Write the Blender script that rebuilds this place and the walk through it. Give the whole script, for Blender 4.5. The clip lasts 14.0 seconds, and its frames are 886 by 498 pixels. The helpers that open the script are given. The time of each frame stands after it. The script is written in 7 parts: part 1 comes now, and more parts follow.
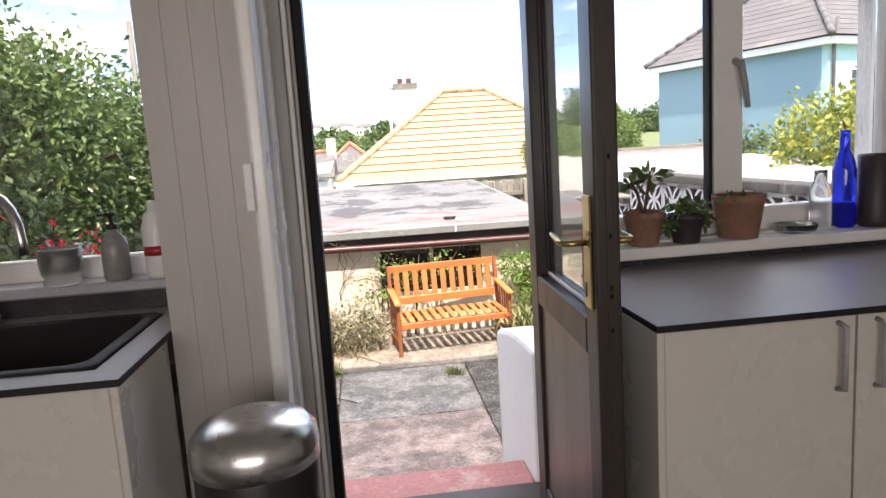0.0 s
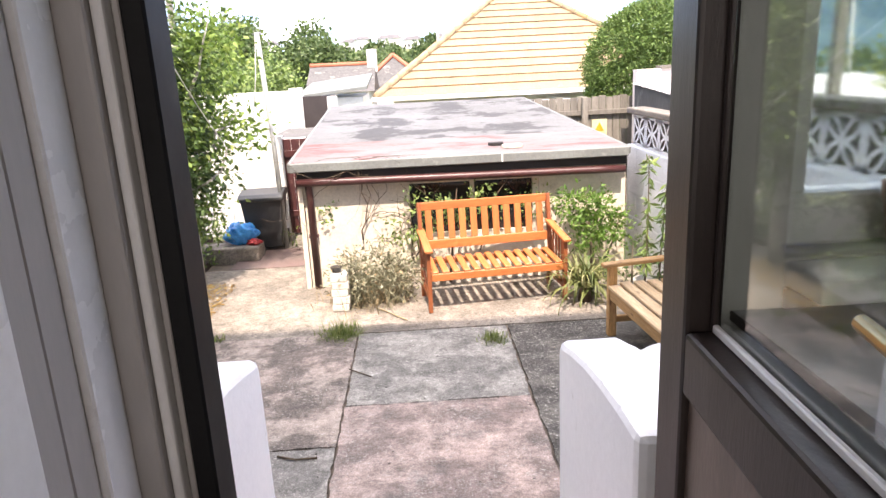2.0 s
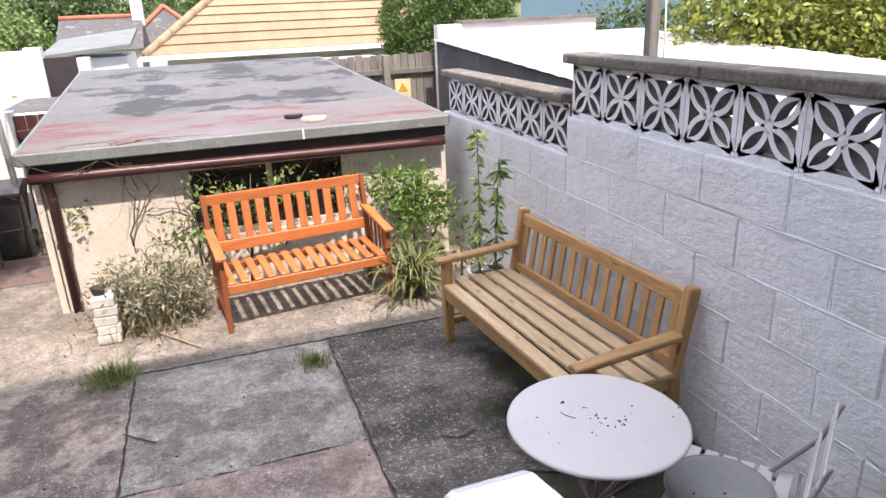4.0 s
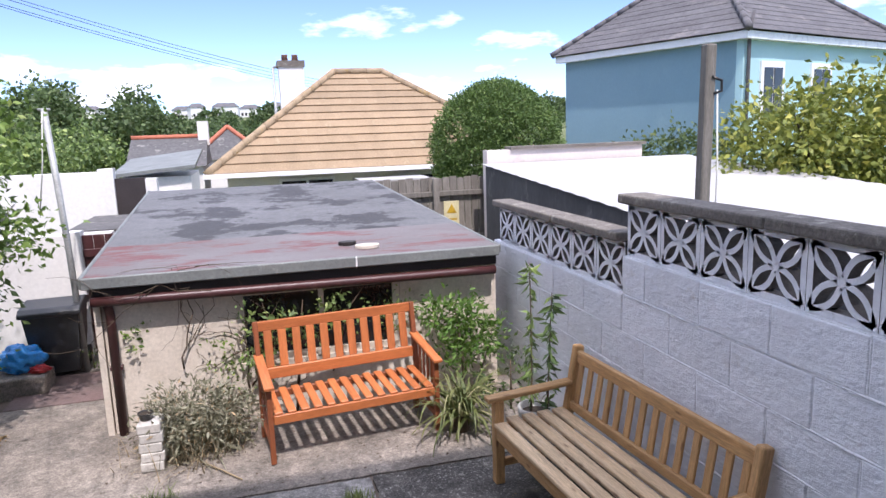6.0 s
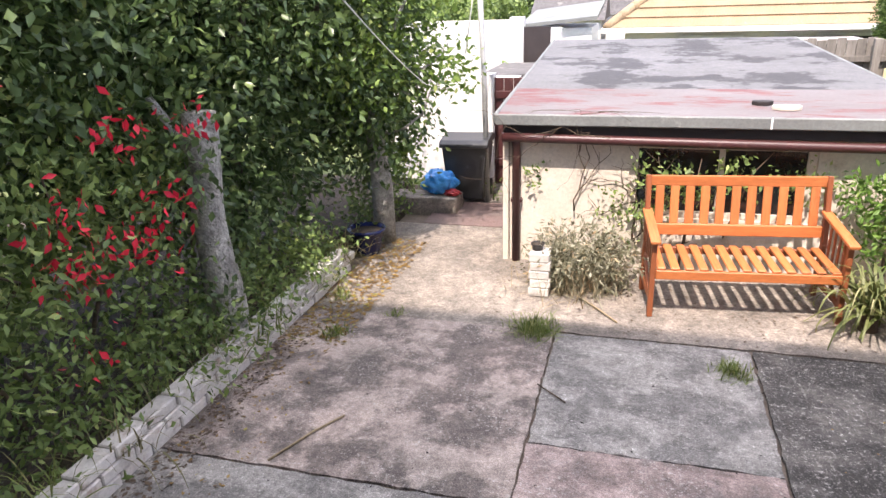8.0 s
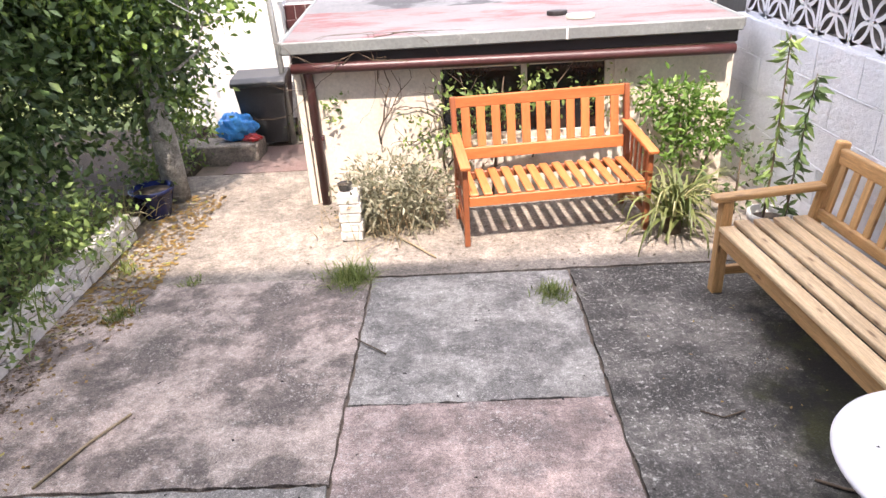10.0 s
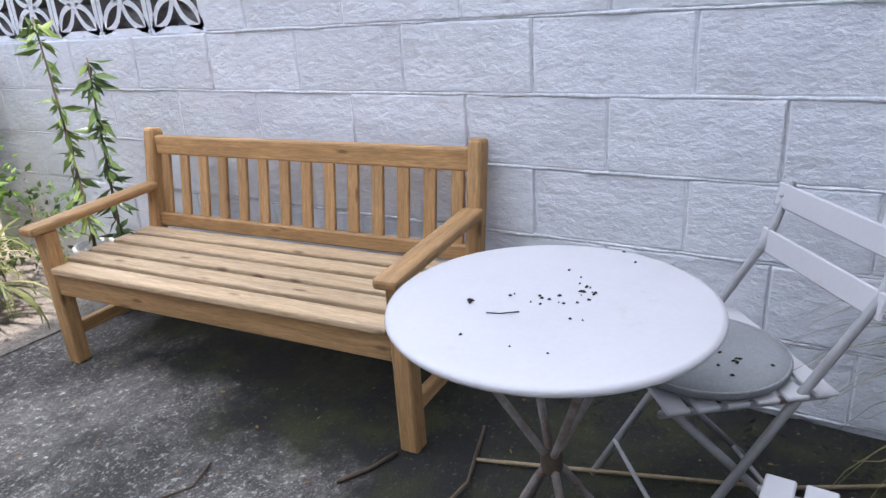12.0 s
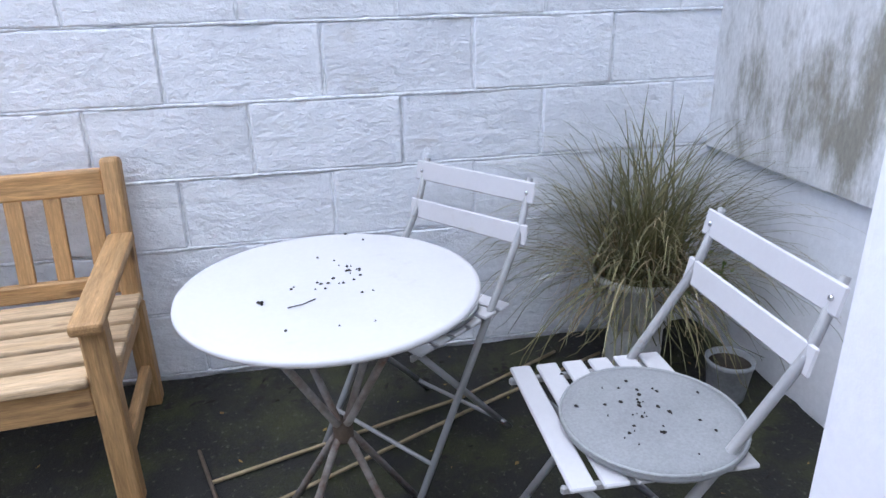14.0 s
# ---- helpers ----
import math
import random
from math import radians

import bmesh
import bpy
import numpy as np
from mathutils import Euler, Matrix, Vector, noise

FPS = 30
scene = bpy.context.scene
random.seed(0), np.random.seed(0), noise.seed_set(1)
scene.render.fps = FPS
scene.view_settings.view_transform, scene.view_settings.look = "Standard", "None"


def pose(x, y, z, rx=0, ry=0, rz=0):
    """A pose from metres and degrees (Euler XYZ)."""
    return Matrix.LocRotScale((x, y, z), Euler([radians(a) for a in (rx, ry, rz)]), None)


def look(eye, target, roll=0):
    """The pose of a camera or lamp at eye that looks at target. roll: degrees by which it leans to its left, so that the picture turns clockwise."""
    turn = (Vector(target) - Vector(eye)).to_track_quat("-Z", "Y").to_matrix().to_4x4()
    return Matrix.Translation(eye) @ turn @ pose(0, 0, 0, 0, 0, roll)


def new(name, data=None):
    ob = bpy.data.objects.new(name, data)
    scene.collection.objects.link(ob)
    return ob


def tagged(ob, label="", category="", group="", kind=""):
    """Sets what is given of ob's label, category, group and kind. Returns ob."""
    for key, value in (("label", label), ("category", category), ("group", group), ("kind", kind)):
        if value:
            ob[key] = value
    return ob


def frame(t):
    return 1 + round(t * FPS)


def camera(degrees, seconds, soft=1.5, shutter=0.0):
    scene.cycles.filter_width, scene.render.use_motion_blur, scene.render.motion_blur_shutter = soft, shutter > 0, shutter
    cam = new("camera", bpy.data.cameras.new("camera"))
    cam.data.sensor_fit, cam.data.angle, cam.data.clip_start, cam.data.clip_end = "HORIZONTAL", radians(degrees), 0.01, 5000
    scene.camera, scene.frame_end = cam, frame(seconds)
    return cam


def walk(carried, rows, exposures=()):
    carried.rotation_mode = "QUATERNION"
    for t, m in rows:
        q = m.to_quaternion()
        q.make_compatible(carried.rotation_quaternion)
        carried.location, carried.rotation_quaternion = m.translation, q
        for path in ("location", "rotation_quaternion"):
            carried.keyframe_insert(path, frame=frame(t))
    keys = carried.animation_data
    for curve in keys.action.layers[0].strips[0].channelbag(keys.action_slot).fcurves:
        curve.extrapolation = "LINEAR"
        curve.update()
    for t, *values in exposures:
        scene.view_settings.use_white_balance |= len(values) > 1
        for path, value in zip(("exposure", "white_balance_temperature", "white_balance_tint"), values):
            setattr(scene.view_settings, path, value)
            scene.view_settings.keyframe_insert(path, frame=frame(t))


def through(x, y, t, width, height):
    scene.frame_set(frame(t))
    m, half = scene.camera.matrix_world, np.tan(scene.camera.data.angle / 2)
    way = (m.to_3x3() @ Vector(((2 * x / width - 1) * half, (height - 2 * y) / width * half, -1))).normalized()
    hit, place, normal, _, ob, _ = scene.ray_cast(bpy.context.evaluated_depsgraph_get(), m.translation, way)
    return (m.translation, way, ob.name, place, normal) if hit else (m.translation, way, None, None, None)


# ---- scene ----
cam = camera(66.3, 14.0)
PATH = [
    (0, (0.468, -0.211, 2.068), (0.68, 1.755, 1.772), -3.6),
    (0.5, (0.488, 0.083, 2.075), (0.675, 2.048, 1.748), -3.4),
    (1, (0.552, 0.404, 2.039), (0.693, 2.363, 1.662), -3.2),
    (1.5, (0.624, 0.703, 2.025), (0.716, 2.651, 1.582), -2.9),
    (2, (0.643, 1.058, 2.009), (0.706, 2.987, 1.486), -2.8),
    (2.5, (0.667, 1.37, 1.998), (0.776, 3.275, 1.4), -3.2),
    (3, (0.689, 1.646, 2.023), (0.945, 3.517, 1.362), -3.3),
    (3.5, (0.728, 1.882, 2.016), (1.202, 3.696, 1.32), -3.3),
    (3.7, (0.736, 1.952, 2.017), (1.311, 3.737, 1.32), -3.1),
    (5.8, (0.723, 2.071, 2.161), (1.368, 3.929, 1.794), -2.1),
    (6, (0.703, 2.081, 2.161), (1.227, 3.979, 1.811), -1.9),
    (6.5, (0.647, 2.1, 2.155), (0.821, 4.059, 1.794), -1.4),
    (7, (0.587, 2.114, 2.126), (0.412, 4.056, 1.683), -1.2),
    (7.5, (0.545, 2.109, 2.09), (0.094, 3.973, 1.524), -1.4),
    (7.7, (0.522, 2.104, 2.074), (-0.006, 3.931, 1.454), -1.5),
    (9.8, (0.663, 2.395, 1.936), (0.482, 4.17, 1.032), -3.6),
    (10, (0.667, 2.498, 1.92), (0.605, 4.293, 1.04), -3.6),
    (10.5, (0.684, 2.719, 1.798), (0.992, 4.526, 0.998), -3.2),
    (11, (0.715, 2.929, 1.572), (1.462, 4.638, 0.849), -3.4),
    (11.5, (0.763, 3.094, 1.362), (1.969, 4.535, 0.678), -4.0),
    (12, (0.777, 3.248, 1.233), (2.367, 4.247, 0.542), -3.9),
    (12.5, (0.735, 3.394, 1.205), (2.54, 3.88, 0.493), -3.4),
    (13, (0.722, 3.504, 1.218), (2.582, 3.55, 0.486), -2.8),
    (13.5, (0.685, 3.575, 1.243), (2.529, 3.326, 0.509), -2.1),
    (14, (0.561, 3.702, 1.264), (2.389, 3.346, 0.534), -1.3),
]
EXPO = [(0.0, 2.75, 7500, 17), (1.0, 2.75, 7500, 17), (1.5, 2.75, 7500, 18), (2.0, 2.75, 7450, 20), (3.0, 2.4, 7400, 20), (3.7, 2.2, 7150, 20), (5.8, 1.6, 6250, 22), (6.4, 1.6, 6250, 22),
        (7.0, 1.85, 6450, 22), (7.7, 2.25, 6950, 22), (9.8, 2.65, 7100, 22), (10.5, 2.45, 7000, 21), (11.0, 2.2, 6800, 18), (12.0, 2.35, 6350, 16), (12.5, 2.5, 6250, 15), (14.0, 2.65, 6200, 15)]
walk(cam, [(t, look(eye, target, roll)) for t, eye, target, roll in PATH], EXPO)

# ---- daylight ----
SUN_EL, SUN_AZ = radians(60), radians(180)
world = bpy.data.worlds.new("sky")
scene.world = world
world.use_nodes = True
wn, wl = world.node_tree.nodes, world.node_tree.links
wn.clear()
w_out, w_bg, w_sky = wn.new("ShaderNodeOutputWorld"), wn.new("ShaderNodeBackground"), wn.new("ShaderNodeTexSky")
w_sky.sky_type, w_sky.sun_disc, w_sky.sun_elevation, w_sky.sun_rotation = "NISHITA", False, SUN_EL, SUN_AZ
w_sky.dust_density, w_sky.ozone_density, w_sky.air_density = 0.0, 2.5, 0.45
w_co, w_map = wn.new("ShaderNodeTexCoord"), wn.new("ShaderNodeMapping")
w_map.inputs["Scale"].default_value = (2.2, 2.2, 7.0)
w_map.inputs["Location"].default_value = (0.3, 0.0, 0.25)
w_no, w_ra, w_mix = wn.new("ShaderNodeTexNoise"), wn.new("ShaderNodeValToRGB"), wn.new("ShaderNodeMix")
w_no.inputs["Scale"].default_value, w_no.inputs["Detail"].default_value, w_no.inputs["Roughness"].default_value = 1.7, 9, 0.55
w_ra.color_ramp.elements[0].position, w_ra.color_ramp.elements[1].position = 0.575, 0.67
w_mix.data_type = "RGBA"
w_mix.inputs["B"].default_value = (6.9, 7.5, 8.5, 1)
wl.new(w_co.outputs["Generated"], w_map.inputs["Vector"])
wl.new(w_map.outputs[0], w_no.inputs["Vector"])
# broken cumulus low down; bright cover added overhead, out of view, lifts the shade
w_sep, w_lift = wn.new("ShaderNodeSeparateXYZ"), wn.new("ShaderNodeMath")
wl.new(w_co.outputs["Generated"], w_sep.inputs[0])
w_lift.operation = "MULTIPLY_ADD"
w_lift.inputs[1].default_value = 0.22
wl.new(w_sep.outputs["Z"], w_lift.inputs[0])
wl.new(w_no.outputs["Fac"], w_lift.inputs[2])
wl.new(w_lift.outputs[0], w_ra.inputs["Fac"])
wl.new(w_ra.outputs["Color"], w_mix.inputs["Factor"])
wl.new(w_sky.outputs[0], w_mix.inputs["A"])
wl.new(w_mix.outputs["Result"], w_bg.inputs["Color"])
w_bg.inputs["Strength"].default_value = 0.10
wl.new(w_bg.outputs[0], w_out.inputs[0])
sun = new("sun", bpy.data.lights.new("sun", "SUN"))
sun.data.energy, sun.data.angle, sun.data.color = 1.8, radians(1.0), (1.0, 0.95, 0.87)
sun.matrix_world = look((0, 0, 20), (0.01 * 10, 5.0 + 0.0, 20 - 5.0 * math.tan(SUN_EL)))


# area lamp added in an unseen, assumed opening behind, to brighten the kitchen
back = new("kitchen_fill", bpy.data.lights.new("kitchen_fill", "AREA"))
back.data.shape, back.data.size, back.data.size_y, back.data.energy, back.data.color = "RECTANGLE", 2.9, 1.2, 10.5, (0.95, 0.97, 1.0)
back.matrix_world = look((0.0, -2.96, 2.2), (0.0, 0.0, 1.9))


# ---- materials ----
def mat(name, c1, c2=None, scale=3.0, rough=0.7, bump=0.15, fine=60.0, metal=0.0, c3=None, amount=0.35, size3=1.5, local=False,
        stretch=(1, 1, 1), rand=0.0, grain=0.25, dist=0.004, gloss=0.5, coat=0.0, edge=0.12, mottle=0.0, patch=0.0, speck=0.0, moss_shade=None, knots=0.0):
    """Procedural surface: broad colour drift, fine grain, optional stains of a third colour, relief and wear."""
    m = bpy.data.materials.new(name)
    m.use_nodes = True
    n, l = m.node_tree.nodes, m.node_tree.links
    b = n["Principled BSDF"]
    c2 = c2 or tuple(x * 0.75 for x in c1)
    co, mp = n.new("ShaderNodeTexCoord"), n.new("ShaderNodeMapping")
    geo = n.new("ShaderNodeNewGeometry")
    l.new(co.outputs["Object"] if local else geo.outputs["Position"], mp.inputs["Vector"])
    mp.inputs["Scale"].default_value = stretch
    if local:
        oi, mul = n.new("ShaderNodeObjectInfo"), n.new("ShaderNodeMath")
        mul.operation = "MULTIPLY"
        mul.inputs[1].default_value = 37.0
        l.new(oi.outputs["Random"], mul.inputs[0])
        l.new(mul.outputs[0], mp.inputs["Location"])

    def tex(s, d=6, r=0.6):
        t = n.new("ShaderNodeTexNoise")
        t.inputs["Scale"].default_value, t.inputs["Detail"].default_value, t.inputs["Roughness"].default_value = s, d, r
        l.new(mp.outputs[0], t.inputs["Vector"])
        return t

    def ramp(src, a, z):
        r = n.new("ShaderNodeMapRange")
        r.inputs["From Min"].default_value, r.inputs["From Max"].default_value = a, z
        l.new(src, r.inputs["Value"])
        return r.outputs["Result"]

    def mix(f, a, z, kind="MIX"):
        x = n.new("ShaderNodeMix")
        x.data_type, x.blend_type = "RGBA", kind
        for key, v in (("Factor", f), ("A", a), ("B", z)):
            if isinstance(v, (tuple, float, int)):
                x.inputs[key].default_value = (*v, 1) if isinstance(v, tuple) else v
            else:
                l.new(v, x.inputs[key])
        return x.outputs["Result"]

    broad, small = tex(scale), tex(fine, 4, 0.7)
    col = mix(ramp(broad.outputs["Fac"], 0.32, 0.68), c1, c2)
    if c3:
        st = tex(size3, 9, 0.68)
        col = mix(ramp(st.outputs["Fac"], 0.66 - amount * 0.4, 0.66 - amount * 0.4 + edge), col, c3)
    if mottle:
        for s, lo in ((9.0, 1 - mottle), (34.0, 1 - mottle * 0.8)):
            mo = tex(s, 10, 0.75)
            tone = mix(ramp(mo.outputs["Fac"], 0.36, 0.62), (lo,) * 3, (1 + mottle * 0.35,) * 3)
            col = mix(1.0, col, tone, "MULTIPLY")
    if patch:
        pa = tex(2.0, 10, 0.7)
        tone = mix(ramp(pa.outputs["Fac"], 0.46, 0.55), (1 - patch,) * 3, (1.08, 1.07, 1.06))
        col = mix(1.0, col, tone, "MULTIPLY")
    if speck:
        where = ramp(tex(3.1, 6, 0.6).outputs["Fac"], 0.40, 0.62)
        for s, a, z, tone in ((48.0, 0.57, 0.68, (0.66, 0.62, 0.57)), (120.0, 0.58, 0.68, (0.68, 0.64, 0.59)), (30.0, 0.66, 0.70, (0.10, 0.085, 0.075)), (80.0, 0.66, 0.70, (0.12, 0.105, 0.09))):
            dots = ramp(tex(s, 3, 0.55).outputs["Fac"], a, z)
            amt = n.new("ShaderNodeMath")
            amt.operation = "MULTIPLY"
            l.new(dots, amt.inputs[0])
            gate = n.new("ShaderNodeMath")
            gate.operation = "MULTIPLY_ADD"
            l.new(where, gate.inputs[0])
            gate.inputs[1].default_value, gate.inputs[2].default_value = 0.75 * speck, 0.25 * speck
            l.new(gate.outputs[0], amt.inputs[1])
            col = mix(amt.outputs[0], col, tone)
    if knots:
        vo, jig = n.new("ShaderNodeTexVoronoi"), n.new("ShaderNodeMapping")
        jig.inputs["Scale"].default_value = (9.0, 2.2, 2.2)
        l.new(mp.outputs[0], jig.inputs["Vector"])
        l.new(jig.outputs[0], vo.inputs["Vector"])
        vo.inputs["Scale"].default_value = 1.0
        kn = ramp(vo.outputs["Distance"], 0.16, 0.07)
        km = n.new("ShaderNodeMath")
        km.operation = "MULTIPLY"
        l.new(kn, km.inputs[0])
        km.inputs[1].default_value = knots
        col = mix(km.outputs[0], col, (0.12, 0.05, 0.02))
    if moss_shade:
        # damp green-black growth from the wall's foot, ragged edge; tints also carry under-bench shade
        sep, add, slant = n.new("ShaderNodeSeparateXYZ"), n.new("ShaderNodeMath"), n.new("ShaderNodeMath")
        l.new(geo.outputs["Position"], sep.inputs[0])
        slant.operation = "MULTIPLY_ADD"
        l.new(sep.outputs["Y"], slant.inputs[0])
        slant.inputs[1].default_value = -0.35
        l.new(sep.outputs["X"], slant.inputs[2])
        add.operation = "MULTIPLY_ADD"
        l.new(tex(2.6, 8, 0.65).outputs["Fac"], add.inputs[0])
        add.inputs[1].default_value = 1.1
        l.new(slant.outputs[0], add.inputs[2])
        tint = mix(ramp(tex(4.5, 8, 0.65).outputs["Fac"], 0.45, 0.62), (0.012, 0.011, 0.009), (0.034, 0.036, 0.010))
        tint = mix(ramp(tex(55.0, 4, 0.6).outputs["Fac"], 0.60, 0.66), tint, (0.07, 0.066, 0.05))
        col = mix(ramp(add.outputs[0], moss_shade, moss_shade + 0.26), col, tint)
    dark = mix(ramp(small.outputs["Fac"], 0.3, 0.7), (1 - grain,) * 3, (1 + grain * 0.4,) * 3)
    col = mix(1.0, col, dark, "MULTIPLY")
    if rand:
        oi2, hs, rr = n.new("ShaderNodeObjectInfo"), n.new("ShaderNodeHueSaturation"), n.new("ShaderNodeMapRange")
        rr.inputs["To Min"].default_value, rr.inputs["To Max"].default_value = 1 - rand, 1 + rand
        l.new(oi2.outputs["Random"], rr.inputs["Value"])
        l.new(rr.outputs["Result"], hs.inputs["Value"])
        l.new(col, hs.inputs["Color"])
        col = hs.outputs["Color"]
    l.new(col, b.inputs["Base Color"])
    rg = n.new("ShaderNodeMapRange")
    rg.inputs["To Min"].default_value, rg.inputs["To Max"].default_value = max(0.03, rough - 0.12), min(1.0, rough + 0.12)
    l.new(broad.outputs["Fac"], rg.inputs["Value"])
    l.new(rg.outputs["Result"], b.inputs["Roughness"])
    b.inputs["Metallic"].default_value = metal
    b.inputs["Specular IOR Level"].default_value = gloss
    b.inputs["Coat Weight"].default_value = coat
    if bump:
        bp, ad = n.new("ShaderNodeBump"), n.new("ShaderNodeMath")
        ad.operation = "MULTIPLY_ADD"
        ad.inputs[1].default_value = 2.0
        l.new(broad.outputs["Fac"], ad.inputs[0])
        l.new(small.outputs["Fac"], ad.inputs[2])
        bp.inputs["Strength"].default_value, bp.inputs["Distance"].default_value = bump, dist
        l.new(ad.outputs[0], bp.inputs["Height"])
        l.new(bp.outputs[0], b.inputs["Normal"])
    return m


def leaf_mat(name, c1, c2, c3=None, rough=0.5, through=0.25):
    """Leaves: each one takes its own tone, and some light comes through."""
    m = bpy.data.materials.new(name)
    m.use_nodes = True
    n, l = m.node_tree.nodes, m.node_tree.links
    b, out = n["Principled BSDF"], n["Material Output"]
    geo, rp = n.new("ShaderNodeNewGeometry"), n.new("ShaderNodeValToRGB")
    e = rp.color_ramp.elements
    e[0].color, e[1].color = (*c1, 1), (*c2, 1)
    if c3:
        k = e.new(0.9)
        k.color = (*c2, 1)
        e[-1].color = (*c3, 1)
    l.new(geo.outputs["Random Per Island"], rp.inputs["Fac"])
    l.new(rp.outputs["Color"], b.inputs["Base Color"])
    b.inputs["Roughness"].default_value = rough
    b.inputs["Specular IOR Level"].default_value = 0.35
    t, mx = n.new("ShaderNodeBsdfTranslucent"), n.new("ShaderNodeMixShader")
    l.new(rp.outputs["Color"], t.inputs["Color"])
    mx.inputs[0].default_value = through
    l.new(b.outputs[0], mx.inputs[1])
    l.new(t.outputs[0], mx.inputs[2])
    l.new(mx.outputs[0], out.inputs["Surface"])
    return m


def clear_mat(name, tint=(1, 1, 1), rough=0.0, ior=1.45):
    m = bpy.data.materials.new(name)
    m.use_nodes = True
    b = m.node_tree.nodes["Principled BSDF"]
    b.inputs["Base Color"].default_value = (*tint, 1)
    b.inputs["Transmission Weight"].default_value, b.inputs["Roughness"].default_value, b.inputs["IOR"].default_value = 1.0, rough, ior
    return m


M_slab_grey = mat("slab_grey", (0.48, 0.455, 0.42), (0.33, 0.315, 0.29), 2.0, 0.85, 0.9, 130, c3=(0.70, 0.68, 0.64), amount=0.2, size3=45, grain=0.6, edge=0.08, mottle=0.42, patch=0.5, speck=0.6)
M_slab_mauve = mat("slab_mauve", (0.55, 0.44, 0.385), (0.37, 0.315, 0.28), 1.5, 0.85, 0.9, 130, c3=(0.62, 0.56, 0.52), amount=0.17, size3=45, grain=0.6, edge=0.08, mottle=0.42, patch=0.6, speck=0.6)
M_slab_pink = mat("slab_pink", (0.56, 0.42, 0.375), (0.40, 0.32, 0.295), 1.5, 0.85, 0.9, 130, c3=(0.30, 0.27, 0.255), amount=0.34, size3=5, grain=0.6, edge=0.2, mottle=0.42, patch=0.4, speck=0.6)
M_slab_dark = mat("slab_dark", (0.065, 0.06, 0.052), (0.27, 0.25, 0.225), 1.0, 0.85, 0.9, 130, c3=(0.70, 0.68, 0.62), amount=0.24, size3=40, grain=0.6, edge=0.08, mottle=0.5, patch=0.45, speck=0.5, moss_shade=0.70)
M_path = mat("path_concrete", (0.37, 0.325, 0.275), (0.26, 0.225, 0.19), 1.3, 0.9, 0.9, 110, c3=(0.24, 0.205, 0.175), amount=0.26, size3=6, grain=0.55, edge=0.2, mottle=0.42, patch=0.2, speck=0.15)
M_path_red = mat("path_red", (0.20, 0.13, 0.12), (0.14, 0.11, 0.10), 2.5, 0.9, 0.6, 70, grain=0.4)
M_joint = mat("joint_dirt", (0.17, 0.13, 0.10), (0.10, 0.08, 0.06), 9, 0.95, 0.6, 70)
M_soil = mat("soil", (0.07, 0.05, 0.035), (0.045, 0.035, 0.025), 6, 0.95, 0.9, 70, dist=0.01, c3=(0.14, 0.10, 0.06), amount=0.3, size3=12)
M_grassland = mat("grassland", (0.10, 0.14, 0.045), (0.16, 0.17, 0.06), 0.05, 0.95, 0.3, 2.0, c3=(0.05, 0.08, 0.03), amount=0.4, size3=0.03)
M_block_inner = mat("dark_inner_concrete", (0.16, 0.135, 0.115), (0.10, 0.085, 0.075), 9, 0.9, 0.4, 120, grain=0.3)
M_block = mat("white_block_paint", (0.80, 0.81, 0.83), (0.74, 0.75, 0.78), 3.5, 0.6, 0.55, 24, grain=0.06, dist=0.02, rand=0.05, stretch=(1, 0.75, 1.25), mottle=0.05, c3=(0.62, 0.60, 0.57), amount=0.1, size3=5)
M_mortar = mat("white_mortar", (0.79, 0.80, 0.82), (0.72, 0.73, 0.75), 6, 0.7, 0.8, 50, dist=0.006, c3=(0.40, 0.39, 0.38), amount=0.1, size3=5)
M_lattice = mat("lattice_paint", (0.80, 0.80, 0.82), (0.70, 0.70, 0.71), 6, 0.65, 0.35, 60, c3=(0.42, 0.40, 0.36), amount=0.17, size3=9, grain=0.1)
M_cap = mat("cap_stone", (0.19, 0.17, 0.145), (0.12, 0.105, 0.09), 6, 0.9, 0.8, 60, c3=(0.36, 0.34, 0.29), amount=0.25, size3=9, grain=0.4, dist=0.006)
M_render = mat("white_render", (0.80, 0.80, 0.81), (0.73, 0.74, 0.75), 1.5, 0.75, 0.5, 45, grain=0.07, c3=(0.66, 0.65, 0.62), amount=0.1, size3=2.0)
M_render_old = mat("stained_render", (0.68, 0.68, 0.67), (0.52, 0.52, 0.50), 1.6, 0.85, 0.8, 60, grain=0.2, dist=0.006, c3=(0.26, 0.245, 0.20), amount=0.42, size3=2.6, stretch=(1.6, 1.6, 0.55))
M_wing = mat("white_wing_paint", (0.82, 0.82, 0.83), (0.76, 0.76, 0.78), 2.0, 0.6, 0.35, 40, grain=0.04, c3=(0.50, 0.48, 0.45), amount=0.02, size3=8)
M_cream = mat("cream_render", (0.66, 0.59, 0.50), (0.56, 0.49, 0.41), 2.0, 0.85, 0.6, 50, c3=(0.40, 0.34, 0.27), amount=0.18, size3=3, grain=0.18)
M_felt = mat("roof_felt", (0.145, 0.147, 0.15), (0.115, 0.117, 0.12), 0.9, 0.75, 0.35, 60, c3=(0.045, 0.045, 0.047), amount=0.38, size3=1.6, stretch=(0.9, 0.9, 1), grain=0.25, edge=0.04, mottle=0.2)
M_felt_red = mat("roof_felt_red", (0.165, 0.155, 0.155), (0.135, 0.115, 0.115), 1.2, 0.75, 0.35, 60, c3=(0.15, 0.06, 0.06), amount=0.40, size3=2.6, stretch=(0.6, 2.0, 1), grain=0.25, edge=0.1)
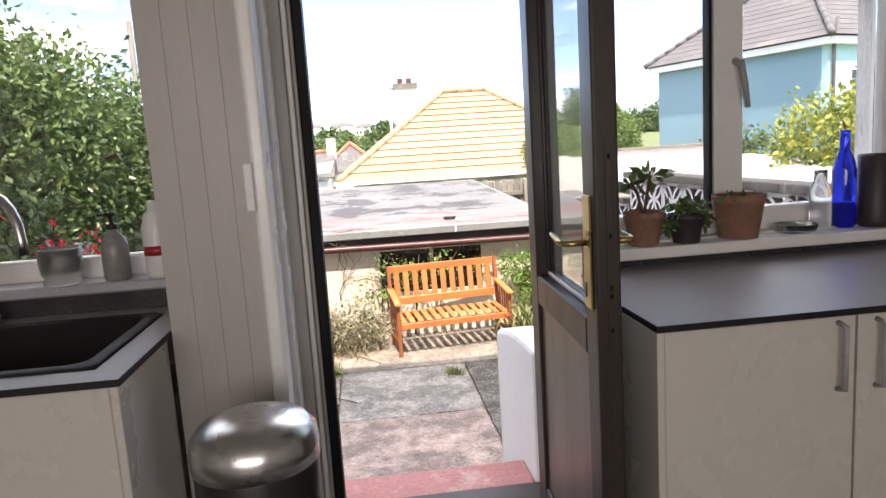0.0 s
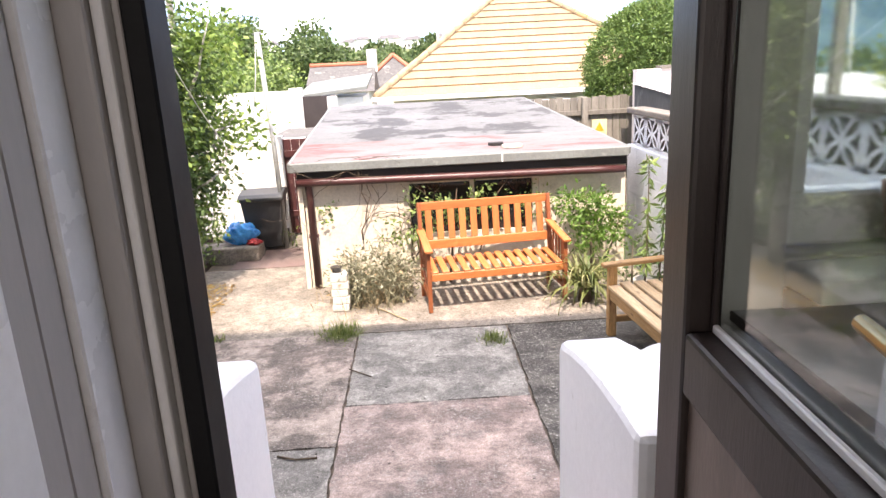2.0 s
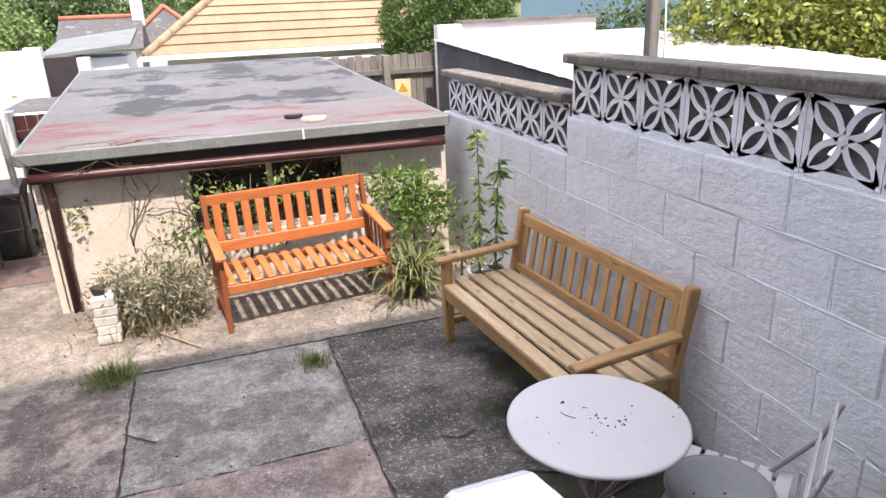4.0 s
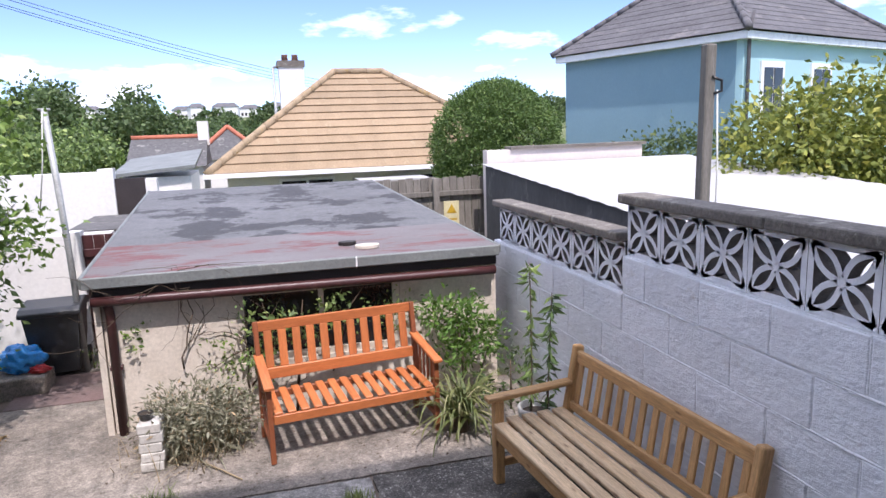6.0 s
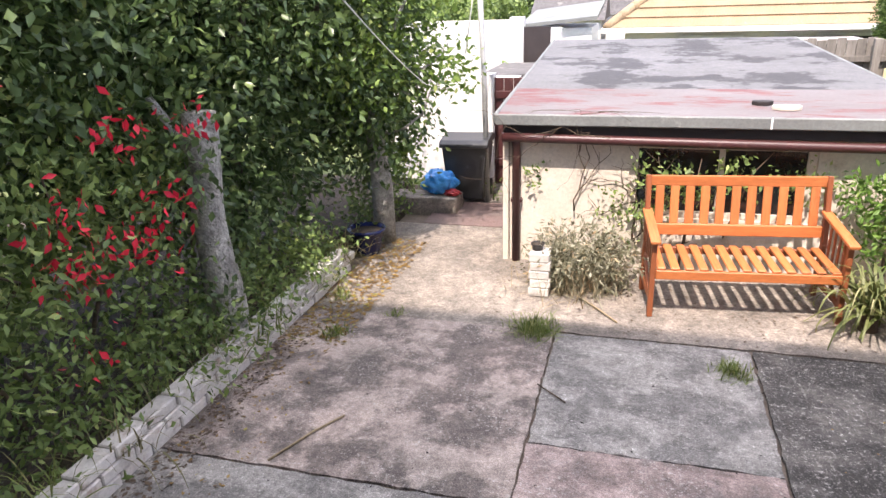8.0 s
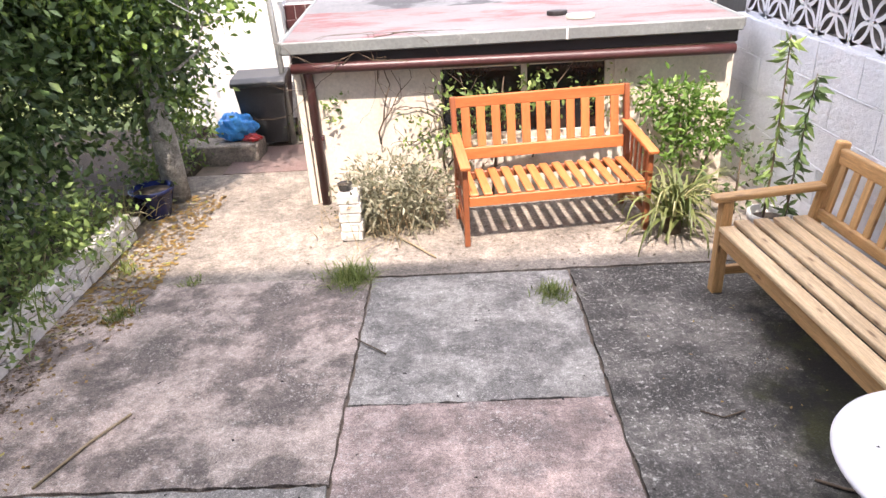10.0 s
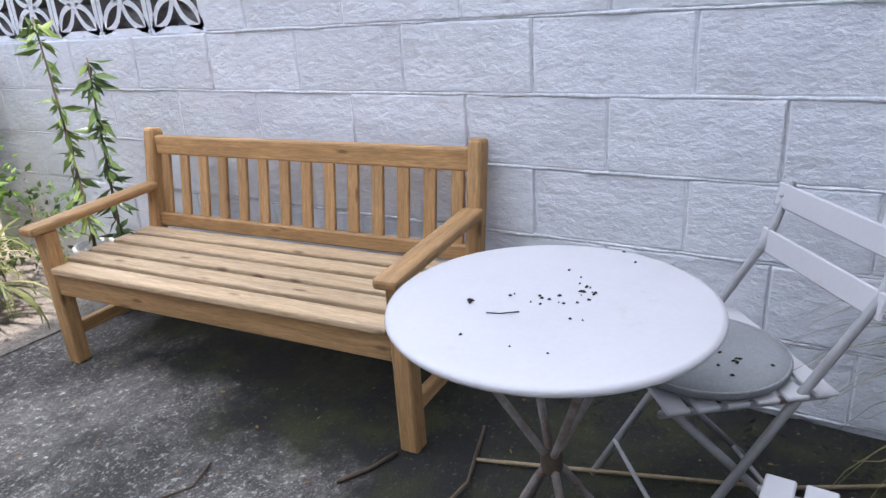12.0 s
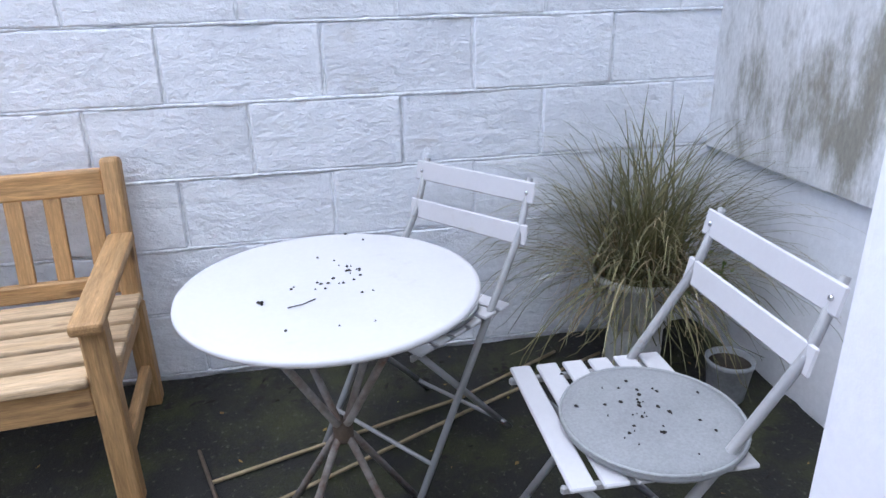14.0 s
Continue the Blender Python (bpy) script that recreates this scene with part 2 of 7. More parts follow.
M_felt_edge = mat("roof_edge", (0.20, 0.215, 0.205), (0.15, 0.16, 0.155), 3, 0.6, 0.3, 60, c3=(0.30, 0.31, 0.29), amount=0.15, size3=7)
M_maroon = mat("maroon_plastic", (0.075, 0.024, 0.024), (0.055, 0.02, 0.02), 4, 0.42, 0.1, 60, c3=(0.16, 0.08, 0.07), amount=0.18, size3=6)
# fascia brown, also shade painted in behind the shed window and under the eave
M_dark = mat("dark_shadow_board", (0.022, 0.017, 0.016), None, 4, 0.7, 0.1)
M_orange = mat("orange_stained_wood", (0.56, 0.185, 0.06), (0.45, 0.135, 0.04), 5, 0.48, 0.25, 45, local=True, stretch=(0.6, 6, 6), rand=0.12, grain=0.18, dist=0.002, mottle=0.16)
# the bench orange about halved, for legs, posts, side parts and rear rail
M_orange_dark = mat("dark_orange_wood", (0.28, 0.085, 0.03), (0.20, 0.06, 0.025), 5, 0.5, 0.25, 45, local=True, stretch=(0.6, 6, 6), rand=0.12, grain=0.2, dist=0.002)
M_teak = mat("pale_softwood", (0.58, 0.345, 0.15), (0.46, 0.255, 0.10), 4, 0.6, 0.3, 40, local=True, stretch=(0.5, 7, 7), rand=0.12, grain=0.25, dist=0.002, mottle=0.3, c3=(0.17, 0.085, 0.035), amount=0.05, size3=2.5, knots=0.7)
M_teak_pale = mat("bleached_softwood", (0.68, 0.50, 0.31), (0.56, 0.39, 0.22), 4, 0.65, 0.3, 40, local=True, stretch=(0.5, 7, 7), rand=0.1, grain=0.25, dist=0.002, mottle=0.28, c3=(0.27, 0.155, 0.075), amount=0.07, size3=2.5, knots=0.7)
M_white_metal = mat("white_enamel", (0.53, 0.52, 0.525), (0.485, 0.475, 0.48), 2.5, 0.4, 0.06, 80, grain=0.04, c3=(0.42, 0.39, 0.35), amount=0.1, size3=6)
M_grey_metal = mat("grey_white_enamel", (0.36, 0.36, 0.36), (0.26, 0.255, 0.25), 5, 0.45, 0.12, 80, grain=0.1, c3=(0.17, 0.12, 0.08), amount=0.14, size3=14)
M_rust_metal = mat("rusty_grey_metal", (0.30, 0.28, 0.26), (0.15, 0.11, 0.085), 14, 0.6, 0.15, 80, c3=(0.12, 0.06, 0.035), amount=0.3, size3=12)
M_cushion = mat("grey_cushion", (0.27, 0.275, 0.28), (0.22, 0.225, 0.23), 4, 0.85, 0.3, 180, grain=0.18, dist=0.002)
M_black_dirt = mat("leaf_litter", (0.02, 0.016, 0.012), None, 30, 0.9, 0.4)
M_twig = mat("twig", (0.12, 0.085, 0.055), (0.07, 0.05, 0.035), 20, 0.9, 0.4)
M_dry = mat("dry_stem", (0.36, 0.28, 0.17), (0.25, 0.19, 0.11), 20, 0.9, 0.3)
M_bark = mat("pale_bark", (0.60, 0.58, 0.53), (0.40, 0.385, 0.34), 5, 0.9, 1.0, 40, dist=0.03, c3=(0.60, 0.60, 0.52), amount=0.3, size3=7, mottle=0.5)
M_bark_dark = mat("dark_bark", (0.10, 0.08, 0.06), (0.06, 0.05, 0.04), 8, 0.9, 0.8, 40, dist=0.012)
M_terracotta = mat("terracotta", (0.30, 0.15, 0.10), (0.24, 0.12, 0.08), 6, 0.8, 0.3, 60, c3=(0.40, 0.30, 0.24), amount=0.2, size3=8)
M_blue_pot = mat("blue_glaze", (0.012, 0.02, 0.09), (0.01, 0.014, 0.05), 4, 0.15, 0.05)
M_pale_pot = mat("pale_pot", (0.55, 0.54, 0.50), (0.45, 0.44, 0.41), 5, 0.6, 0.15, 60)
M_grey_pot = mat("grey_plastic_pot", (0.30, 0.31, 0.31), (0.25, 0.26, 0.26), 5, 0.5, 0.1, 60)
M_bin = mat("black_bin_plastic", (0.03, 0.032, 0.034), (0.045, 0.047, 0.05), 3, 0.45, 0.1, 70)
M_bag_blue = mat("blue_plastic_bag", (0.03, 0.26, 0.72), (0.06, 0.40, 0.85), 6, 0.3, 0.3, 25, dist=0.02)
M_red_bag = mat("red_plastic", (0.45, 0.03, 0.035), None, 6, 0.35, 0.3, 25)
M_pole = mat("galvanised_pole", (0.42, 0.43, 0.42), (0.33, 0.34, 0.33), 6, 0.55, 0.1, 60, metal=0.3)
M_post = mat("grey_timber_post", (0.19, 0.175, 0.15), (0.13, 0.12, 0.10), 6, 0.9, 0.5, 40, stretch=(4, 4, 0.4), grain=0.35)
M_rope = mat("white_rope", (0.72, 0.72, 0.66), None, 60, 0.8, 0.3)
M_fence = mat("weathered_fence", (0.22, 0.20, 0.17), (0.15, 0.135, 0.115), 4, 0.9, 0.4, 30, stretch=(5, 5, 0.5), rand=0.2, grain=0.35)
M_sign = mat("yellow_sign", (0.70, 0.62, 0.36), None, 4, 0.5, 0.05)
M_sign_mark = mat("sign_mark", (0.55, 0.34, 0.02), None, 4, 0.5, 0.05)
M_tile = mat("buff_concrete_tile", (0.31, 0.22, 0.13), (0.25, 0.178, 0.105), 0.7, 0.8, 0.3, 14, stretch=(3.0, 1, 1), grain=0.2, rand=0.08, c3=(0.37, 0.30, 0.19), amount=0.14, size3=1.2)
M_hip = mat("hip_tile", (0.34, 0.25, 0.155), (0.27, 0.20, 0.12), 3, 0.85, 0.3, 20, rand=0.12, c3=(0.35, 0.22, 0.05), amount=0.25, size3=2)
M_slate = mat("slate_roof", (0.12, 0.115, 0.12), (0.085, 0.08, 0.085), 0.8, 0.75, 0.3, 7, stretch=(1, 1, 3), grain=0.35, rand=0.08, c3=(0.18, 0.165, 0.16), amount=0.25, size3=1.0)
M_slate_old = mat("lichened_slate", (0.11, 0.105, 0.105), (0.08, 0.08, 0.08), 2, 0.8, 0.3, 9, grain=0.4, c3=(0.28, 0.27, 0.25), amount=0.22, size3=4)
M_red_ridge = mat("red_ridge_tile", (0.48, 0.15, 0.08), (0.38, 0.12, 0.07), 4, 0.8, 0.2)
# one house in two tones: its shaded side and its sunlit front
M_blue_wall_shaded = mat("blue_render_shaded", (0.19, 0.31, 0.37), (0.17, 0.285, 0.345), 0.4, 0.8, 0.25, 20, grain=0.06, c3=(0.215, 0.33, 0.38), amount=0.2, size3=0.6, stretch=(1, 1, 0.6))
M_teal_wall_lit = mat("turquoise_render_lit", (0.38, 0.58, 0.60), (0.35, 0.54, 0.57), 0.5, 0.8, 0.2, 20, grain=0.05)
M_white_trim = mat("white_trim", (0.82, 0.82, 0.82), (0.76, 0.76, 0.75), 3, 0.28, 0.05, 60, grain=0.04)
M_far_white = mat("far_white_wall", (0.74, 0.72, 0.69), (0.66, 0.64, 0.61), 0.8, 0.85, 0.3, 20, grain=0.1, c3=(0.55, 0.52, 0.47), amount=0.15, size3=1.5)
M_far_pink = mat("far_pink_wall", (0.70, 0.62, 0.58), (0.62, 0.55, 0.51), 0.8, 0.85, 0.3, 20, grain=0.1, c3=(0.50, 0.45, 0.40), amount=0.15, size3=1.5)
M_corrugated = mat("white_sheet_roof", (0.42, 0.415, 0.415), (0.37, 0.365, 0.36), 0.8, 0.6, 0.1, 30, grain=0.08, c3=(0.50, 0.48, 0.43), amount=0.2, size3=1.2)
M_black_wall = mat("tarred_wall", (0.05, 0.05, 0.052), (0.085, 0.085, 0.085), 1.2, 0.85, 0.5, 20, c3=(0.20, 0.195, 0.19), amount=0.22, size3=3, stretch=(1, 1, 0.5))
M_window_dark = mat("dark_window", (0.018, 0.02, 0.022), (0.012, 0.013, 0.015), 2, 0.08, 0.0)
M_glass = clear_mat("window_glass", (0.97, 0.985, 0.98))
M_haze_glass = clear_mat("hazy_door_glass", (0.70, 0.80, 0.79), 0.025, 2.0)
M_brown = mat("dark_brown_joinery", (0.026, 0.018, 0.016), (0.034, 0.025, 0.022), 3, 0.38, 0.12, 60, stretch=(3, 3, 0.5), gloss=0.35)
M_brown_panel = mat("brown_door_panel", (0.15, 0.105, 0.085), (0.125, 0.088, 0.072), 3, 0.35, 0.08, 60, stretch=(3, 3, 0.5))
M_black_rubber = mat("black_gasket", (0.006, 0.006, 0.006), None, 6, 0.6, 0.05, gloss=0.2)
M_brass = mat("polished_brass", (0.50, 0.38, 0.17), (0.40, 0.30, 0.12), 5, 0.3, 0.04, 90, metal=1.0, grain=0.06)
M_steel = mat("brushed_steel", (0.62, 0.62, 0.62), (0.52, 0.52, 0.52), 5, 0.28, 0.05, 120, metal=1.0, grain=0.06)
M_worktop = mat("grey_worktop", (0.34, 0.345, 0.37), (0.37, 0.375, 0.40), 8, 0.45, 0.03, 140, grain=0.2, gloss=1.0)
M_sink = mat("black_sink", (0.010, 0.010, 0.011), (0.014, 0.014, 0.015), 8, 0.6, 0.08, 140, gloss=0.25)
M_core = mat("black_laminate_core", (0.012, 0.012, 0.013), None, 8, 0.5, 0.03, gloss=0.3)
M_frost = clear_mat("frosted_glass", (0.95, 0.95, 0.94), 0.35)
M_unit = mat("white_unit_gloss", (0.54, 0.52, 0.49), (0.50, 0.485, 0.455), 1.5, 0.28, 0.03, 40, grain=0.03)
# the grey is largely shade put into the colour of paler boards
M_panel_shaded = mat("grey_white_shaded_boarding", (0.42, 0.395, 0.375), (0.37, 0.35, 0.33), 2, 0.45, 0.06, 40, grain=0.05, stretch=(2, 2, 0.4))
M_upvc = mat("white_plastic_frame", (0.76, 0.75, 0.74), (0.70, 0.69, 0.68), 2, 0.38, 0.03, 40, grain=0.04)
M_plaster = mat("kitchen_plaster", (0.56, 0.54, 0.51), (0.52, 0.50, 0.47), 1.2, 0.85, 0.15, 40, grain=0.05)
M_kfloor = mat("kitchen_floor_tile", (0.22, 0.20, 0.18), (0.17, 0.155, 0.14), 3, 0.45, 0.1, 50)
M_splash = mat("dark_splash_tile", (0.03, 0.03, 0.033), (0.045, 0.045, 0.048), 5, 0.25, 0.05, 60, rand=0.2)
M_red_step = mat("faded_red_step", (0.50, 0.21, 0.20), (0.40, 0.17, 0.16), 3, 0.7, 0.4, 60, c3=(0.55, 0.40, 0.37), amount=0.3, size3=5)
M_cobalt = clear_mat("cobalt_glass", (0.02, 0.05, 0.85), 0.02)
M_wax = mat("candle_wax", (0.66, 0.52, 0.36), None, 5, 0.5, 0.05)
M_soap = mat("grey_soap_bottle", (0.30, 0.30, 0.29), None, 5, 0.35, 0.03)
M_black_plastic = mat("black_plastic", (0.015, 0.015, 0.015), None, 5, 0.35, 0.03)
M_vase = mat("dark_vase", (0.045, 0.035, 0.035), None, 5, 0.5, 0.1)
M_brick_white = mat("whitewashed_brick", (0.60, 0.58, 0.54), (0.46, 0.43, 0.39), 6, 0.85, 0.6, 50, rand=0.12, c3=(0.30, 0.22, 0.17), amount=0.22, size3=8, grain=0.2)
L_dark = leaf_mat("dark_leaves", (0.045, 0.08, 0.03), (0.115, 0.18, 0.06), (0.26, 0.34, 0.12), rough=0.33)
L_mid = leaf_mat("mid_leaves", (0.08, 0.13, 0.04), (0.19, 0.27, 0.075), (0.34, 0.40, 0.13))
L_light = leaf_mat("light_leaves", (0.09, 0.16, 0.035), (0.20, 0.30, 0.065), (0.36, 0.42, 0.13), through=0.35)
L_shrub = leaf_mat("shrub_leaves", (0.06, 0.13, 0.025), (0.14, 0.25, 0.045), (0.27, 0.36, 0.10), through=0.3)
L_hedge = leaf_mat("hedge_leaves", (0.07, 0.12, 0.035), (0.13, 0.21, 0.05), (0.22, 0.28, 0.08))
L_yellow = leaf_mat("yellow_green_leaves", (0.10, 0.14, 0.03), (0.26, 0.28, 0.05), (0.45, 0.42, 0.09))
L_grey = leaf_mat("silver_leaves", (0.13, 0.13, 0.075), (0.34, 0.33, 0.24), (0.46, 0.33, 0.19))
L_yucca = leaf_mat("striped_blades", (0.07, 0.10, 0.025), (0.20, 0.21, 0.08), (0.50, 0.45, 0.25))
L_sedge = leaf_mat("sedge_blades", (0.10, 0.105, 0.045), (0.22, 0.19, 0.09), (0.45, 0.38, 0.22))
L_red = leaf_mat("fuchsia_flowers", (0.55, 0.015, 0.04), (0.80, 0.04, 0.07), through=0.3)
L_far = leaf_mat("far_leaves", (0.06, 0.095, 0.035), (0.10, 0.15, 0.05), (0.17, 0.21, 0.075))
L_litter = leaf_mat("fallen_leaves", (0.16, 0.09, 0.03), (0.30, 0.20, 0.06), (0.30, 0.32, 0.08))
L_grass = leaf_mat("weed_grass", (0.09, 0.13, 0.03), (0.18, 0.22, 0.06), (0.34, 0.33, 0.13))


# ---- builders ----
_shared = {}


def link_part(name, mesh, parent=None, label="", m=None):
    ob = new(name, mesh)
    if parent:
        ob.parent = parent
    if m is not None:
        ob.matrix_basis = m
    return tagged(ob, label=label)


def raw(name, verts, faces, material, smooth=False):
    me = bpy.data.meshes.new(name)
    me.from_pydata([tuple(v) for v in verts], [], [tuple(f) for f in faces])
    me.materials.append(material)
    if smooth:
        me.polygons.foreach_set("use_smooth", [True] * len(me.polygons))
    me.update()
    return me


def part(name, bm, material, parent=None, label="", m=None, smooth=False):
    me = bpy.data.meshes.new(name)
    bm.to_mesh(me)
    bm.free()
    me.materials.append(material)
    if smooth:
        me.polygons.foreach_set("use_smooth", [True] * len(me.polygons))
    return link_part(name, me, parent, label, m)


def box_mesh(sx, sy, sz, material, bevel=0.004, seg=1):
    key = (round(sx, 4), round(sy, 4), round(sz, 4), material.name, bevel, seg)
    if key not in _shared:
        bm = bmesh.new()
        bmesh.ops.create_cube(bm, size=1)
        bmesh.ops.scale(bm, vec=(sx, sy, sz), verts=bm.verts)
        if bevel:
            bmesh.ops.bevel(bm, geom=bm.edges[:], offset=min(bevel, 0.45 * min(sx, sy, sz)), segments=seg, affect="EDGES", profile=0.5)
        me = bpy.data.meshes.new("board")
        bm.to_mesh(me)
        bm.free()
        me.materials.append(material)
        _shared[key] = me
    return _shared[key]


def block(name, x0, x1, y0, y1, z0, z1, material, parent=None, label="", bevel=0.004, seg=1, rz=0.0):
    """A bevelled box between two corners."""
    me = box_mesh(x1 - x0, y1 - y0, z1 - z0, material, bevel, seg)
    return link_part(name, me, parent, label, pose((x0 + x1) / 2, (y0 + y1) / 2, (z0 + z1) / 2, 0, 0, rz))


def board(name, p0, p1, w, h, material, parent=None, label="", up=(0, 0, 1), bevel=0.004, seg=1):
    """A bar from p0 to p1, w wide across and h thick along up."""
    a, b = Vector(p0), Vector(p1)
    d = (b - a).normalized()
    side = Vector(up).cross(d).normalized()
    top = d.cross(side)
    m = Matrix((d, side, top)).transposed().to_4x4()
    m.translation = (a + b) / 2
    return link_part(name, box_mesh((b - a).length, w, h, material, bevel, seg), parent, label, m)


def boxes(name, rects, material, kind="structure", label="", category="", parent=None):
    """Several boxes (x0, x1, y0, y1, z0, z1) in one mesh."""
    v, f = [], []
    for x0, x1, y0, y1, z0, z1 in rects:
        k = len(v)
        v += [(x, y, z) for z in (z0, z1) for y in (y0, y1) for x in (x0, x1)]
        f += [[k + i for i in q] for q in ((0, 2, 3, 1), (4, 5, 7, 6), (0, 1, 5, 4), (2, 6, 7, 3), (0, 4, 6, 2), (1, 3, 7, 5))]
    ob = link_part(name, raw(name, v, f, material), parent)
    return tagged(ob, label, category, kind=kind if not parent else "")


def tube_data(pts, radii, sides=6):
    pts = [Vector(p) for p in pts]
    if not isinstance(radii, (list, tuple)):
        radii = [radii] * len(pts)
    radii = [float(r) for r in radii]
    v, f = [], []
    side = None
    for i, p in enumerate(pts):
        d = (pts[min(i + 1, len(pts) - 1)] - pts[max(i - 1, 0)]).normalized()
        if side is None:
            side = d.orthogonal().normalized()
        side = (side - d * side.dot(d)).normalized()
        other = d.cross(side)
        for k in range(sides):
            a = 2 * math.pi * k / sides
            v.append(p + radii[i] * (math.cos(a) * side + math.sin(a) * other))
    for i in range(len(pts) - 1):
        for k in range(sides):
            f.append((i * sides + k, i * sides + (k + 1) % sides, (i + 1) * sides + (k + 1) % sides, (i + 1) * sides + k))
    f.append(tuple(reversed(range(sides))))
    f.append(tuple(range(len(v) - sides, len(v))))
    return v, f


def tube(name, pts, radii, material, parent=None, label="", sides=8, m=None):
    v, f = tube_data(pts, radii, sides)
    return link_part(name, raw(name, v, f, material, True), parent, label, m)


def tubes(name, runs, material, parent=None, label="", sides=5):
    """Many thin stems in one mesh."""
    v, f = [], []
    for pts, radii in runs:
        a, b = tube_data(pts, radii, sides)
        f += [[i + len(v) for i in q] for q in b]
        v += a
    return link_part(name, raw(name, v, f, material, True), parent, label)


def lathe(name, profile, material, parent=None, label="", steps=32, m=None):
    """A turned shape from (radius, height) pairs."""
    v, f = [], []
    for r, z in profile:
        for k in range(steps):
            a = 2 * math.pi * k / steps
            v.append((r * math.cos(a), r * math.sin(a), z))
    for i in range(len(profile) - 1):
        for k in range(steps):
            f.append((i * steps + k, i * steps + (k + 1) % steps, (i + 1) * steps + (k + 1) % steps, (i + 1) * steps + k))
    f.append(tuple(reversed(range(steps))))
    f.append(tuple(range(len(v) - steps, len(v))))
    return link_part(name, raw(name, v, f, material, True), parent, label, m)


def prism(name, outline, z0, z1, material, parent=None, label="", axis="z", m=None, bevel=0.0):
    """A flat outline pushed out from z0 to z1 (or along x)."""
    bm = bmesh.new()
    vs = [bm.verts.new((p[0], p[1], z0)) for p in outline]
    face = bm.faces.new(vs)
    r = bmesh.ops.extrude_face_region(bm, geom=[face])
    top = [g for g in r["geom"] if isinstance(g, bmesh.types.BMVert)]
    bmesh.ops.translate(bm, verts=top, vec=(0, 0, z1 - z0))
    if bevel:
        bmesh.ops.bevel(bm, geom=[e for e in bm.edges], offset=bevel, segments=2, affect="EDGES", profile=0.5)
    bmesh.ops.recalc_face_normals(bm, faces=bm.faces)
    if axis == "x":
        bmesh.ops.transform(bm, matrix=Matrix(((0, 0, 1, 0), (1, 0, 0, 0), (0, 1, 0, 0), (0, 0, 0, 1))), verts=bm.verts)
    return part(name, bm, material, parent, label, m)


def thing(name, label, category, m=None, group=""):
    ob = new(name)
    ob.empty_display_size = 0.1
    if m is not None:
        ob.matrix_basis = m
    return tagged(ob, label, category, group)


def leaves(name, centres, normals, size, material, parent=None, label="", seed=1, ratio=0.5, fold=0.25, kind="", droop=0.3):
    """Folded leaves, one at each centre, each its own small mesh island of four triangles."""
    rng = np.random.default_rng(seed)
    c = np.asarray(centres, float)
    n = len(c)
    d = rng.normal(size=(n, 3)) + np.asarray(normals, float) * 0.9
    d[:, 2] -= droop
    d /= np.linalg.norm(d, axis=1)[:, None] + 1e-9
    s = np.cross(d, rng.normal(size=(n, 3)))
    s /= np.linalg.norm(s, axis=1)[:, None] + 1e-9
    u = np.cross(s, d)
    ln = size * rng.uniform(0.6, 1.35, n)[:, None]
    w = ln * ratio * 0.5
    v = np.stack([c, c + d * ln * 0.45 + s * w + u * w * fold, c + d * ln - u * ln * 0.08, c + d * ln * 0.45 - s * w + u * w * fold, c + d * ln * 0.5 - u * w * 0.1], 1).reshape(-1, 3)
    k = np.arange(n)[:, None] * 5
    f = np.concatenate([k + np.array([[0, 1, 4]]), k + np.array([[1, 2, 4]]), k + np.array([[2, 3, 4]]), k + np.array([[3, 0, 4]])])
    me = bpy.data.meshes.new(name)
    me.vertices.add(len(v))
    me.vertices.foreach_set("co", v.ravel())
    me.loops.add(len(f) * 3)
    me.loops.foreach_set("vertex_index", f.ravel().astype(np.int32))
    me.polygons.add(len(f))
    me.polygons.foreach_set("loop_start", np.arange(len(f), dtype=np.int32) * 3)
    me.update(calc_edges=True)
    me.validate()
    me.materials.append(material)
    ob = link_part(name, me, parent, label)
    return tagged(ob, kind=kind)


def clumps(blobs, per, seed, shell=0.55, ragged=0.18, twig=0.16):
    """Leaf places: blobs (x, y, z, rx, ry, rz), filled with small sprays so that the outline is uneven and has gaps."""
    rng = np.random.default_rng(seed)
    cs, ns = [], []
    for x, y, z, rx, ry, rz in blobs:
        area = (rx * ry + ry * rz + rx * rz) / 3
        k = max(6, int(per * area))
        d = rng.normal(size=(k, 3))
        d /= np.linalg.norm(d, axis=1)[:, None]
        r = (shell + (1 - shell) * rng.random(k) ** 0.6)[:, None] * (1 + ragged * rng.normal(size=(k, 1)))
        p = np.array([x, y, z]) + d * r * np.array([rx, ry, rz])
        m = 9
        q = np.repeat(p, m, 0) + rng.normal(size=(k * m, 3)) * twig * np.array([1, 1, 0.8])
        cs.append(q)
        ns.append(np.repeat(d, m, 0))
    return np.concatenate(cs), np.concatenate(ns)


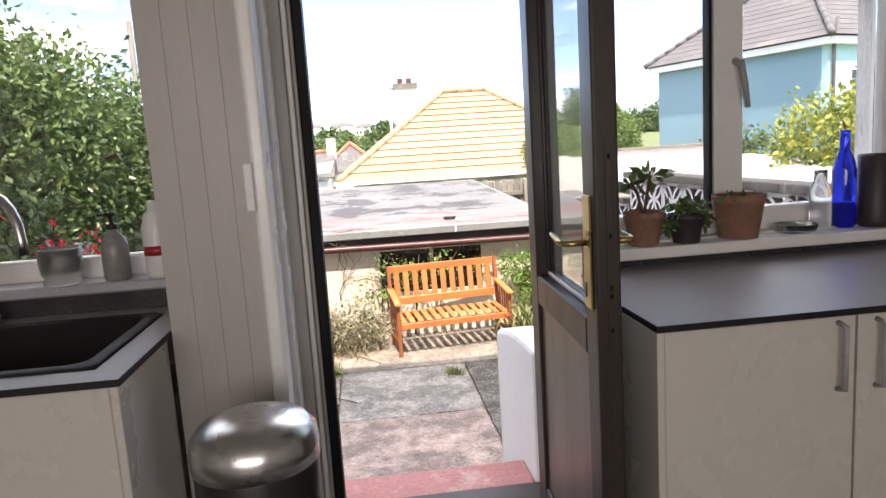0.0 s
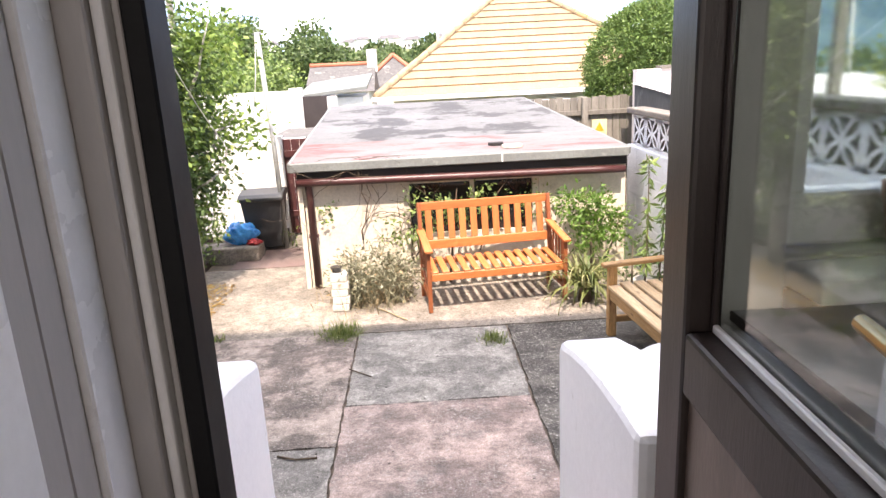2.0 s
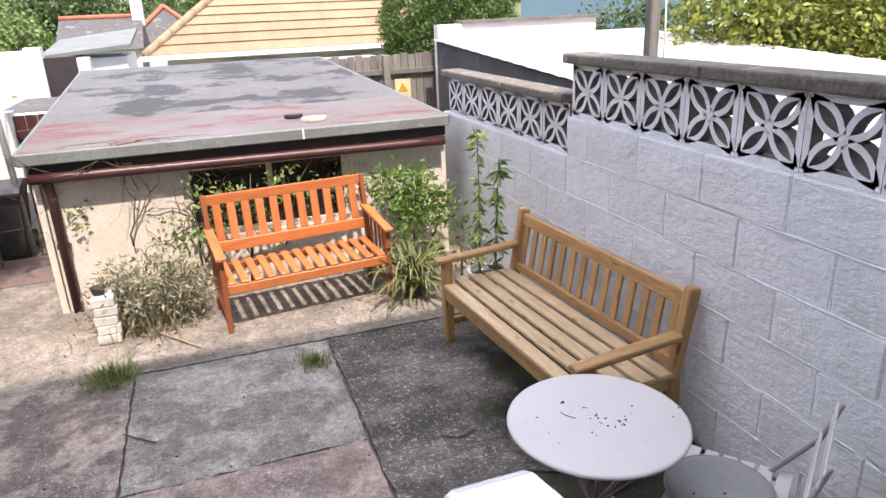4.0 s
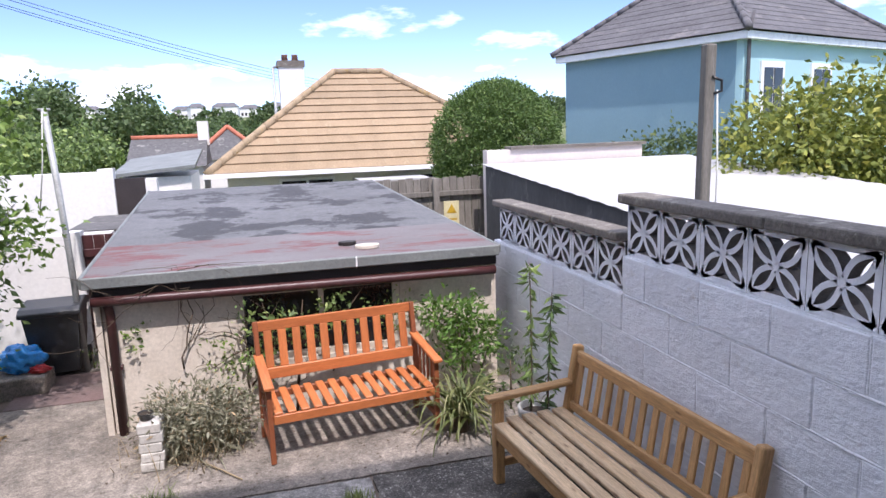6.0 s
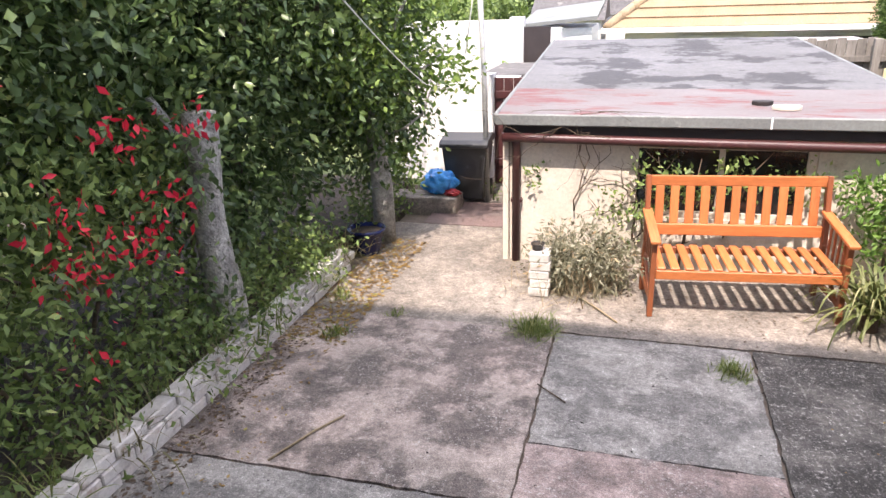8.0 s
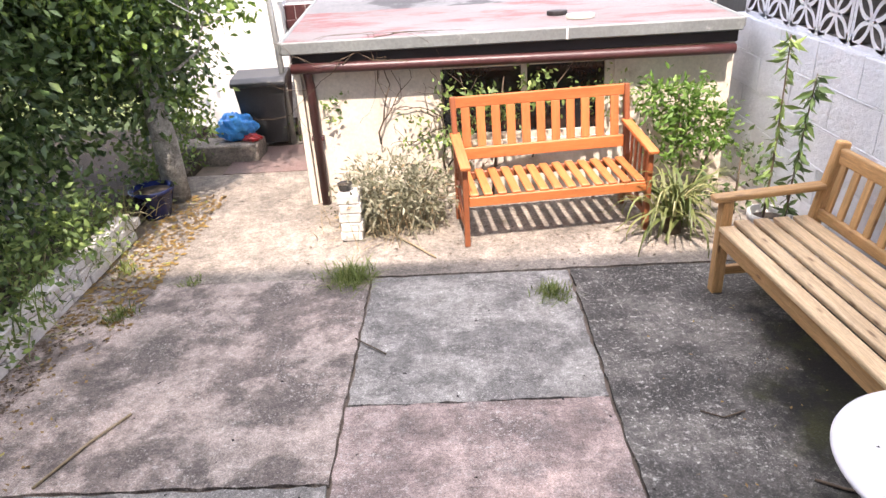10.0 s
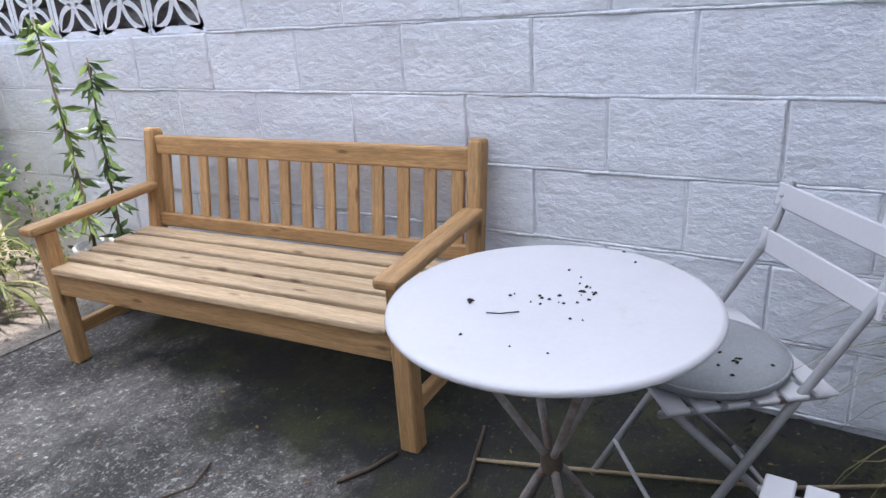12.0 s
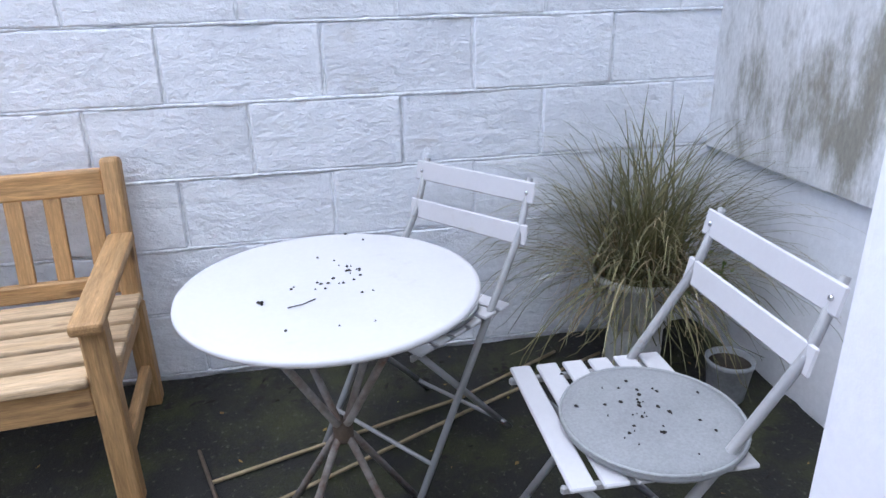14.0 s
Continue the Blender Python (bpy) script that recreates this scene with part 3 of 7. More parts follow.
def blades(name, base, count, length, width, material, parent=None, seed=1, spread=0.05, lean=0.6, steps=5, up=0.9, droop=1.0, kind="", label=""):
    """Arching strap leaves from one base."""
    rng = np.random.default_rng(seed)
    v, f = [], []
    for _ in range(count):
        a, tilt = rng.uniform(0, 2 * math.pi), abs(rng.normal()) * lean
        h = Vector((math.cos(a), math.sin(a), 0))
        side = Vector((-h.y, h.x, 0))
        p = Vector(base) + Vector((*(rng.normal(size=2) * spread), 0))
        ln, wd = length * rng.uniform(0.55, 1.15), width * rng.uniform(0.6, 1.3)
        pitch = math.pi / 2 * up - tilt
        k = len(v)
        for s in range(steps + 1):
            t = s / steps
            ww = wd * (1 - t ** 1.6) * 0.5 + 0.0006
            v += [p - side * ww, p + side * ww]
            ang = pitch - droop * t * t * 2.0
            p = p + (h * math.cos(ang) + Vector((0, 0, 1)) * math.sin(ang)) * ln / steps
            if p.z < base[2] * 0 + 0.012:
                p.z = 0.012
        for s in range(steps):
            i = k + 2 * s
            f.append((i, i + 1, i + 3, i + 2))
    ob = link_part(name, raw(name, v, f, material), parent, label)
    return tagged(ob, kind=kind)


def slab(name, x0, x1, y0, y1, material, parent, top=0.0, thick=0.07, seed=1, label="", jit=0.007):
    """A cast bay of concrete with a slightly uneven edge."""
    rng = random.Random(seed)
    pts = []
    for (ax, ay), (bx, by) in (((x0, y0), (x1, y0)), ((x1, y0), (x1, y1)), ((x1, y1), (x0, y1)), ((x0, y1), (x0, y0))):
        n = max(2, int(math.hypot(bx - ax, by - ay) / 0.05))
        for i in range(n):
            t = i / n
            pts.append((ax + (bx - ax) * t + rng.uniform(-jit, jit), ay + (by - ay) * t + rng.uniform(-jit, jit)))
    return prism(name, pts, top - thick, top, material, parent, label)


def hip_roof(parent, front_l, front_r, back_r, back_l, ridge_l, ridge_r, rows, material, hip_material, name="tile_course", lift=0.045):
    """Courses of tiles on four slopes, with capped hips and ridge."""
    P = [Vector(p) for p in (front_l, front_r, back_r, back_l, ridge_l, ridge_r)]
    fl, fr, br, bl, rl, rr = P
    for a, b, c, d in ((fl, fr, rl, rr), (bl, fl, rl, rl), (fr, br, rr, rr), (br, bl, rr, rl)):
        n = (b - a).cross(c - a).normalized()
        if n.z < 0:
            n = -n
        for i in range(rows):
            t0, t1 = i / rows, min(1.0, (i + 1.12) / rows)
            lo0, lo1, hi0, hi1 = a.lerp(c, t0), b.lerp(d, t0), a.lerp(c, t1), b.lerp(d, t1)
            v = [lo0, lo1, hi1, hi0, lo0 + n * lift, lo1 + n * lift, hi1 + n * 0.008, hi0 + n * 0.008]
            f = [(3, 2, 1, 0), (4, 5, 6, 7), (0, 1, 5, 4), (1, 2, 6, 5), (2, 3, 7, 6), (3, 0, 4, 7)]
            link_part(name, raw(name, v, f, material), parent)
    for a, b in ((fl, rl), (fr, rr), (br, rr), (bl, rl), (rl, rr)):
        k = max(3, int((b - a).length / 0.42))
        for i in range(k):
            p, q = a.lerp(b, i / k), a.lerp(b, (i + 1.06) / k)
            tube("hip_tile", [p + Vector((0, 0, 0.03)), q + Vector((0, 0, 0.05))], [0.11, 0.095], hip_material, parent, sides=6)


# ---- ground ----
def height(x, y):
    """The ground falls away past the yard and rises again to a far hillside."""
    z = -0.06
    t = min(1.0, max(0.0, (y - 11.5) / 7.0))
    z -= 1.5 * t * t * (3 - 2 * t)
    far = min(1.0, max(0.0, (y - 60) / 260.0))
    z += far * far * (3 - 2 * far) * (9.0 + 2.5 * math.sin(x * 0.012 + 1.0) - 0.012 * x)
    z += 0.12 * math.sin(x * 0.21) * math.sin(y * 0.17) * t
    return z


gx = sorted(set([round(v, 2) for v in np.linspace(-12, 16, 40)] + [-1800, -900, -500, -300, -200, -140, -100, -70, -45, -30, -20, 22, 30, 45, 70, 100, 140, 200, 300, 500, 900, 1800]))
gy = sorted(set([round(v, 2) for v in np.linspace(-6, 30, 50)] + [-1500, -600, -200, -80, -30, -12, 36, 44, 54, 66, 80, 100, 125, 150, 180, 210, 240, 270, 300, 330, 380, 500, 800, 1500, 2500]))
gv = [(x, y, height(x, y)) for y in gy for x in gx]
gf = [(j * len(gx) + i, j * len(gx) + i + 1, (j + 1) * len(gx) + i + 1, (j + 1) * len(gx) + i) for j in range(len(gy) - 1) for i in range(len(gx) - 1)]
tagged(link_part("ground", raw("ground", gv, gf, M_grassland, True)), "rough grass and earth falling away beyond the yard", "ground", kind="structure")

# ---- house with the kitchen ----
KF = 0.72
WY0, WY1 = 2.05, 2.30
DX0, DX1, DTOP = 0.25, 1.10, 2.78
LX0, LX1, RX0, RX1, WB, WT = -1.75, -0.16, 1.20, 2.40, 1.70, 2.80
boxes("wall_north", [
    (-4.0, LX0, WY0, WY1, 0.70, 6.3), (LX0, LX1, WY0, WY1, 0.70, WB), (LX0, LX1, WY0, WY1, WT, 6.3), (LX1, 0.10, WY0, WY1, 0.70, 6.3),
    (0.10, DX1, WY0, WY1, DTOP, 6.3), (DX1, RX0, WY0, 2.12, 0.70, DTOP), (DX1, RX0, WY0, WY1, DTOP, 6.3), (RX0, RX1, 2.165, WY1, 0.70, 1.50), (RX0, RX1, WY0, 2.165, 0.70, WB), (RX0, RX1, WY0, WY1, WT, 6.3),
    (RX1, 4.0, WY0, WY1, 0.70, 6.3)], M_render_old, label="old white rendered house wall stained grey by rain", category="wall")
boxes("wall_plinth", [(-4.0, 0.12, 2.0, 2.26, -0.1, 0.70), (1.056, 4.0, 2.0, 2.26, -0.1, 0.70), (0.12, 1.056, 2.0, 2.26, -0.1, 0.66)], M_render,
      label="smooth white painted plinth below the rendered wall", category="wall")
boxes("wall_lining", [
    (-2.6, LX0, 2.03, WY0, KF, 3.12), (LX0, LX1, 2.03, WY0, KF, WB), (LX0, LX1, 2.03, WY0, WT, 3.12), (LX1, 0.10, 2.03, WY0, KF, 3.12),
    (0.10, DX1, 2.03, WY0, DTOP, 3.12), (DX1, RX0, 2.03, WY0, KF, 3.12), (RX0, RX1, 2.03, WY0, KF, WB), (RX0, RX1, 2.03, WY0, WT, 3.12),
    (RX1, 2.7, 2.03, WY0, KF, 3.12)], M_plaster, label="pale plaster lining of the kitchen's outer wall", category="wall")
# unseen wall; its opening is assumed, left for the added fill lamp
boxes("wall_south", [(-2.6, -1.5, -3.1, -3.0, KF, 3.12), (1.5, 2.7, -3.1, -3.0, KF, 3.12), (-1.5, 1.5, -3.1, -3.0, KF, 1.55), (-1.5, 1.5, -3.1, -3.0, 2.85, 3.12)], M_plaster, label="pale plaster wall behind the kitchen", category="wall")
boxes("wall_west", [(-2.7, -2.6, -3.1, WY0, KF, 3.12)], M_plaster, label="pale plaster kitchen side wall", category="wall")
boxes("wall_east", [(2.7, 2.8, -3.1, WY0, KF, 3.12)], M_plaster, label="pale plaster kitchen side wall", category="wall")
boxes("floor", [(-2.7, 2.8, -3.1, 2.2, 0.60, KF)], M_kfloor, label="grey-brown tiled kitchen floor", category="floor")
boxes("ceiling", [(-2.7, 2.8, -3.1, WY0, 3.12, 3.25)], M_plaster, label="pale plaster kitchen ceiling", category="ceiling")
boxes("house_roof", [(-4.2, 4.2, -4.0, 2.52, 6.3, 6.45), (-4.0, -3.9, -4.0, 2.05, 0, 6.3), (3.9, 4.0, -4.0, 2.05, 0, 6.3), (-4, 4, -4.0, -3.9, 0, 6.3)], M_slate,
      label="upper storey and eaves of the house", category="roof")


def casement(name, x0, x1, splits, label):
    """A plastic window: outer frame, mullions, panes and a handle."""
    w = thing(name, label, "window")
    tagged(w, kind="structure")
    y0, y1, t = 2.09, 2.16, 0.055
    block("window_frame", x0, x1, y0, y1, WB, WB + t + 0.03, M_upvc, w, bevel=0.006)
    block("window_frame", x0, x1, y0, y1, WT - t, WT, M_upvc, w, bevel=0.006)
    edges = [x0 + t / 2, *splits, x1 - t / 2]
    for i, x in enumerate(edges):
        wide = t if i in (0, len(edges) - 1) else 0.105
        block("window_frame" if wide == t else "mullion", x - wide / 2, x + wide / 2, y0 - 0.008, y1, WB + t + 0.031, WT - t - 0.001, M_upvc, w, bevel=0.006)
        if wide != t:
            block("gasket", x - wide / 2 - 0.012, x - wide / 2 - 0.001, y0 + 0.01, y1 - 0.01, WB + t + 0.032, WT - t - 0.002, M_black_rubber, w, bevel=0.002)
            tube("handle", [(x + 0.02, y0 - 0.012, 2.30), (x + 0.02, y0 - 0.05, 2.29), (x + 0.03, y0 - 0.055, 2.22), (x + 0.045, y0 - 0.05, 2.14)], [0.013, 0.012, 0.012, 0.010], M_grey_metal, w, "grey metal window handle")
    for a, b in zip(edges[:-1], edges[1:]):
        p = block("pane", a + 0.035, b - 0.035, 2.122, 2.128, WB + 0.07, WT - 0.045, M_glass, w, bevel=0.0)
        p.visible_shadow = False
    return w


casement("window_1", LX0, LX1, [-1.02], "white plastic kitchen window over the sink")
casement("window_2", RX0, RX1, [1.755], "white plastic casement window above the worktop")
tagged(block("window_sill", RX0 + 0.001, RX1 - 0.001, 1.93, 2.088, 1.655, 1.695, M_upvc, bevel=0.008, seg=2), "white window sill holding plant pots", "sill", kind="structure")
tagged(block("window_sill", LX0 + 0.001, LX1 - 0.001, 1.96, 2.088, 1.685, 1.72, M_worktop, bevel=0.006), "dark window sill behind the sink", "sill", kind="structure")
# outer sill with worn edge
sill = prism("outer_sill", [(1.15, 2.167), (1.135, 2.22), (1.14, 2.27), (1.17, 2.305), (1.22, 2.33), (2.43, 2.34), (2.46, 2.33), (2.46, 2.167)], 1.51, 1.59, M_render, bevel=0.012)
tagged(sill, "white painted outer window sill with chipped edge", "sill", kind="structure")

# pier and door surround
pier = thing("trim", "grey-white boarded pier and door surround, shade in the grey", "trim")
tagged(pier, kind="structure")
# greyed boards hold the pier's shade; strips towards the door stay white
block("pier_core", -0.085, 0.195, 1.668, 2.028, KF, 3.119, M_panel_shaded, pier, bevel=0.002)
for i in range(4):
    block("boarding", -0.085 + i * 0.068, -0.085 + (i + 1) * 0.068 - 0.0003, 1.652, 1.6675, KF + 0.001, 3.118, M_panel_shaded, pier, bevel=0.0009)
block("corner_bead", 0.168, 0.212, 1.642, 1.748, KF + 0.001, 3.118, M_white_trim, pier, "white rounded corner bead", bevel=0.014, seg=4)
for y0, y1, dx in ((1.7485, 1.80, 0.008), (1.8015, 1.86, 0.008)):
    block("boarding", 0.1955, 0.1955 + dx, y0, y1, KF + 0.001, 3.117, M_panel_shaded, pier, bevel=0.0022)
block("cover_strip", 0.1955, 0.216, 1.8605, 1.9395, KF + 0.001, 3.117, M_white_trim, pier, "bright white cover strip", bevel=0.003)
block("cable_clip", 0.150, 0.176, 1.630, 1.6415, 1.93, 2.06, M_upvc, pier, "small white plastic switch", bevel=0.004)

door_frame = thing("door_frame", "dark brown door frame with a white lining", "door frame")
tagged(door_frame, kind="structure")
block("jamb", 0.198, 0.252, 1.94, 2.027, KF, DTOP - 0.001, M_panel_shaded, door_frame, "grey-white inner lining, shade in the grey", bevel=0.006, seg=2)
block("jamb", 0.253, 0.270, 1.955, 2.027, KF, DTOP - 0.001, M_upvc, door_frame, "white plastic strip", bevel=0.005, seg=2)
block("jamb", 0.271, 0.283, 1.975, 2.027, KF, DTOP - 0.001, M_panel_shaded, door_frame, bevel=0.003)
block("jamb", 0.11, 0.283, 2.029, 2.075, KF, DTOP - 0.001, M_upvc, door_frame, bevel=0.004)
block("gasket", 0.284, 0.316, 1.967, 2.05, KF, DTOP - 0.002, M_black_rubber, door_frame, "black rubber seal", bevel=0.004)
block("jamb", 1.062, 1.0995, 2.036, 2.118, KF, DTOP - 0.001, M_black_rubber, door_frame, bevel=0.004)
block("head", 0.319, 1.061, 2.04, 2.115, DTOP - 0.05, DTOP - 0.001, M_brown, door_frame, bevel=0.004)
block("sill", 0.319, 1.061, 2.02, 2.24, KF - 0.02, KF + 0.03, M_brown, door_frame, bevel=0.006)

# ---- open back door ----
door = thing("door_1", "half-glazed dark brown back door standing open inwards", "door", pose(1.064, 2.028, KF, 0, 0, -92.3))
tagged(door, kind="structure")
DW, DH, DT = 0.77, 1.99, 0.058
for name, x0, x1, z0, z1 in (("stile", 0.0, 0.105, 0.02, DH), ("stile", DW - 0.10, DW, 0.02, DH), ("rail", 0.1055, DW - 0.1005, 0.02, 0.17), ("rail", 0.1055, DW - 0.1005, 0.82, 0.915), ("rail", 0.1055, DW - 0.1005, DH - 0.10, DH)):
    block(name, x0, x1, -DT, 0.0, z0, z1, M_brown, door, bevel=0.007, seg=2)
block("panel", 0.10, DW - 0.095, -0.046, -0.02, 0.165, 0.825, M_brown_panel, door, "brown recessed lower panel", bevel=0.003)
gp = block("pane", 0.10, DW - 0.095, -0.014, -0.008, 0.91, DH - 0.095, M_haze_glass, door, "slightly hazy glass", bevel=0.0)
gp.visible_shadow = False
for x0, x1, z0, z1 in ((0.106, 0.116, 0.916, DH - 0.101), (DW - 0.111, DW - 0.101, 0.916, DH - 0.101), (0.1165, DW - 0.1115, 0.916, 0.928)):
    block("bead", x0, x1, -0.024, -0.015, z0, z1, M_upvc if z1 < 1 else M_brown, door, bevel=0.002)
plate = block("lock_plate", DW - 0.085, DW - 0.028, -DT - 0.006, -DT - 0.0002, 0.948, 1.218, M_brass, door, "polished brass lock plate", bevel=0.003)
tube("lever", [(DW - 0.065, -DT - 0.006, 1.105), (DW - 0.065, -DT - 0.055, 1.105), (DW - 0.10, -DT - 0.06, 1.105), (DW - 0.20, -DT - 0.055, 1.113)], [0.008, 0.008, 0.008, 0.006], M_brass, door, "brass lever handle", sides=10)
block("keyhole", DW - 0.075, DW - 0.06, -DT - 0.0085, -DT - 0.0062, 0.975, 1.01, M_black_plastic, door, bevel=0.002)
block("lock_strip", DW + 0.0002, DW + 0.0025, -0.034, -0.016, 0.85, 1.35, M_brown, door, "dull steel lock strip", bevel=0.001)
for z in (0.9, 0.98, 1.0, 1.12, 1.3):
    block("screw", DW + 0.0026, DW + 0.0035, -0.029, -0.021, z, z + 0.012, M_black_rubber, door, bevel=0.0004)
plate2 = block("lock_plate", DW - 0.085, DW - 0.028, 0.0002, 0.006, 0.948, 1.218, M_brass, door, "polished brass lock plate", bevel=0.003)
tube("lever", [(DW - 0.065, 0.006, 1.105), (DW - 0.065, 0.05, 1.105), (DW - 0.10, 0.055, 1.105), (DW - 0.19, 0.05, 1.113)], [0.008, 0.008, 0.008, 0.006], M_brass, door, "brass lever handle", sides=10)

# ---- kitchen units ----
CT = 1.62
left_top = thing("worktop", "thin dark grey worktop with black edges and an inset black sink", "worktop")
for x0, x1, y0, y1 in ((-2.2, -0.90, 1.262, 2.004), (-0.17, -0.092, 1.262, 2.004), (-0.8995, -0.1705, 1.262, 1.35), (-0.8995, -0.1705, 1.90, 2.004)):
    block("worktop_board", x0, x1, y0, y1, CT - 0.014, CT, M_worktop, left_top, bevel=0.0)
block("edge_band", -2.2, -0.088, 1.258, 1.2618, CT - 0.016, CT + 0.0005, M_core, left_top, "black laminate edge", bevel=0.001)
block("edge_band", -0.0918, -0.088, 1.2622, 1.66, CT - 0.016, CT + 0.0005, M_core, left_top, "black laminate edge", bevel=0.001)
sink = thing("sink", "black composite sink set in the worktop", "sink")
bm = bmesh.new()
rings = []
for inset, z, r in ((0.0, -0.004, 0.03), (0.0, 0.004, 0.03), (0.006, 0.007, 0.03), (0.036, 0.007, 0.05), (0.044, 0.002, 0.055), (0.05, -0.15, 0.06), (0.075, -0.178, 0.06), (0.28, -0.183, 0.05)):
    x0, x1, y0, y1 = -0.90 + inset, -0.17 - inset, 1.35 + min(inset, 0.2), 1.90 - min(inset, 0.2)
    ring = []
    for cx, cy, a0 in ((x1 - r, y1 - r, 0), (x0 + r, y1 - r, 90), (x0 + r, y0 + r, 180), (x1 - r, y0 + r, 270)):
        for k in range(6):
            a = radians(a0 + 18 * k)
            ring.append(bm.verts.new((cx + r * math.cos(a), cy + r * math.sin(a), CT + z)))
    rings.append(ring)
for a, b in zip(rings[:-1], rings[1:]):
    for k in range(24):
        bm.faces.new((a[k], a[(k + 1) % 24], b[(k + 1) % 24], b[k]))
bm.faces.new(rings[-1])
part("basin", bm, M_sink, sink, smooth=True)
lathe("drain", [(0.045, 0.0), (0.045, 0.003), (0.03, 0.004), (0.012, 0.001)], M_steel, sink, "steel drain", steps=20, m=pose(-0.53, 1.625, CT - 0.1825))
tap = thing("kitchen_tap", "brushed steel swan-neck kitchen tap behind the sink", "tap", pose(-0.685, 1.93, CT))
lathe("base", [(0.028, 0.0), (0.028, 0.03), (0.018, 0.04)], M_steel, tap, m=pose(0, 0, 0))
arc = [(0, 0, 0.03), (0, 0, 0.26)] + [(0.09 - 0.09 * math.cos(a), -0.06 * (1 - math.cos(a)), 0.26 + 0.13 * math.sin(a)) for a in np.linspace(0.2, math.pi, 9)] + [(0.182, -0.12, 0.22)]
tube("spout", arc, 0.014, M_steel, tap, sides=10)
tube("lever", [(0.0, -0.02, 0.05), (0.02, -0.09, 0.09)], [0.009, 0.006], M_steel, tap)
right_top = thing("worktop", "dark grey satin worktop along the window wall", "worktop")
block("worktop_board", 1.124, 2.698, 1.274, 2.029, CT - 0.014, CT, M_worktop, right_top, bevel=0.0)
block("edge_band", 1.12, 2.698, 1.27, 1.2738, CT - 0.016, CT + 0.0005, M_core, right_top, "black laminate edge", bevel=0.001)
block("edge_band", 1.12, 1.1238, 1.2742, 2.029, CT - 0.016, CT + 0.0005, M_core, right_top, "black laminate edge", bevel=0.001)


def base_unit(x0, x1, y0, label, side="r", bar=True, top=0.017):
    u = thing("cabinet", label, "cabinet")
    block("body", x0, x1, y0 + 0.021, 2.028, KF + 0.10, CT - top, M_unit, u, bevel=0.002)
    d = block("door", x0 + 0.002, x1 - 0.002, y0, y0 + 0.02, KF + 0.11, CT - 0.020, M_unit, u, bevel=0.003)
    hx = x1 - 0.05 if side == "r" else x0 + 0.05
    cx = (x0 + x1) / 2
    cz = (KF + 0.11 + CT - 0.020) / 2
    if bar:
        tube("handle", [(hx - cx, -0.01, 1.585 - cz), (hx - cx, -0.04, 1.58 - cz), (hx - cx, -0.04, 1.42 - cz), (hx - cx, -0.01, 1.415 - cz)], 0.007, M_grey_metal, d, "grey bar handle")
    block("plinth", x0, x1, y0 + 0.05, y0 + 0.07, KF, KF + 0.099, M_unit, u, bevel=0.001)
    return u


base_unit(1.142, 1.64, 1.285, "white kitchen base cabinet under the worktop")
base_unit(1.643, 2.16, 1.285, "white kitchen base cabinet under the worktop", "l")
base_unit(2.163, 2.69, 1.285, "white kitchen base cabinet under the worktop")
end_r = tagged(block("end_panel", 1.122, 1.14, 1.275, 2.028, KF, CT - 0.017, M_unit, bevel=0.002), "white end panel beside the door", "panel")
base_unit(-0.70, -0.115, 1.275, "white base cabinet under the sink", "l", False, 0.20)
base_unit(-1.30, -0.703, 1.275, "white base cabinet under the worktop", "r", True, 0.20)
base_unit(-1.90, -1.303, 1.275, "white base cabinet under the worktop")
end_l = tagged(block("end_panel", -0.113, -0.095, 1.265, 1.64, KF, CT - 0.017, M_unit, bevel=0.002), "white end panel beside the bin", "panel")
for x0 in np.arange(1.20, 2.6, 0.20):
    tagged(block("splash_tile", x0, x0 + 0.196, 2.018, 2.029, CT + 0.001, 1.654, M_splash, bevel=0.002), kind="structure")
tagged(block("splashback", -2.2, -0.088, 2.005, 2.0295, CT + 0.001, 1.684, M_splash, bevel=0.002), "dark splashback under the sill", "splashback", kind="structure")

pedal = thing("pedal_bin", "round kitchen bin with a shiny steel lid and dark body", "bin", pose(0.178, 1.27, KF))
lathe("body", [(0.130, 0.0), (0.134, 0.02), (0.137, 0.68), (0.13, 0.70)], M_black_plastic, pedal, steps=40)
lathe("lid", [(0.141, 0.685), (0.143, 0.72), (0.138, 0.748), (0.118, 0.772), (0.075, 0.789), (0.03, 0.796), (0.001, 0.797)], M_steel, pedal, "brushed steel domed lid", steps=40)


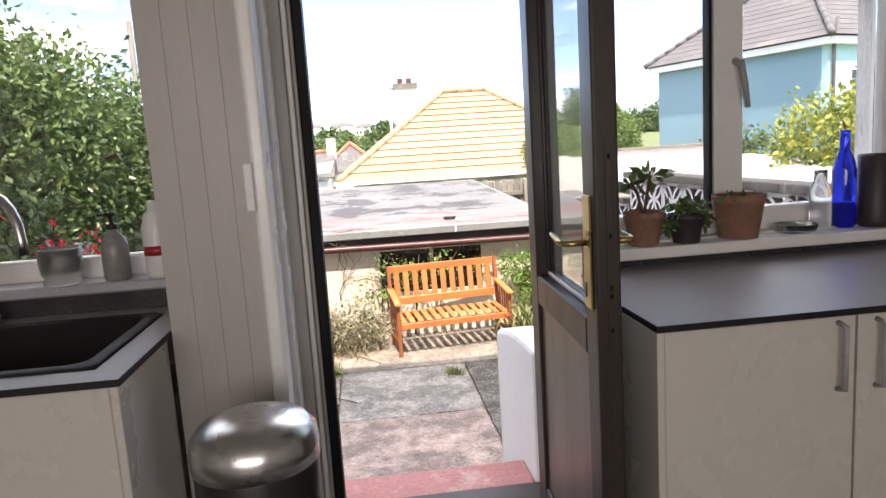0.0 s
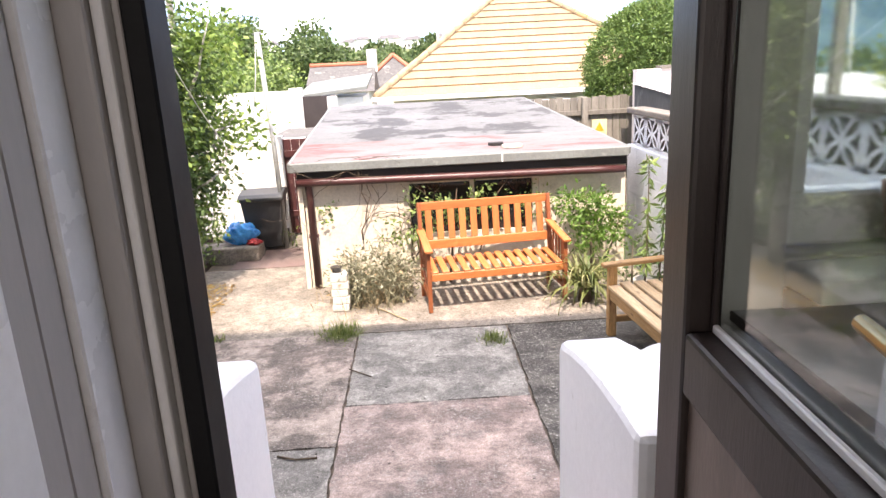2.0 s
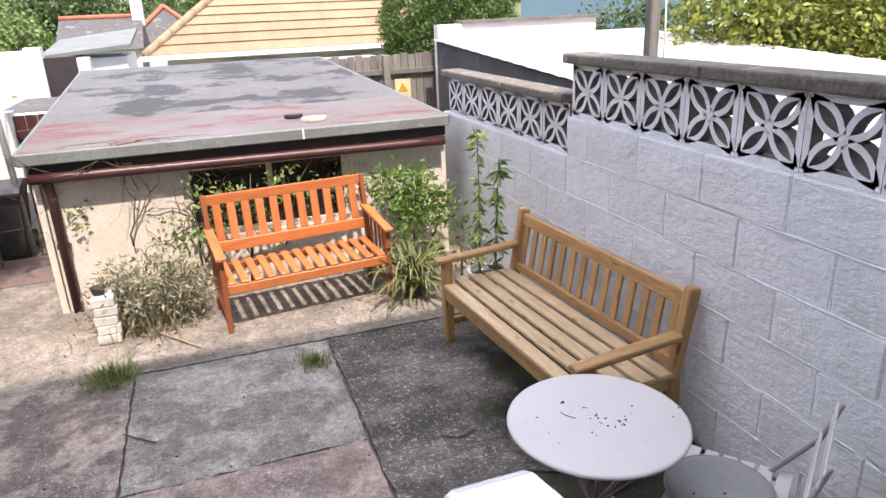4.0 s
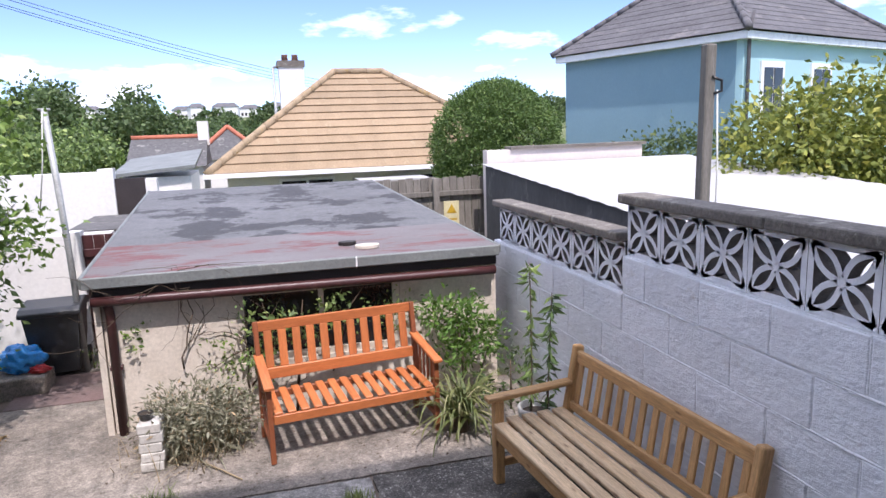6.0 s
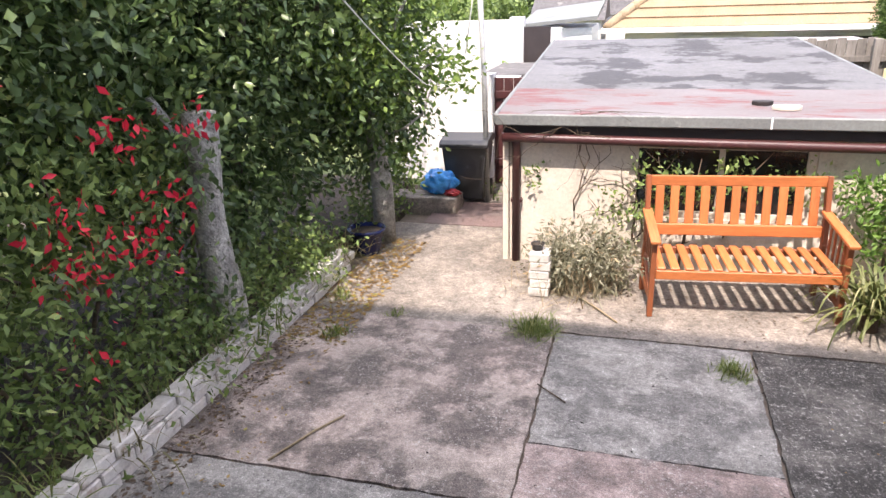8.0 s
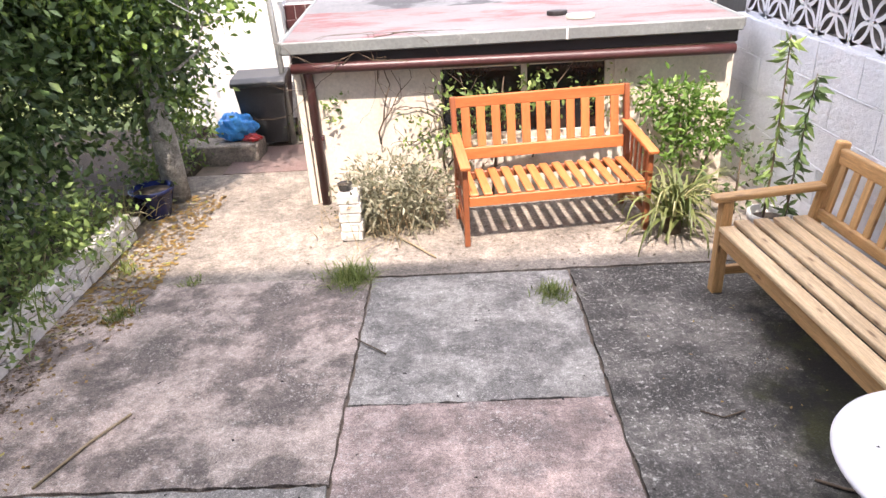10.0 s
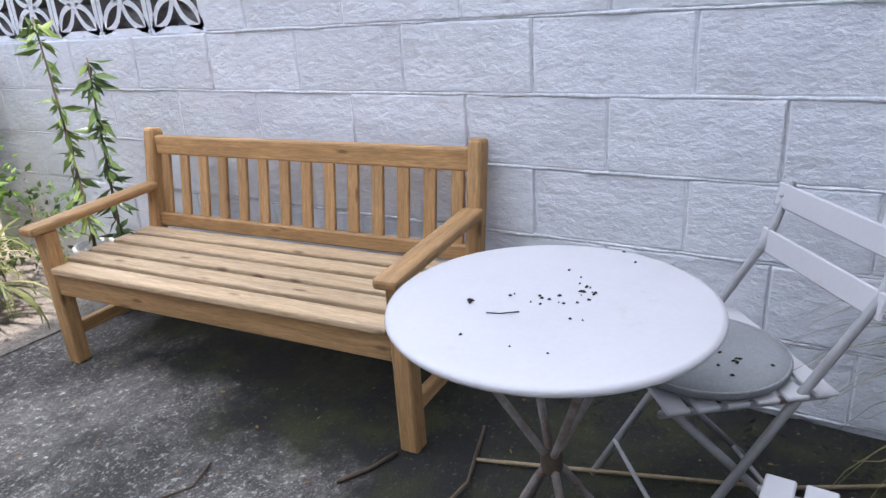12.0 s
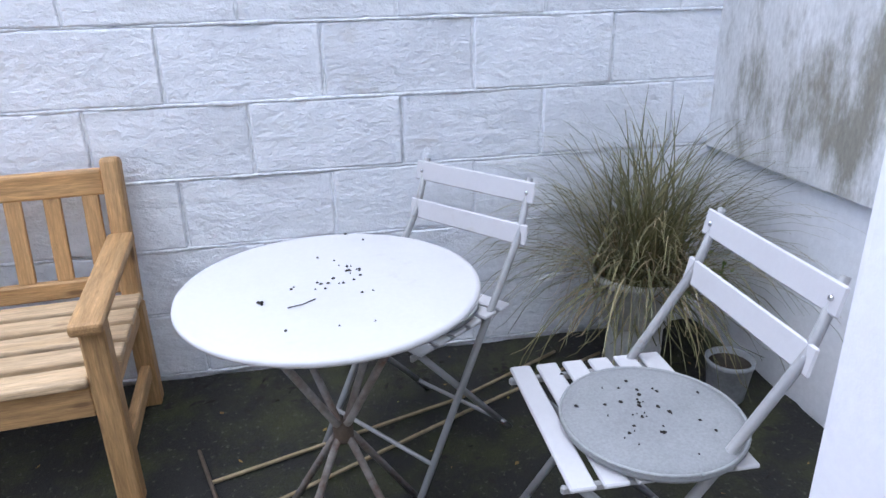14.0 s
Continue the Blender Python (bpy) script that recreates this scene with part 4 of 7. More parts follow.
def plant_pot(name, x, y, z, r, h, material, label, kind_plant, seed):
    p = thing(name, label, "plant pot", pose(x, y, z))
    lathe("pot", [(r * 0.72, 0), (r * 0.74, 0.005), (r * 0.95, h * 0.78), (r, h * 0.8), (r, h), (r * 0.9, h), (r * 0.86, h * 0.85)], material, p, steps=28)
    lathe("soil", [(r * 0.85, h * 0.82), (r * 0.85, h * 0.86)], M_soil, p, steps=20)
    rng = np.random.default_rng(seed)
    if kind_plant == "succulent":
        c = np.array([[rng.normal() * r * 0.5, rng.normal() * r * 0.5, h * 0.9 + rng.random() * 0.05] for _ in range(160)])
        c = np.concatenate([c, np.array([[r * (0.9 + 0.4 * rng.random()) * (1 if i % 2 else -1), rng.normal() * 0.02, h * (0.9 - 0.5 * rng.random())] for i in range(90)])])
        leaves("foliage", c, np.zeros_like(c), 0.032, L_dark, p, seed=seed, ratio=0.5)
    elif kind_plant == "stalk":
        runs = [([(0, 0, h * 0.8), (0.012, 0, h + 0.05), (0.03, 0.01, h + 0.12)], 0.006), ([(0, 0, h * 0.8), (-0.02, 0, h + 0.06), (-0.045, -0.01, h + 0.10)], 0.006)]
        tubes("stem", runs, M_twig, p)
        c = np.array([[0.03 + rng.normal() * 0.012, 0.01 + rng.normal() * 0.012, h + 0.12 + rng.normal() * 0.008] for _ in range(26)] + [[-0.045 + rng.normal() * 0.012, rng.normal() * 0.012, h + 0.10] for _ in range(18)])
        leaves("foliage", c, np.tile([0, 0, 0.6], (len(c), 1)), 0.05, L_dark, p, seed=seed, ratio=0.45)
    else:
        blades("foliage", (0, 0, h * 0.85), 16, 0.07, 0.012, L_dark, p, seed=seed, spread=r * 0.3, lean=0.7)
    return p


plant_pot("plant_pot", 1.40, 2.0, 1.695, 0.068, 0.115, M_terracotta, "small terracotta pot with a stalky succulent on the sill", "stalk", 3)
plant_pot("plant_pot", 1.545, 1.985, 1.695, 0.06, 0.10, M_vase, "dark pot with a trailing succulent on the sill", "succulent", 4)
plant_pot("plant_pot", 1.742, 2.0, 1.695, 0.088, 0.15, M_terracotta, "large terracotta pot with a spiky succulent on the sill", "spiky", 5)
bottle = thing("glass_bottle", "tall cobalt blue glass bottle on the sill", "bottle", pose(2.165, 2.04, 1.6955))
lathe("bottle", [(0.036, 0.0), (0.04, 0.01), (0.04, 0.20), (0.034, 0.235), (0.019, 0.275), (0.016, 0.33), (0.019, 0.345)], M_cobalt, bottle, steps=24)
jar = thing("glass_jar", "clear glass bottle standing on the sill", "jar", pose(2.075, 2.04, 1.6955))
lathe("jar", [(0.034, 0.0), (0.037, 0.01), (0.037, 0.13), (0.03, 0.155), (0.022, 0.17), (0.022, 0.21)], M_glass, jar, steps=24)
dish = thing("glass_dish", "low clear glass dish on the sill", "dish", pose(1.96, 2.01, 1.6955))
lathe("dish", [(0.06, 0.0), (0.07, 0.012), (0.073, 0.03), (0.068, 0.03), (0.062, 0.014)], M_glass, dish, steps=24)
vase = thing("vase", "dark cylindrical vase on the sill", "vase", pose(2.27, 2.02, 1.6955))
lathe("vase", [(0.055, 0.0), (0.058, 0.02), (0.057, 0.25), (0.052, 0.255), (0.048, 0.24)], M_vase, vase, steps=24)
soap = thing("soap_bottle", "grey soap bottle with a black pump", "soap bottle", pose(-0.325, 1.995, 1.7205))
lathe("bottle", [(0.034, 0.0), (0.04, 0.008), (0.041, 0.10), (0.035, 0.13), (0.018, 0.148), (0.016, 0.16)], M_soap, soap, steps=24)
lathe("pump", [(0.018, 0.16), (0.018, 0.175), (0.007, 0.178), (0.007, 0.20), (0.016, 0.203), (0.016, 0.213)], M_black_plastic, soap, "black pump head", steps=16)
tube("spout", [(0, 0, 0.208), (-0.035, -0.015, 0.206)], 0.005, M_black_plastic, soap)
candle = thing("candle_jar", "glass candle jar with beige wax", "candle", pose(-0.49, 1.995, 1.7205))
lathe("jar", [(0.05, 0.0), (0.056, 0.006), (0.05, 0.022), (0.058, 0.035), (0.062, 0.06), (0.062, 0.11), (0.058, 0.112), (0.057, 0.04)], M_frost, candle, steps=28)
lathe("wax", [(0.054, 0.04), (0.055, 0.082)], M_wax, candle, "beige wax", steps=24)
det = thing("detergent_bottle", "white plastic detergent bottle", "bottle", pose(-0.195, 2.0, 1.7205))
lathe("bottle", [(0.04, 0.0), (0.043, 0.01), (0.043, 0.16), (0.03, 0.20), (0.02, 0.21), (0.02, 0.24)], M_upvc, det, steps=24)
lathe("label_band", [(0.0436, 0.07), (0.0436, 0.10)], M_red_bag, det, "red printed band", steps=24)

# ---- steps and wing walls ----
steps_ob = thing("steps", "concrete steps from the back door with a faded red top", "steps")
tagged(steps_ob, kind="structure")
for i, (y0, y1, z) in enumerate(((2.262, 2.50, 0.72), (2.50, 2.74, 0.54), (2.74, 2.97, 0.36), (2.97, 3.20, 0.18))):
    block("step", 0.122, 1.054, y0, y1 - 0.001, -0.05, z, M_red_step if i == 0 else M_path, steps_ob, "faded red painted top step" if i == 0 else "", bevel=0.012, seg=2)


def wing(x0, x1, label):
    pts = [(2.262, -0.05), (3.03, -0.05)] + [(2.975 + 0.055 * math.cos(a), 1.115 + 0.055 * math.sin(a)) for a in np.linspace(0, math.pi / 2, 6)] + [(2.85, 1.203), (2.7, 1.235), (2.55, 1.255), (2.4, 1.267), (2.262, 1.27)]
    w = prism("wing_wall", pts, x0, x1, M_wing, axis="x", bevel=0.022)
    return tagged(w, label, "low wall", kind="structure")


wing(1.056, 1.25, "thick white painted wing wall beside the steps, curved top")
wing(-0.09, 0.12, "thick white painted wing wall beside the steps, curved top")

# ---- painted block wall ----
WX = 2.745
yard_wall = boxes("wall_blocks", [(WX + 0.0075, WX + 0.18, 2.26, 5.545, -0.1, 1.397), (WX + 0.0075, WX + 0.18, 5.545, 7.75, -0.1, 1.1665)], M_mortar,
                  label="white painted concrete block wall along the yard", category="wall")
rng = random.Random(5)
PITCH, COURSE = 0.477, 0.2305


def rough_block(w, h, seed):
    """A painted block: an uneven face with soft, ragged edges turning back into the joint."""
    def lines(ln, step):
        mid = np.linspace(-ln / 2 + 0.009, ln / 2 - 0.009, max(2, round(ln / step)))
        return [-ln / 2, -ln / 2 + 0.004, *mid, ln / 2 - 0.004, ln / 2]

    ys, zs = lines(w, 0.05), lines(h, 0.045)
    ny, nz = len(ys) - 1, len(zs) - 1
    at = Vector((seed * 3.7, seed * 1.3, 0.0))
    v, f = [], []
    for k, z in enumerate(zs):
        for i, y in enumerate(ys):
            x = 0.0028 * noise.noise(Vector((y * 9, z * 12, 0)) + at) + 0.0016 * noise.noise(Vector((y * 26, z * 36, 5)) + at)
            if i in (0, ny) or k in (0, nz):
                x += 0.0055
            dy = 0.0025 * noise.noise(Vector((z * 14, i // 3, 3)) + at) if i < 2 or i > ny - 2 else 0.0
            dz = 0.0025 * noise.noise(Vector((y * 14, k // 3, 9)) + at) if k < 2 or k > nz - 2 else 0.0
            v.append((x, y + dy, z + dz))
    for k in range(nz):
        for i in range(ny):
            a = k * (ny + 1) + i
            f.append((a, a + ny + 1, a + ny + 2, a + 1))
    k0 = len(v)
    v += [(0.03, -w / 2, -h / 2), (0.03, w / 2, -h / 2), (0.03, w / 2, h / 2), (0.03, -w / 2, h / 2)]
    row, top = ny + 1, nz * (ny + 1)
    f.append((*range(0, ny + 1), k0 + 1, k0))
    f.append((*range(top + ny, top - 1, -1), k0 + 3, k0 + 2))
    f.append((*range(top, -1, -row), k0, k0 + 3))
    f.append((*range(ny, top + ny + 1, row), k0 + 2, k0 + 1))
    f.append((k0, k0 + 1, k0 + 2, k0 + 3))
    return raw("concrete_block", v, f, M_block, True)


full = [rough_block(PITCH - 0.006, COURSE - 0.007, q) for q in range(9)]
joints = []
for n in range(6):
    z0 = 0.014 + COURSE * n
    first = 4.357 if n % 2 else 4.118
    end = 5.545 if n == 5 else 7.75
    y = first - PITCH * 5
    while y < end - 0.02:
        a, b = max(y + 0.003, 2.264), min(y + PITCH - 0.003, end)
        if b - a > 0.03:
            me = full[rng.randrange(9)] if b - a > PITCH - 0.007 else rough_block(b - a, COURSE - 0.007, n + 20)
            link_part("concrete_block", me, yard_wall, m=pose(WX + rng.uniform(-0.003, 0.003), (a + b) / 2, z0 + COURSE / 2, rng.uniform(-0.25, 0.25), 0, 0))
        y += PITCH
        if 2.4 < y < end - 0.05:
            joints.append(((y, z0 + 0.01), (y, z0 + COURSE - 0.01), n * 7.1 + y))
    joints.append(((2.27, z0), (end, z0), n * 3.3))
# smeared pointing, thick in places, painted over with the blocks
v, f = [], []
for (ya, za), (yb3, zb), sd in joints:
    ln = math.hypot(yb3 - ya, zb - za)
    flat = zb == za
    m_ = max(4, int(ln / 0.022))
    k = len(v)
    for i in range(m_ + 1):
        t = i / m_
        y, z = ya + (yb3 - ya) * t, za + (zb - za) * t
        q = noise.noise(Vector((y * 6, z * 6, sd))) + 0.6 * noise.noise(Vector((y * 25, z * 25, sd)))
        wide = 0.0075 + 0.004 * q
        proud = 0.006 * q + (0.0012 if flat else -0.0045)
        off = 0.003 * noise.noise(Vector((y * 11, z * 11, sd + 4)))
        for e, x in ((-1, 0.009), (-0.45, -proud), (0.45, -proud * 0.8), (1, 0.009)):
            v.append((WX + x, y + (0 if flat else e * wide + off), z + (e * wide + off if flat else 0)))
    for i in range(m_):
        for e in range(3):
            a = k + 4 * i + e
            f.append((a, a + 4, a + 5, a + 1))
pointing = link_part("pointing", raw("pointing", v, f, M_mortar, True), yard_wall, "uneven painted mortar pointing")
tagged(pointing, kind="stuff")
# pierced screen blocks above


def screen_mesh(w, h, depth, rib=0.021, frame_w=0.03):
    v, f = [], []

    def strip(pts, half):
        k = len(v)
        for i, (y, z) in enumerate(pts):
            py, pz = pts[max(i - 1, 0)]
            qy, qz = pts[min(i + 1, len(pts) - 1)]
            ny, nz = -(qz - pz), qy - py
            ln = math.hypot(ny, nz) or 1
            ny, nz = ny / ln * half, nz / ln * half
            v.extend([(0, y + ny, z + nz), (0, y - ny, z - nz), (depth, y + ny, z + nz), (depth, y - ny, z - nz)])
        for i in range(len(pts) - 1):
            a, b = k + 4 * i, k + 4 * (i + 1)
            f.extend([(a, b, b + 1, a + 1), (a + 2, a + 3, b + 3, b + 2), (a, a + 2, b + 2, b), (a + 1, b + 1, b + 3, a + 3)])

    hw, hh = w / 2, h / 2
    for y0, y1, z0, z1 in ((-hw, hw, hh - frame_w / 2, hh - frame_w / 2), (-hw, hw, -hh + frame_w / 2, -hh + frame_w / 2)):
        strip([(y0, z0), (y1, z1)], frame_w / 2)
    for s in (-1, 1):
        strip([(s * (hw - frame_w / 2), -hh + frame_w), (s * (hw - frame_w / 2), hh - frame_w)], frame_w / 2)
    for sy in (-1, 1):
        for sz in (-1, 1):
            cy, cz = sy * (hw - frame_w * 0.6), sz * (hh - frame_w * 0.6)
            for bow in (-1, 1):
                pts = []
                for i in range(8):
                    t = i / 7
                    o = bow * math.sin(math.pi * t) * 0.18 * math.hypot(cy, cz)
                    ln = math.hypot(cy, cz)
                    pts.append((cy * t - cz / ln * o, cz * t + cy / ln * o))
                strip(pts, rib / 2)
    k = len(v)
    for x in (-0.001, depth):
        for i in range(8):
            a = i * math.pi / 4
            v.append((x, 0.022 * math.cos(a), 0.022 * math.sin(a)))
    f.append(tuple(range(k, k + 8)))
    f.append(tuple(range(k + 8, k + 16)))
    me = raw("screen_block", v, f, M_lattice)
    me.materials.append(M_block_inner)
    # front faces keep the white paint; inner and back faces are dark brown-grey
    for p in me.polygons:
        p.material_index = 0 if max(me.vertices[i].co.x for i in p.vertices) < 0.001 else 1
    return me


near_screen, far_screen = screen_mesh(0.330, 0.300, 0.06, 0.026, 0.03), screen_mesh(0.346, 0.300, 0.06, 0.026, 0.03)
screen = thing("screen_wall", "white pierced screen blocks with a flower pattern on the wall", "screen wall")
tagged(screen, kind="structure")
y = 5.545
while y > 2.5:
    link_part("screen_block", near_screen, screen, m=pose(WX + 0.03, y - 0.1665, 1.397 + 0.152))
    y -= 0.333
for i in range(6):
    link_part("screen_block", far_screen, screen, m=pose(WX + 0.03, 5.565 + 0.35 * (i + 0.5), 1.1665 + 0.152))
caps = thing("coping", "rough grey-brown stone coping on the screen wall", "coping")
tagged(caps, kind="structure")
for a, b, z in ((2.27, 3.3, 1.70), (3.305, 4.4, 1.70), (4.405, 5.575, 1.70), (5.58, 6.5, 1.47), (6.505, 7.72, 1.47)):
    block("coping_stone", WX - 0.025, WX + 0.16, a, b, z + 0.002, z + 0.058, M_cap, caps, bevel=0.012, seg=2)

# ---- patio ----
base = boxes("patio", [(-1.8, 2.75, 2.26, 7.5, -0.12, -0.018), (-1.7, -0.35, 7.5, 10.5, -0.12, -0.035)], M_joint, label="concrete patio of large cast bays with open joints", category="patio")
J = 0.0075
for k, (x0, x1, y0, y1, m) in enumerate((
        (-1.76, 0.11 - J, 4.42 + J, 6.085, M_slab_mauve), (-1.76, 0.11 - J, 2.27, 4.42 - J, M_slab_grey),
        (0.11 + J, 1.28 - J, 4.88 + J * 0.5, 6.06, M_slab_grey), (0.11 + J, 1.28 - J, 3.55, 4.88 - J * 0.5, M_slab_pink), (0.11 + J, 1.28 - J, 3.21, 3.54, M_slab_grey),
        (1.28 + J, 2.742, 2.27, 6.064, M_slab_dark))):
    slab("paving_slab", x0, x1, y0, y1, m, base, seed=k + 3)
slab("paving_slab", -1.615, 2.742, 6.094, 7.44, M_path, base, top=-0.004, seed=20, label="sandy pale concrete in front of the shed")
slab("paving_slab", -1.72, -0.44, 7.443, 8.1, M_path, base, top=-0.004, seed=21, jit=0.001)
slab("paving_slab", -1.42, -0.44, 8.12, 8.9, M_path_red, base, top=-0.004, seed=22)
slab("paving_slab", -1.42, -0.44, 8.92, 10.4, M_path, base, top=-0.003, seed=23)

# ---- shed ----
shed = thing("shed", "low cream rendered shed with a patched grey felt flat roof", "shed")
SX0, SX1, SY0, SY1 = -0.42, 2.60, 7.33, 11.4
for x0, x1, y0, y1, z0, z1 in ((SX0, 0.50, SY0, SY0 + 0.15, -0.1, 1.06), (0.50, 1.78, SY0, SY0 + 0.15, -0.1, 0.42), (1.78, SX1, SY0, SY0 + 0.15, -0.1, 1.06), (0.50, 1.78, SY0, SY0 + 0.15, 1.0, 1.06),
                              (SX0, SX0 + 0.15, SY0 + 0.15, SY1, -1.5, 1.15), (SX1 - 0.15, SX1, SY0 + 0.15, SY1, -1.5, 1.15), (SX0, SX1, SY1, SY1 + 0.15, -1.5, 1.2)):
    block("wall", x0, x1, y0, y1, z0, z1, M_cream, shed, bevel=0.0)
win = boxes("window", [(0.50, 0.56, SY0 + 0.02, SY0 + 0.09, 0.42, 1.0), (1.72, 1.78, SY0 + 0.02, SY0 + 0.09, 0.42, 1.0), (0.56, 1.72, SY0 + 0.02, SY0 + 0.09, 0.42, 0.47), (0.56, 1.72, SY0 + 0.02, SY0 + 0.09, 0.95, 1.0), (1.13, 1.17, SY0 + 0.02, SY0 + 0.09, 0.47, 0.95)], M_cream, parent=shed)
block("pane", 0.56, 1.72, SY0 + 0.05, SY0 + 0.056, 0.47, 0.95, M_window_dark, shed, "dark window glass", bevel=0.0)
# near-black sheet put in as the shade inside the shed
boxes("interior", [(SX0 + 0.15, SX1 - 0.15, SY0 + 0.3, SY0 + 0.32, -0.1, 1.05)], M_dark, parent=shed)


def roof_z(y):
    return 1.205 + (y - 7.22) * 0.064


RX = (-0.50, 2.58, 2.25, -0.60)
yf, yb, ym = 7.22, 11.55, 8.25
for name, ya, yb2, m, lab in (("roof_front", yf, ym, M_felt_red, "felt with a worn red wash"), ("roof", ym, yb, M_felt, "grey felt with dark damp patches")):
    def xl(y):
        return -0.50 + (y - yf) / (yb - yf) * -0.08

    def xr(y):
        return 2.585 + (y - yf) / (yb - yf) * -0.30
    v = [(xl(ya), ya, roof_z(ya)), (xr(ya), ya, roof_z(ya)), (xr(yb2), yb2, roof_z(yb2)), (xl(yb2), yb2, roof_z(yb2))]
    v += [(x, y, z - 0.02) for x, y, z in v]
    link_part(name, raw(name, v, [(0, 1, 2, 3), (7, 6, 5, 4), (0, 4, 5, 1), (2, 6, 7, 3), (1, 5, 6, 2), (3, 7, 4, 0)], m), shed, lab)
board("roof_edge", (-0.51, 7.205, 1.172), (2.59, 7.205, 1.172), 0.03, 0.085, M_felt_edge, shed, "grey felt-covered roof edge", bevel=0.008)
board("roof_edge", (-0.515, 7.22, 1.172), (-0.595, 11.55, 1.45), 0.03, 0.085, M_felt_edge, shed, bevel=0.008)
board("roof_edge", (2.60, 7.22, 1.178), (2.30, 11.55, 1.455), 0.03, 0.07, M_felt_edge, shed, bevel=0.008)
block("edge_joint", 1.415, 1.428, 7.185, 7.1895, 1.135, 1.213, M_white_trim, shed, bevel=0.001)
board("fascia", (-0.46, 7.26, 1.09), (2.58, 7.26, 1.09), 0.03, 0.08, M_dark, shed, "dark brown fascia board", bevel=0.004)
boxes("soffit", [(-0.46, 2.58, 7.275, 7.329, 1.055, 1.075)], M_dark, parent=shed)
g = [(-0.46 + 3.02 * i / 12, 7.225, 1.032 - 0.002 * i) for i in range(13)]
tube("gutter", [(x, y, z) for x, y, z in g], 0.035, M_maroon, shed, "maroon plastic gutter", sides=10)
tube("downpipe", [(-0.36, 7.235, 1.02), (-0.36, 7.26, 0.97), (-0.36, 7.29, 0.9), (-0.36, 7.29, 0.0)], 0.033, M_maroon, shed, "maroon downpipe", sides=10)
block("pipe_clip", -0.405, -0.315, 7.28, 7.329, 0.50, 0.53, M_maroon, shed, bevel=0.003)
boxes("corner_board", [(-0.47, -0.425, 7.30, 7.36, -0.05, 1.02)], M_cream, parent=shed)

for x, y, sx, sy, m, lab in ((1.42, 7.66, 0.075, 0.05, M_dark, "dark flat stone lying on the shed roof"), (1.56, 7.50, 0.10, 0.06, M_cream, "pale flat stone lying on the shed roof")):
    z = roof_z(y)
    pts = [(x + sx * math.cos(a) * (1 + 0.1 * math.sin(3 * a)), y + sy * math.sin(a)) for a in np.linspace(0, 2 * math.pi, 13)[:-1]]
    tagged(prism("flat_stone", pts, z - 0.002, z + 0.03, m, bevel=0.006), lab, "stone")

# ---- garden benches ----


def orange_bench():
    b = thing("garden_bench", "orange-stained slatted wooden bench in front of the shed", "bench", pose(0.675, 6.425, 0.0, 0, 0, 6.5))
    L, D = 1.215, 0.46
    for x in (0.02, L - 0.02):
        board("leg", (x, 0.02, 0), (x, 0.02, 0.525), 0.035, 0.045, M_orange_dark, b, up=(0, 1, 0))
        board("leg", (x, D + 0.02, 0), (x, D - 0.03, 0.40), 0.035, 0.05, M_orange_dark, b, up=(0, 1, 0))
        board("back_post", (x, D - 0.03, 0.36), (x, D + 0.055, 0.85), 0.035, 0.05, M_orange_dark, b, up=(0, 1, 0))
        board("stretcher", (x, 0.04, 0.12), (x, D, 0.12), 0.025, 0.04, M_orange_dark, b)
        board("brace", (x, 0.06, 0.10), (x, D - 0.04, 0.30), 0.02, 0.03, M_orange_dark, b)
        board("armrest", (x, -0.045, 0.538), (x, D + 0.02, 0.61), 0.065, 0.024, M_orange, b, bevel=0.006, seg=2)
        for k in range(4):
            yy = 0.10 + 0.08 * k
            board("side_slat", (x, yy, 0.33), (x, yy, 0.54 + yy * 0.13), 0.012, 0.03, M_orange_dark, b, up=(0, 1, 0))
    board("seat_rail", (0.04, 0.01, 0.305), (L - 0.04, 0.01, 0.305), 0.025, 0.062, M_orange, b)
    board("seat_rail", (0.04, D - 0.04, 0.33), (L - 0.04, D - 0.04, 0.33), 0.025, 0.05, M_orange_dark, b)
    n = 13
    for i in range(n):
        x = 0.075 + (L - 0.15) * i / (n - 1)
        board("seat_slat", (x, 0.005, 0.345), (x, D - 0.03, 0.362), 0.056, 0.018, M_orange, b, bevel=0.005)
    board("top_rail", (0.0, D + 0.052, 0.812), (L, D + 0.052, 0.812), 0.026, 0.072, M_orange, b, bevel=0.006, seg=2)
    board("back_rail", (0.04, D - 0.008, 0.475), (L - 0.04, D - 0.008, 0.475), 0.026, 0.08, M_orange, b)
    n = 11
    for i in range(n):
        x = 0.10 + (L - 0.20) * i / (n - 1)
        board("back_slat", (x, D + 0.006, 0.515), (x, D + 0.046, 0.777), 0.058, 0.014, M_orange, b, up=(0, 1, -0.15), bevel=0.003)
    return b


